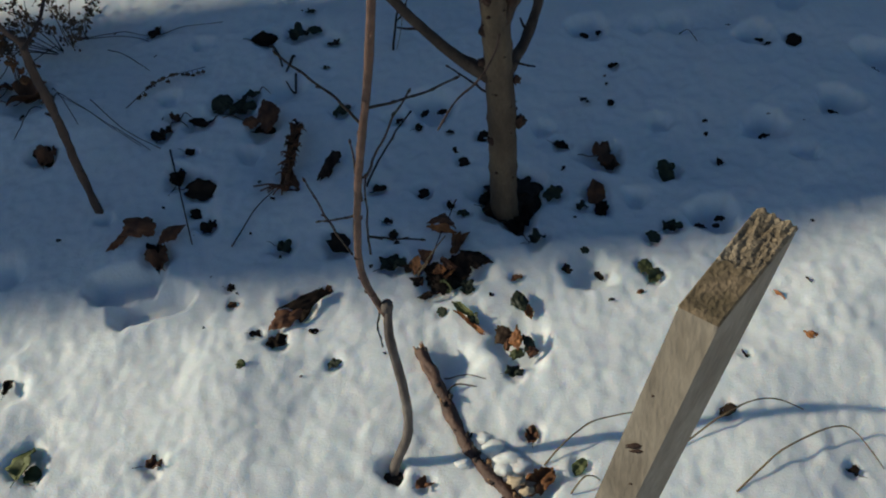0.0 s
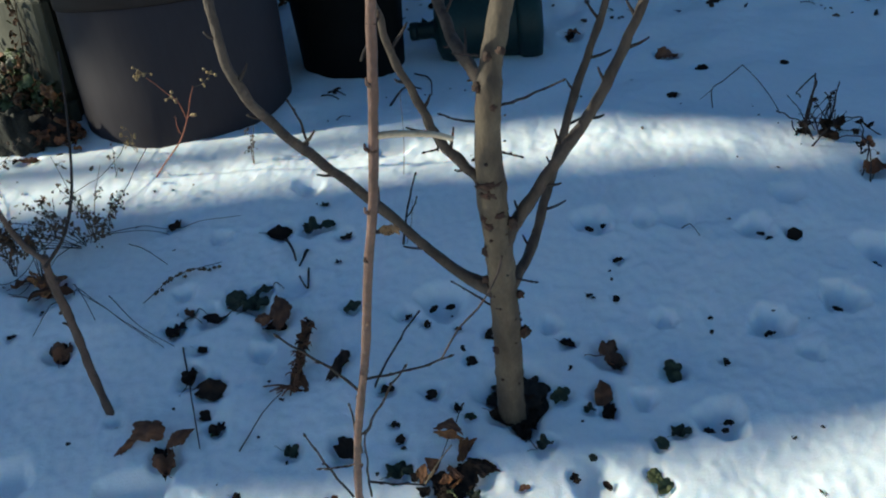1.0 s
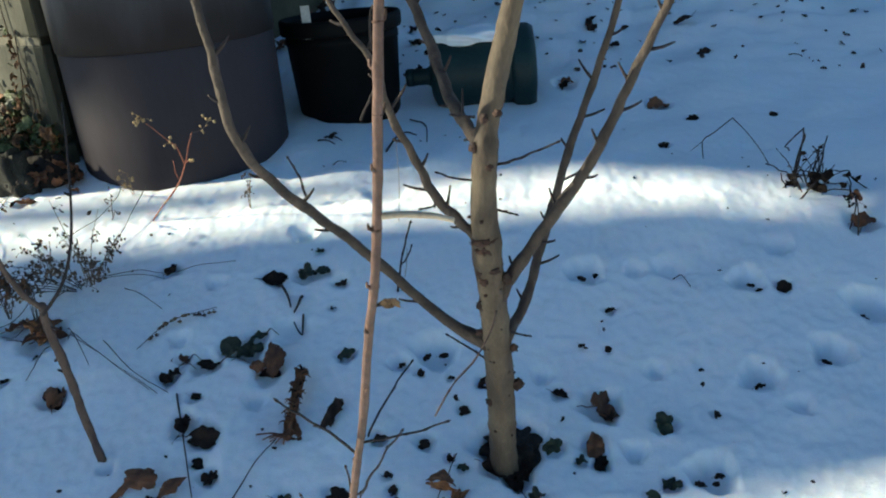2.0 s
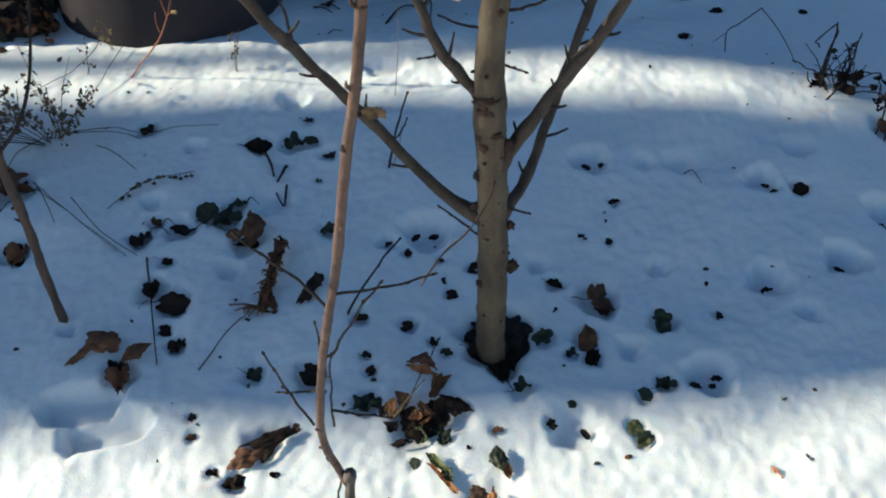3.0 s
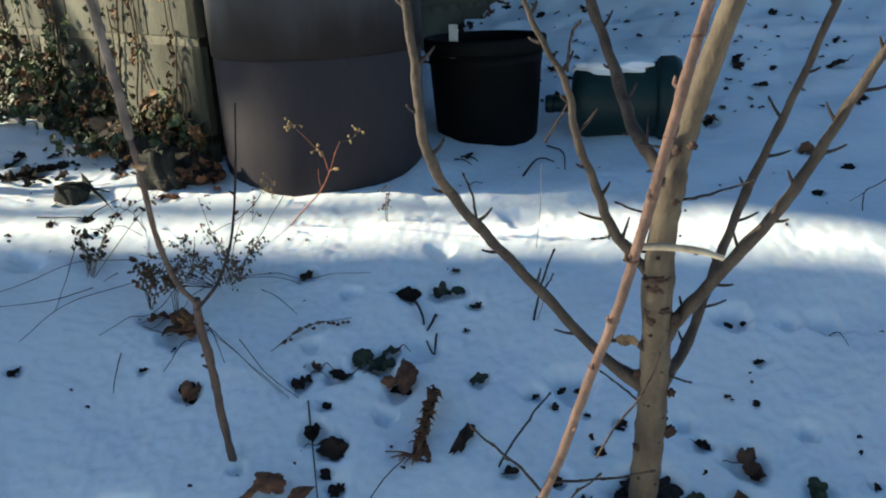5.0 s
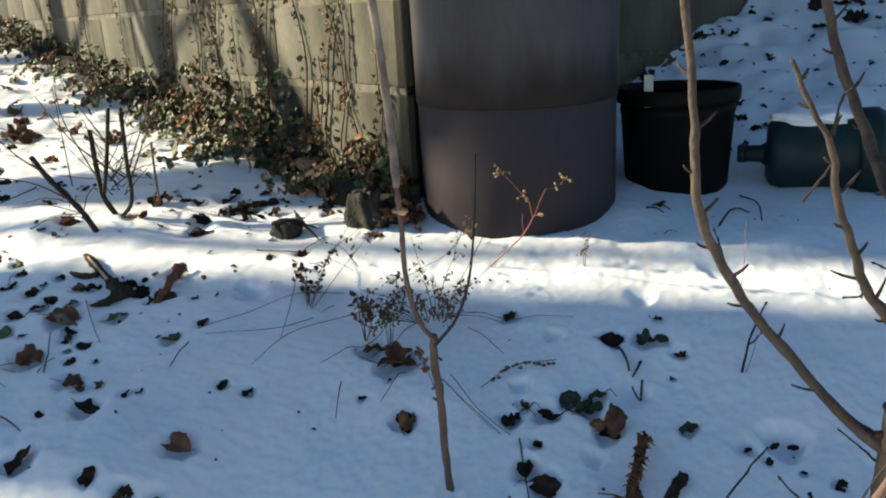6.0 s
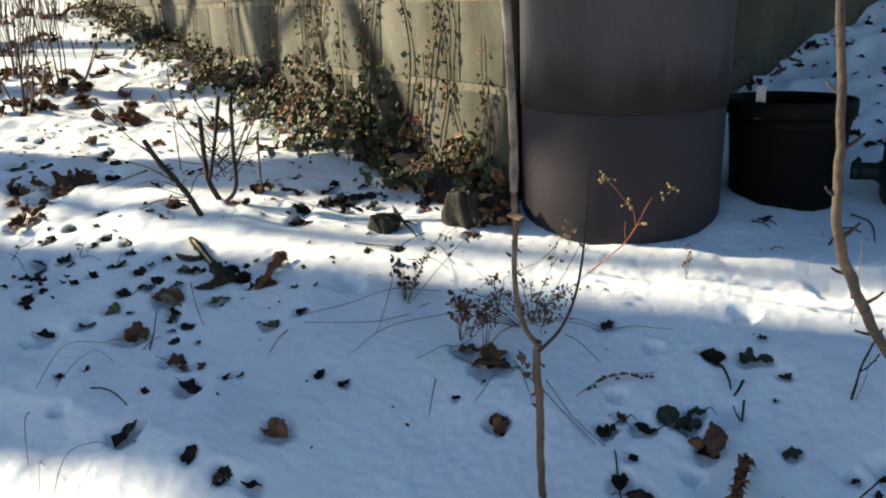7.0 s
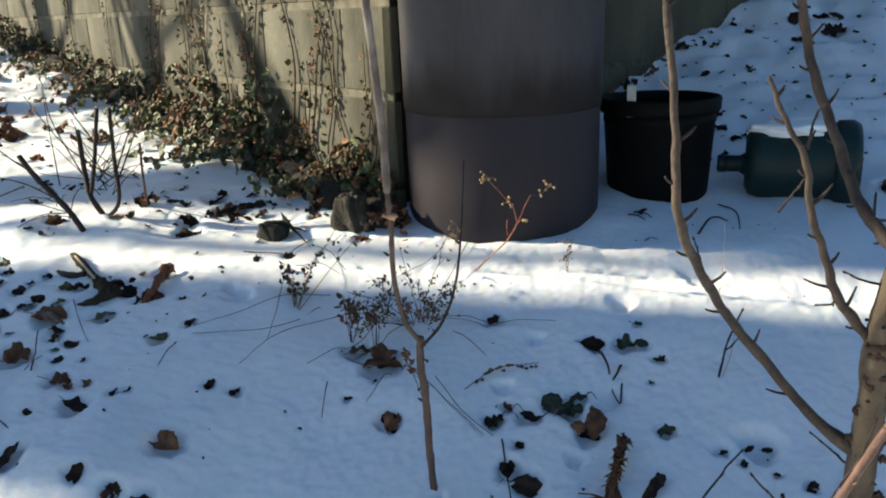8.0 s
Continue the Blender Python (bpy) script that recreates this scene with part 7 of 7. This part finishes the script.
def ivy_bank():
    rnd = random.Random(21)
    t = thing("ivy_patch", CORNER + LEFT_WAY * 0.8 + OUT * 0.15 + Vector((0, 0, 0.3)), "low bank of green and brown ivy along the wall", "ivy")
    inv = Matrix.Translation(-t.location)
    mass = (bmesh.new(), bmesh.new())
    for k in range(2200):
        far = k >= 300
        s = rnd.uniform(0.02, 1.7) if not far else rnd.uniform(0.0, 1.0) ** 1.3 * 6.0
        wide = (0.19 + 0.16 * noise.noise((s * 2.6, 3, 1)) + 0.03 * min(s, 1.5)) * min(1, 0.45 + 0.7 * s)
        if rnd.random() < 0.25 + 0.5 * noise.noise((s * 5, 9, 1)):
            wide *= 1.5
        out = rnd.random() ** 1.4 * wide + 0.012
        heap = (0.02 + (0.13 if s < 0.5 else 0.24 if s < 1.6 else 0.13) * max(0, 1 - out / wide) * rnd.random() + 0.01) * (0.9 + 1.1 * noise.noise((s * 3.3, 7, 2)))
        m = inv @ ivy_pose(rnd, s, out, heap)
        dry = rnd.random() < 0.28 + 0.3 * noise.noise((s * 2, 1, 4))
        me = IVY_SHAPES[rnd.randrange(4, 6) if dry else rnd.randrange(0, 4)]
        if far:
            bm = mass[int(dry)]
            start = len(bm.verts)
            bm.from_mesh(me)
            bm.verts.ensure_lookup_table()
            for v in bm.verts[start:]:
                v.co = m @ v.co
        else:
            ob = new("leaf", me)
            ob.parent = t
            ob.matrix_basis = m
    for bm, mat, label in ((mass[0], IVY_MASS, ""), (mass[1], IVY_DRY_MASS, "withered brown ivy leaves")):
        part("leaf_mass", bm, mat, t, label)["kind"] = "stuff"
    bm = bmesh.new()
    for k in range(60):
        s = k * 0.1
        q = CORNER + LEFT_WAY * s + OUT * (0.06 + 0.03 * noise.noise((s * 3, 0, 0)))
        z = float(bank(np.float64(q.x), np.float64(q.y)))
        blob(bm, Vector((q.x, q.y, z)) - t.location, 0.075, (1, 1, 0.8), 2, 0.5, k, 3)
    part("leaf_mould", bm, SOIL, t, "dark leaf mould under the ivy")
    return t


ivy_bank()


# dark leaves laid in place of the shade at the right wall's foot
def wall_foot_shade():
    rnd = random.Random(91)
    t = thing("leaf_drift", RECESS + RIGHT_WAY * 0.5 + Vector((0, 0, 0.35)), "dark leaves standing in for shade at the right wall's foot", "leaf litter")
    right = Vector((RIGHT_WAY.y, -RIGHT_WAY.x, 0))
    for k in range(36):
        q = RECESS + RIGHT_WAY * rnd.uniform(0.0, 1.4) + right * (0.02 + 0.09 * rnd.random())
        z = float(bank(np.float64(q.x), np.float64(q.y))) + 0.01 + rnd.uniform(0, 0.02)
        s = rnd.uniform(0.03, 0.06)
        ob = new("leaf", MAT_LEAVES[k % 4])
        ob.parent = t
        ob.matrix_basis = Matrix.Translation(Vector((q.x, q.y, z)) - t.location) @ pose(0, 0, 0, rnd.uniform(-60, 60), rnd.uniform(-60, 60), rnd.uniform(0, 360)) @ Matrix.Diagonal((s, s, s, 1))


wall_foot_shade()


def ivy_vine(s, top, dense, seed):
    rnd = random.Random(seed)
    q = CORNER + LEFT_WAY * s + OUT * 0.008
    z = float(bank(np.float64(q.x), np.float64(q.y))) + 0.02
    t = thing("ivy_vine", (q.x, q.y, z), "thin ivy vine with small leaves climbing the block wall", "ivy", "vines on the wall")
    pts, x = [], 0.0
    n = max(4, int((top - z) / 0.09))
    for k in range(n):
        x += rnd.uniform(-0.055, 0.055)
        pts.append(Vector((q.x, q.y, z)) + LEFT_WAY * x + OUT * rnd.uniform(0.0, 0.006) + Vector((0, 0, (top - z) * k / (n - 1))))
    stick("stem", pts, rnd.uniform(0.002, 0.0042), 0.0016, VINE, t, 6, 0.4, seed, steps=n * 3)
    line = curve_points(pts, n * 8)
    for k in range(int(n * dense * 1.6)):
        i = min(len(line) - 1, int(rnd.random() ** 1.1 * len(line)))
        size = rnd.uniform(0.009, 0.026)
        ob = new("leaf", IVY_SHAPES[rnd.randrange(2, 6)])
        ob.parent = t
        c = line[i] - t.location + LEFT_WAY * rnd.uniform(-0.02, 0.02) + OUT * rnd.uniform(0.006, 0.02)
        ob.matrix_basis = Matrix.Translation(c) @ OUT.to_track_quat("Z", "Y").to_matrix().to_4x4() @ pose(0, 0, 0, rnd.uniform(-50, 50), rnd.uniform(-50, 50), rnd.uniform(0, 360)) @ Matrix.Diagonal((size, size, size, 1))
    return t


for k, (s, top, dense) in enumerate(((0.13, 0.78, 3), (0.15, 0.66, 5), (0.30, 1.2, 2.5), (0.33, 1.15, 4), (0.45, 1.2, 3.5), (0.50, 0.72, 6), (0.62, 1.25, 3), (0.80, 1.3, 5), (0.92, 0.80, 12), (0.98, 1.3, 5), (1.08, 0.85, 12),
                                     (1.20, 1.4, 9), (1.24, 1.35, 9), (1.45, 1.4, 3), (1.55, 0.95, 4), (1.85, 1.5, 8), (1.90, 1.4, 6), (2.4, 1.5, 4), (3.0, 1.6, 5), (3.7, 1.6, 5))):
    ivy_vine(s, top, dense, 300 + k)


# thin shrubs at the far end of the wall
def thin_shrub(x, y, stems, high, seed):
    rnd = random.Random(seed)
    at = on_ground(x, y, -0.02)
    t = thing("bare_shrub", at, "bare shrub of thin upright brown stems", "shrub", "bare shrubs")
    for k in range(stems):
        a, l = rnd.uniform(0, 6.28), rnd.uniform(0.03, 0.16)
        foot = at + Vector((math.cos(a), math.sin(a), 0)) * l * 0.5
        top = foot + Vector((math.cos(a) * l * 1.5, math.sin(a) * l, high * rnd.uniform(0.6, 1.1)))
        stick("stem", [foot, foot.lerp(top, 0.5) + Vector((rnd.uniform(-0.03, 0.03), 0, 0)), top], 0.004, 0.0018, BARK_RED if k % 2 else BARK_DARK, t, 6, 0.2, k, steps=10)
    for k in range(stems):
        f = at + Vector((rnd.uniform(-0.08, 0.08), rnd.uniform(-0.06, 0.06), high * rnd.uniform(0.25, 0.7)))
        e = f + Vector((rnd.uniform(-0.12, 0.12), rnd.uniform(-0.08, 0.08), rnd.uniform(0.03, 0.15)))
        stick("twig", [f, f.lerp(e, 0.5) + Vector((0, 0, 0.02)), e], 0.0018, 0.0009, BARK_DARK, t, 5, 0.3, k, steps=8)
    leaf_heap(t, 26, 0.13, 0.06, 0.055, seed)
    return t


for k, (p, stems, high) in enumerate((((-3.606, 2.576), 9, 0.55), ((-3.759, 2.932), 8, 0.6), ((-4.161, 2.717), 9, 0.6), ((-5.095, 3.663), 10, 0.7), ((-5.265, 3.986), 8, 0.6), ((-6.383, 4.468), 14, 0.9), ((-6.468, 4.813), 14, 0.9), ((-6.030, 4.727), 12, 0.8), ((-4.466, 3.166), 9, 0.6), ((-5.574, 3.588), 12, 0.8))):
    thin_shrub(*p, stems, high, 40 + k)


# small bits of leaf strewn over the snow
def crumbs():
    rnd = random.Random(77)
    bm = bmesh.new()
    shapes = [leaf_mesh("oval", 260, LEAF_DARK), leaf_mesh("curled", 261, LEAF_DARK), leaf_mesh("round", 262, LEAF_DARK)]
    for k in range(-420, 700):
        if k < 0:
            x, y = rnd.uniform(-4.6, -1.9), rnd.uniform(1.7, 4.6)
            if noise.noise((x * 2.5, y * 2.5, 3)) < -0.05:
                continue
        elif k < 330:
            x, y = rnd.uniform(-3.2, -1.25), rnd.uniform(1.35, 3.0)
            if noise.noise((x * 2.5, y * 2.5, 8)) < -0.12:
                continue
        elif k < 430 or k >= 520:
            x, y = rnd.uniform(-0.6, 1.2), rnd.uniform(2.75, 4.3)
        else:
            x, y = rnd.uniform(-1.4, 0.9), rnd.uniform(1.0, 2.4)
        q = Vector((x, y, 0)) - CORNER
        if q.dot(OUT) < 0.15 and x < -1.0:
            continue
        s = rnd.uniform(0.008, 0.026) if k < 430 or k >= 520 else rnd.uniform(0.004, 0.011)
        m = Matrix.Translation(on_ground(x, y, s * 0.15)) @ slope_turn(x, y) @ pose(0, 0, 0, rnd.uniform(-35, 35), rnd.uniform(-35, 35), rnd.uniform(0, 360)) @ Matrix.Diagonal((s, s, s, 1))
        start = len(bm.verts)
        bm.from_mesh(shapes[k % 3])
        bm.verts.ensure_lookup_table()
        for v in bm.verts[start:]:
            v.co = m @ v.co
    ob = link("leaf_fragments", bm, CRUMB)
    tagged(ob, "many small dark leaf fragments scattered over the snow", "leaf litter", kind="stuff")


crumbs()
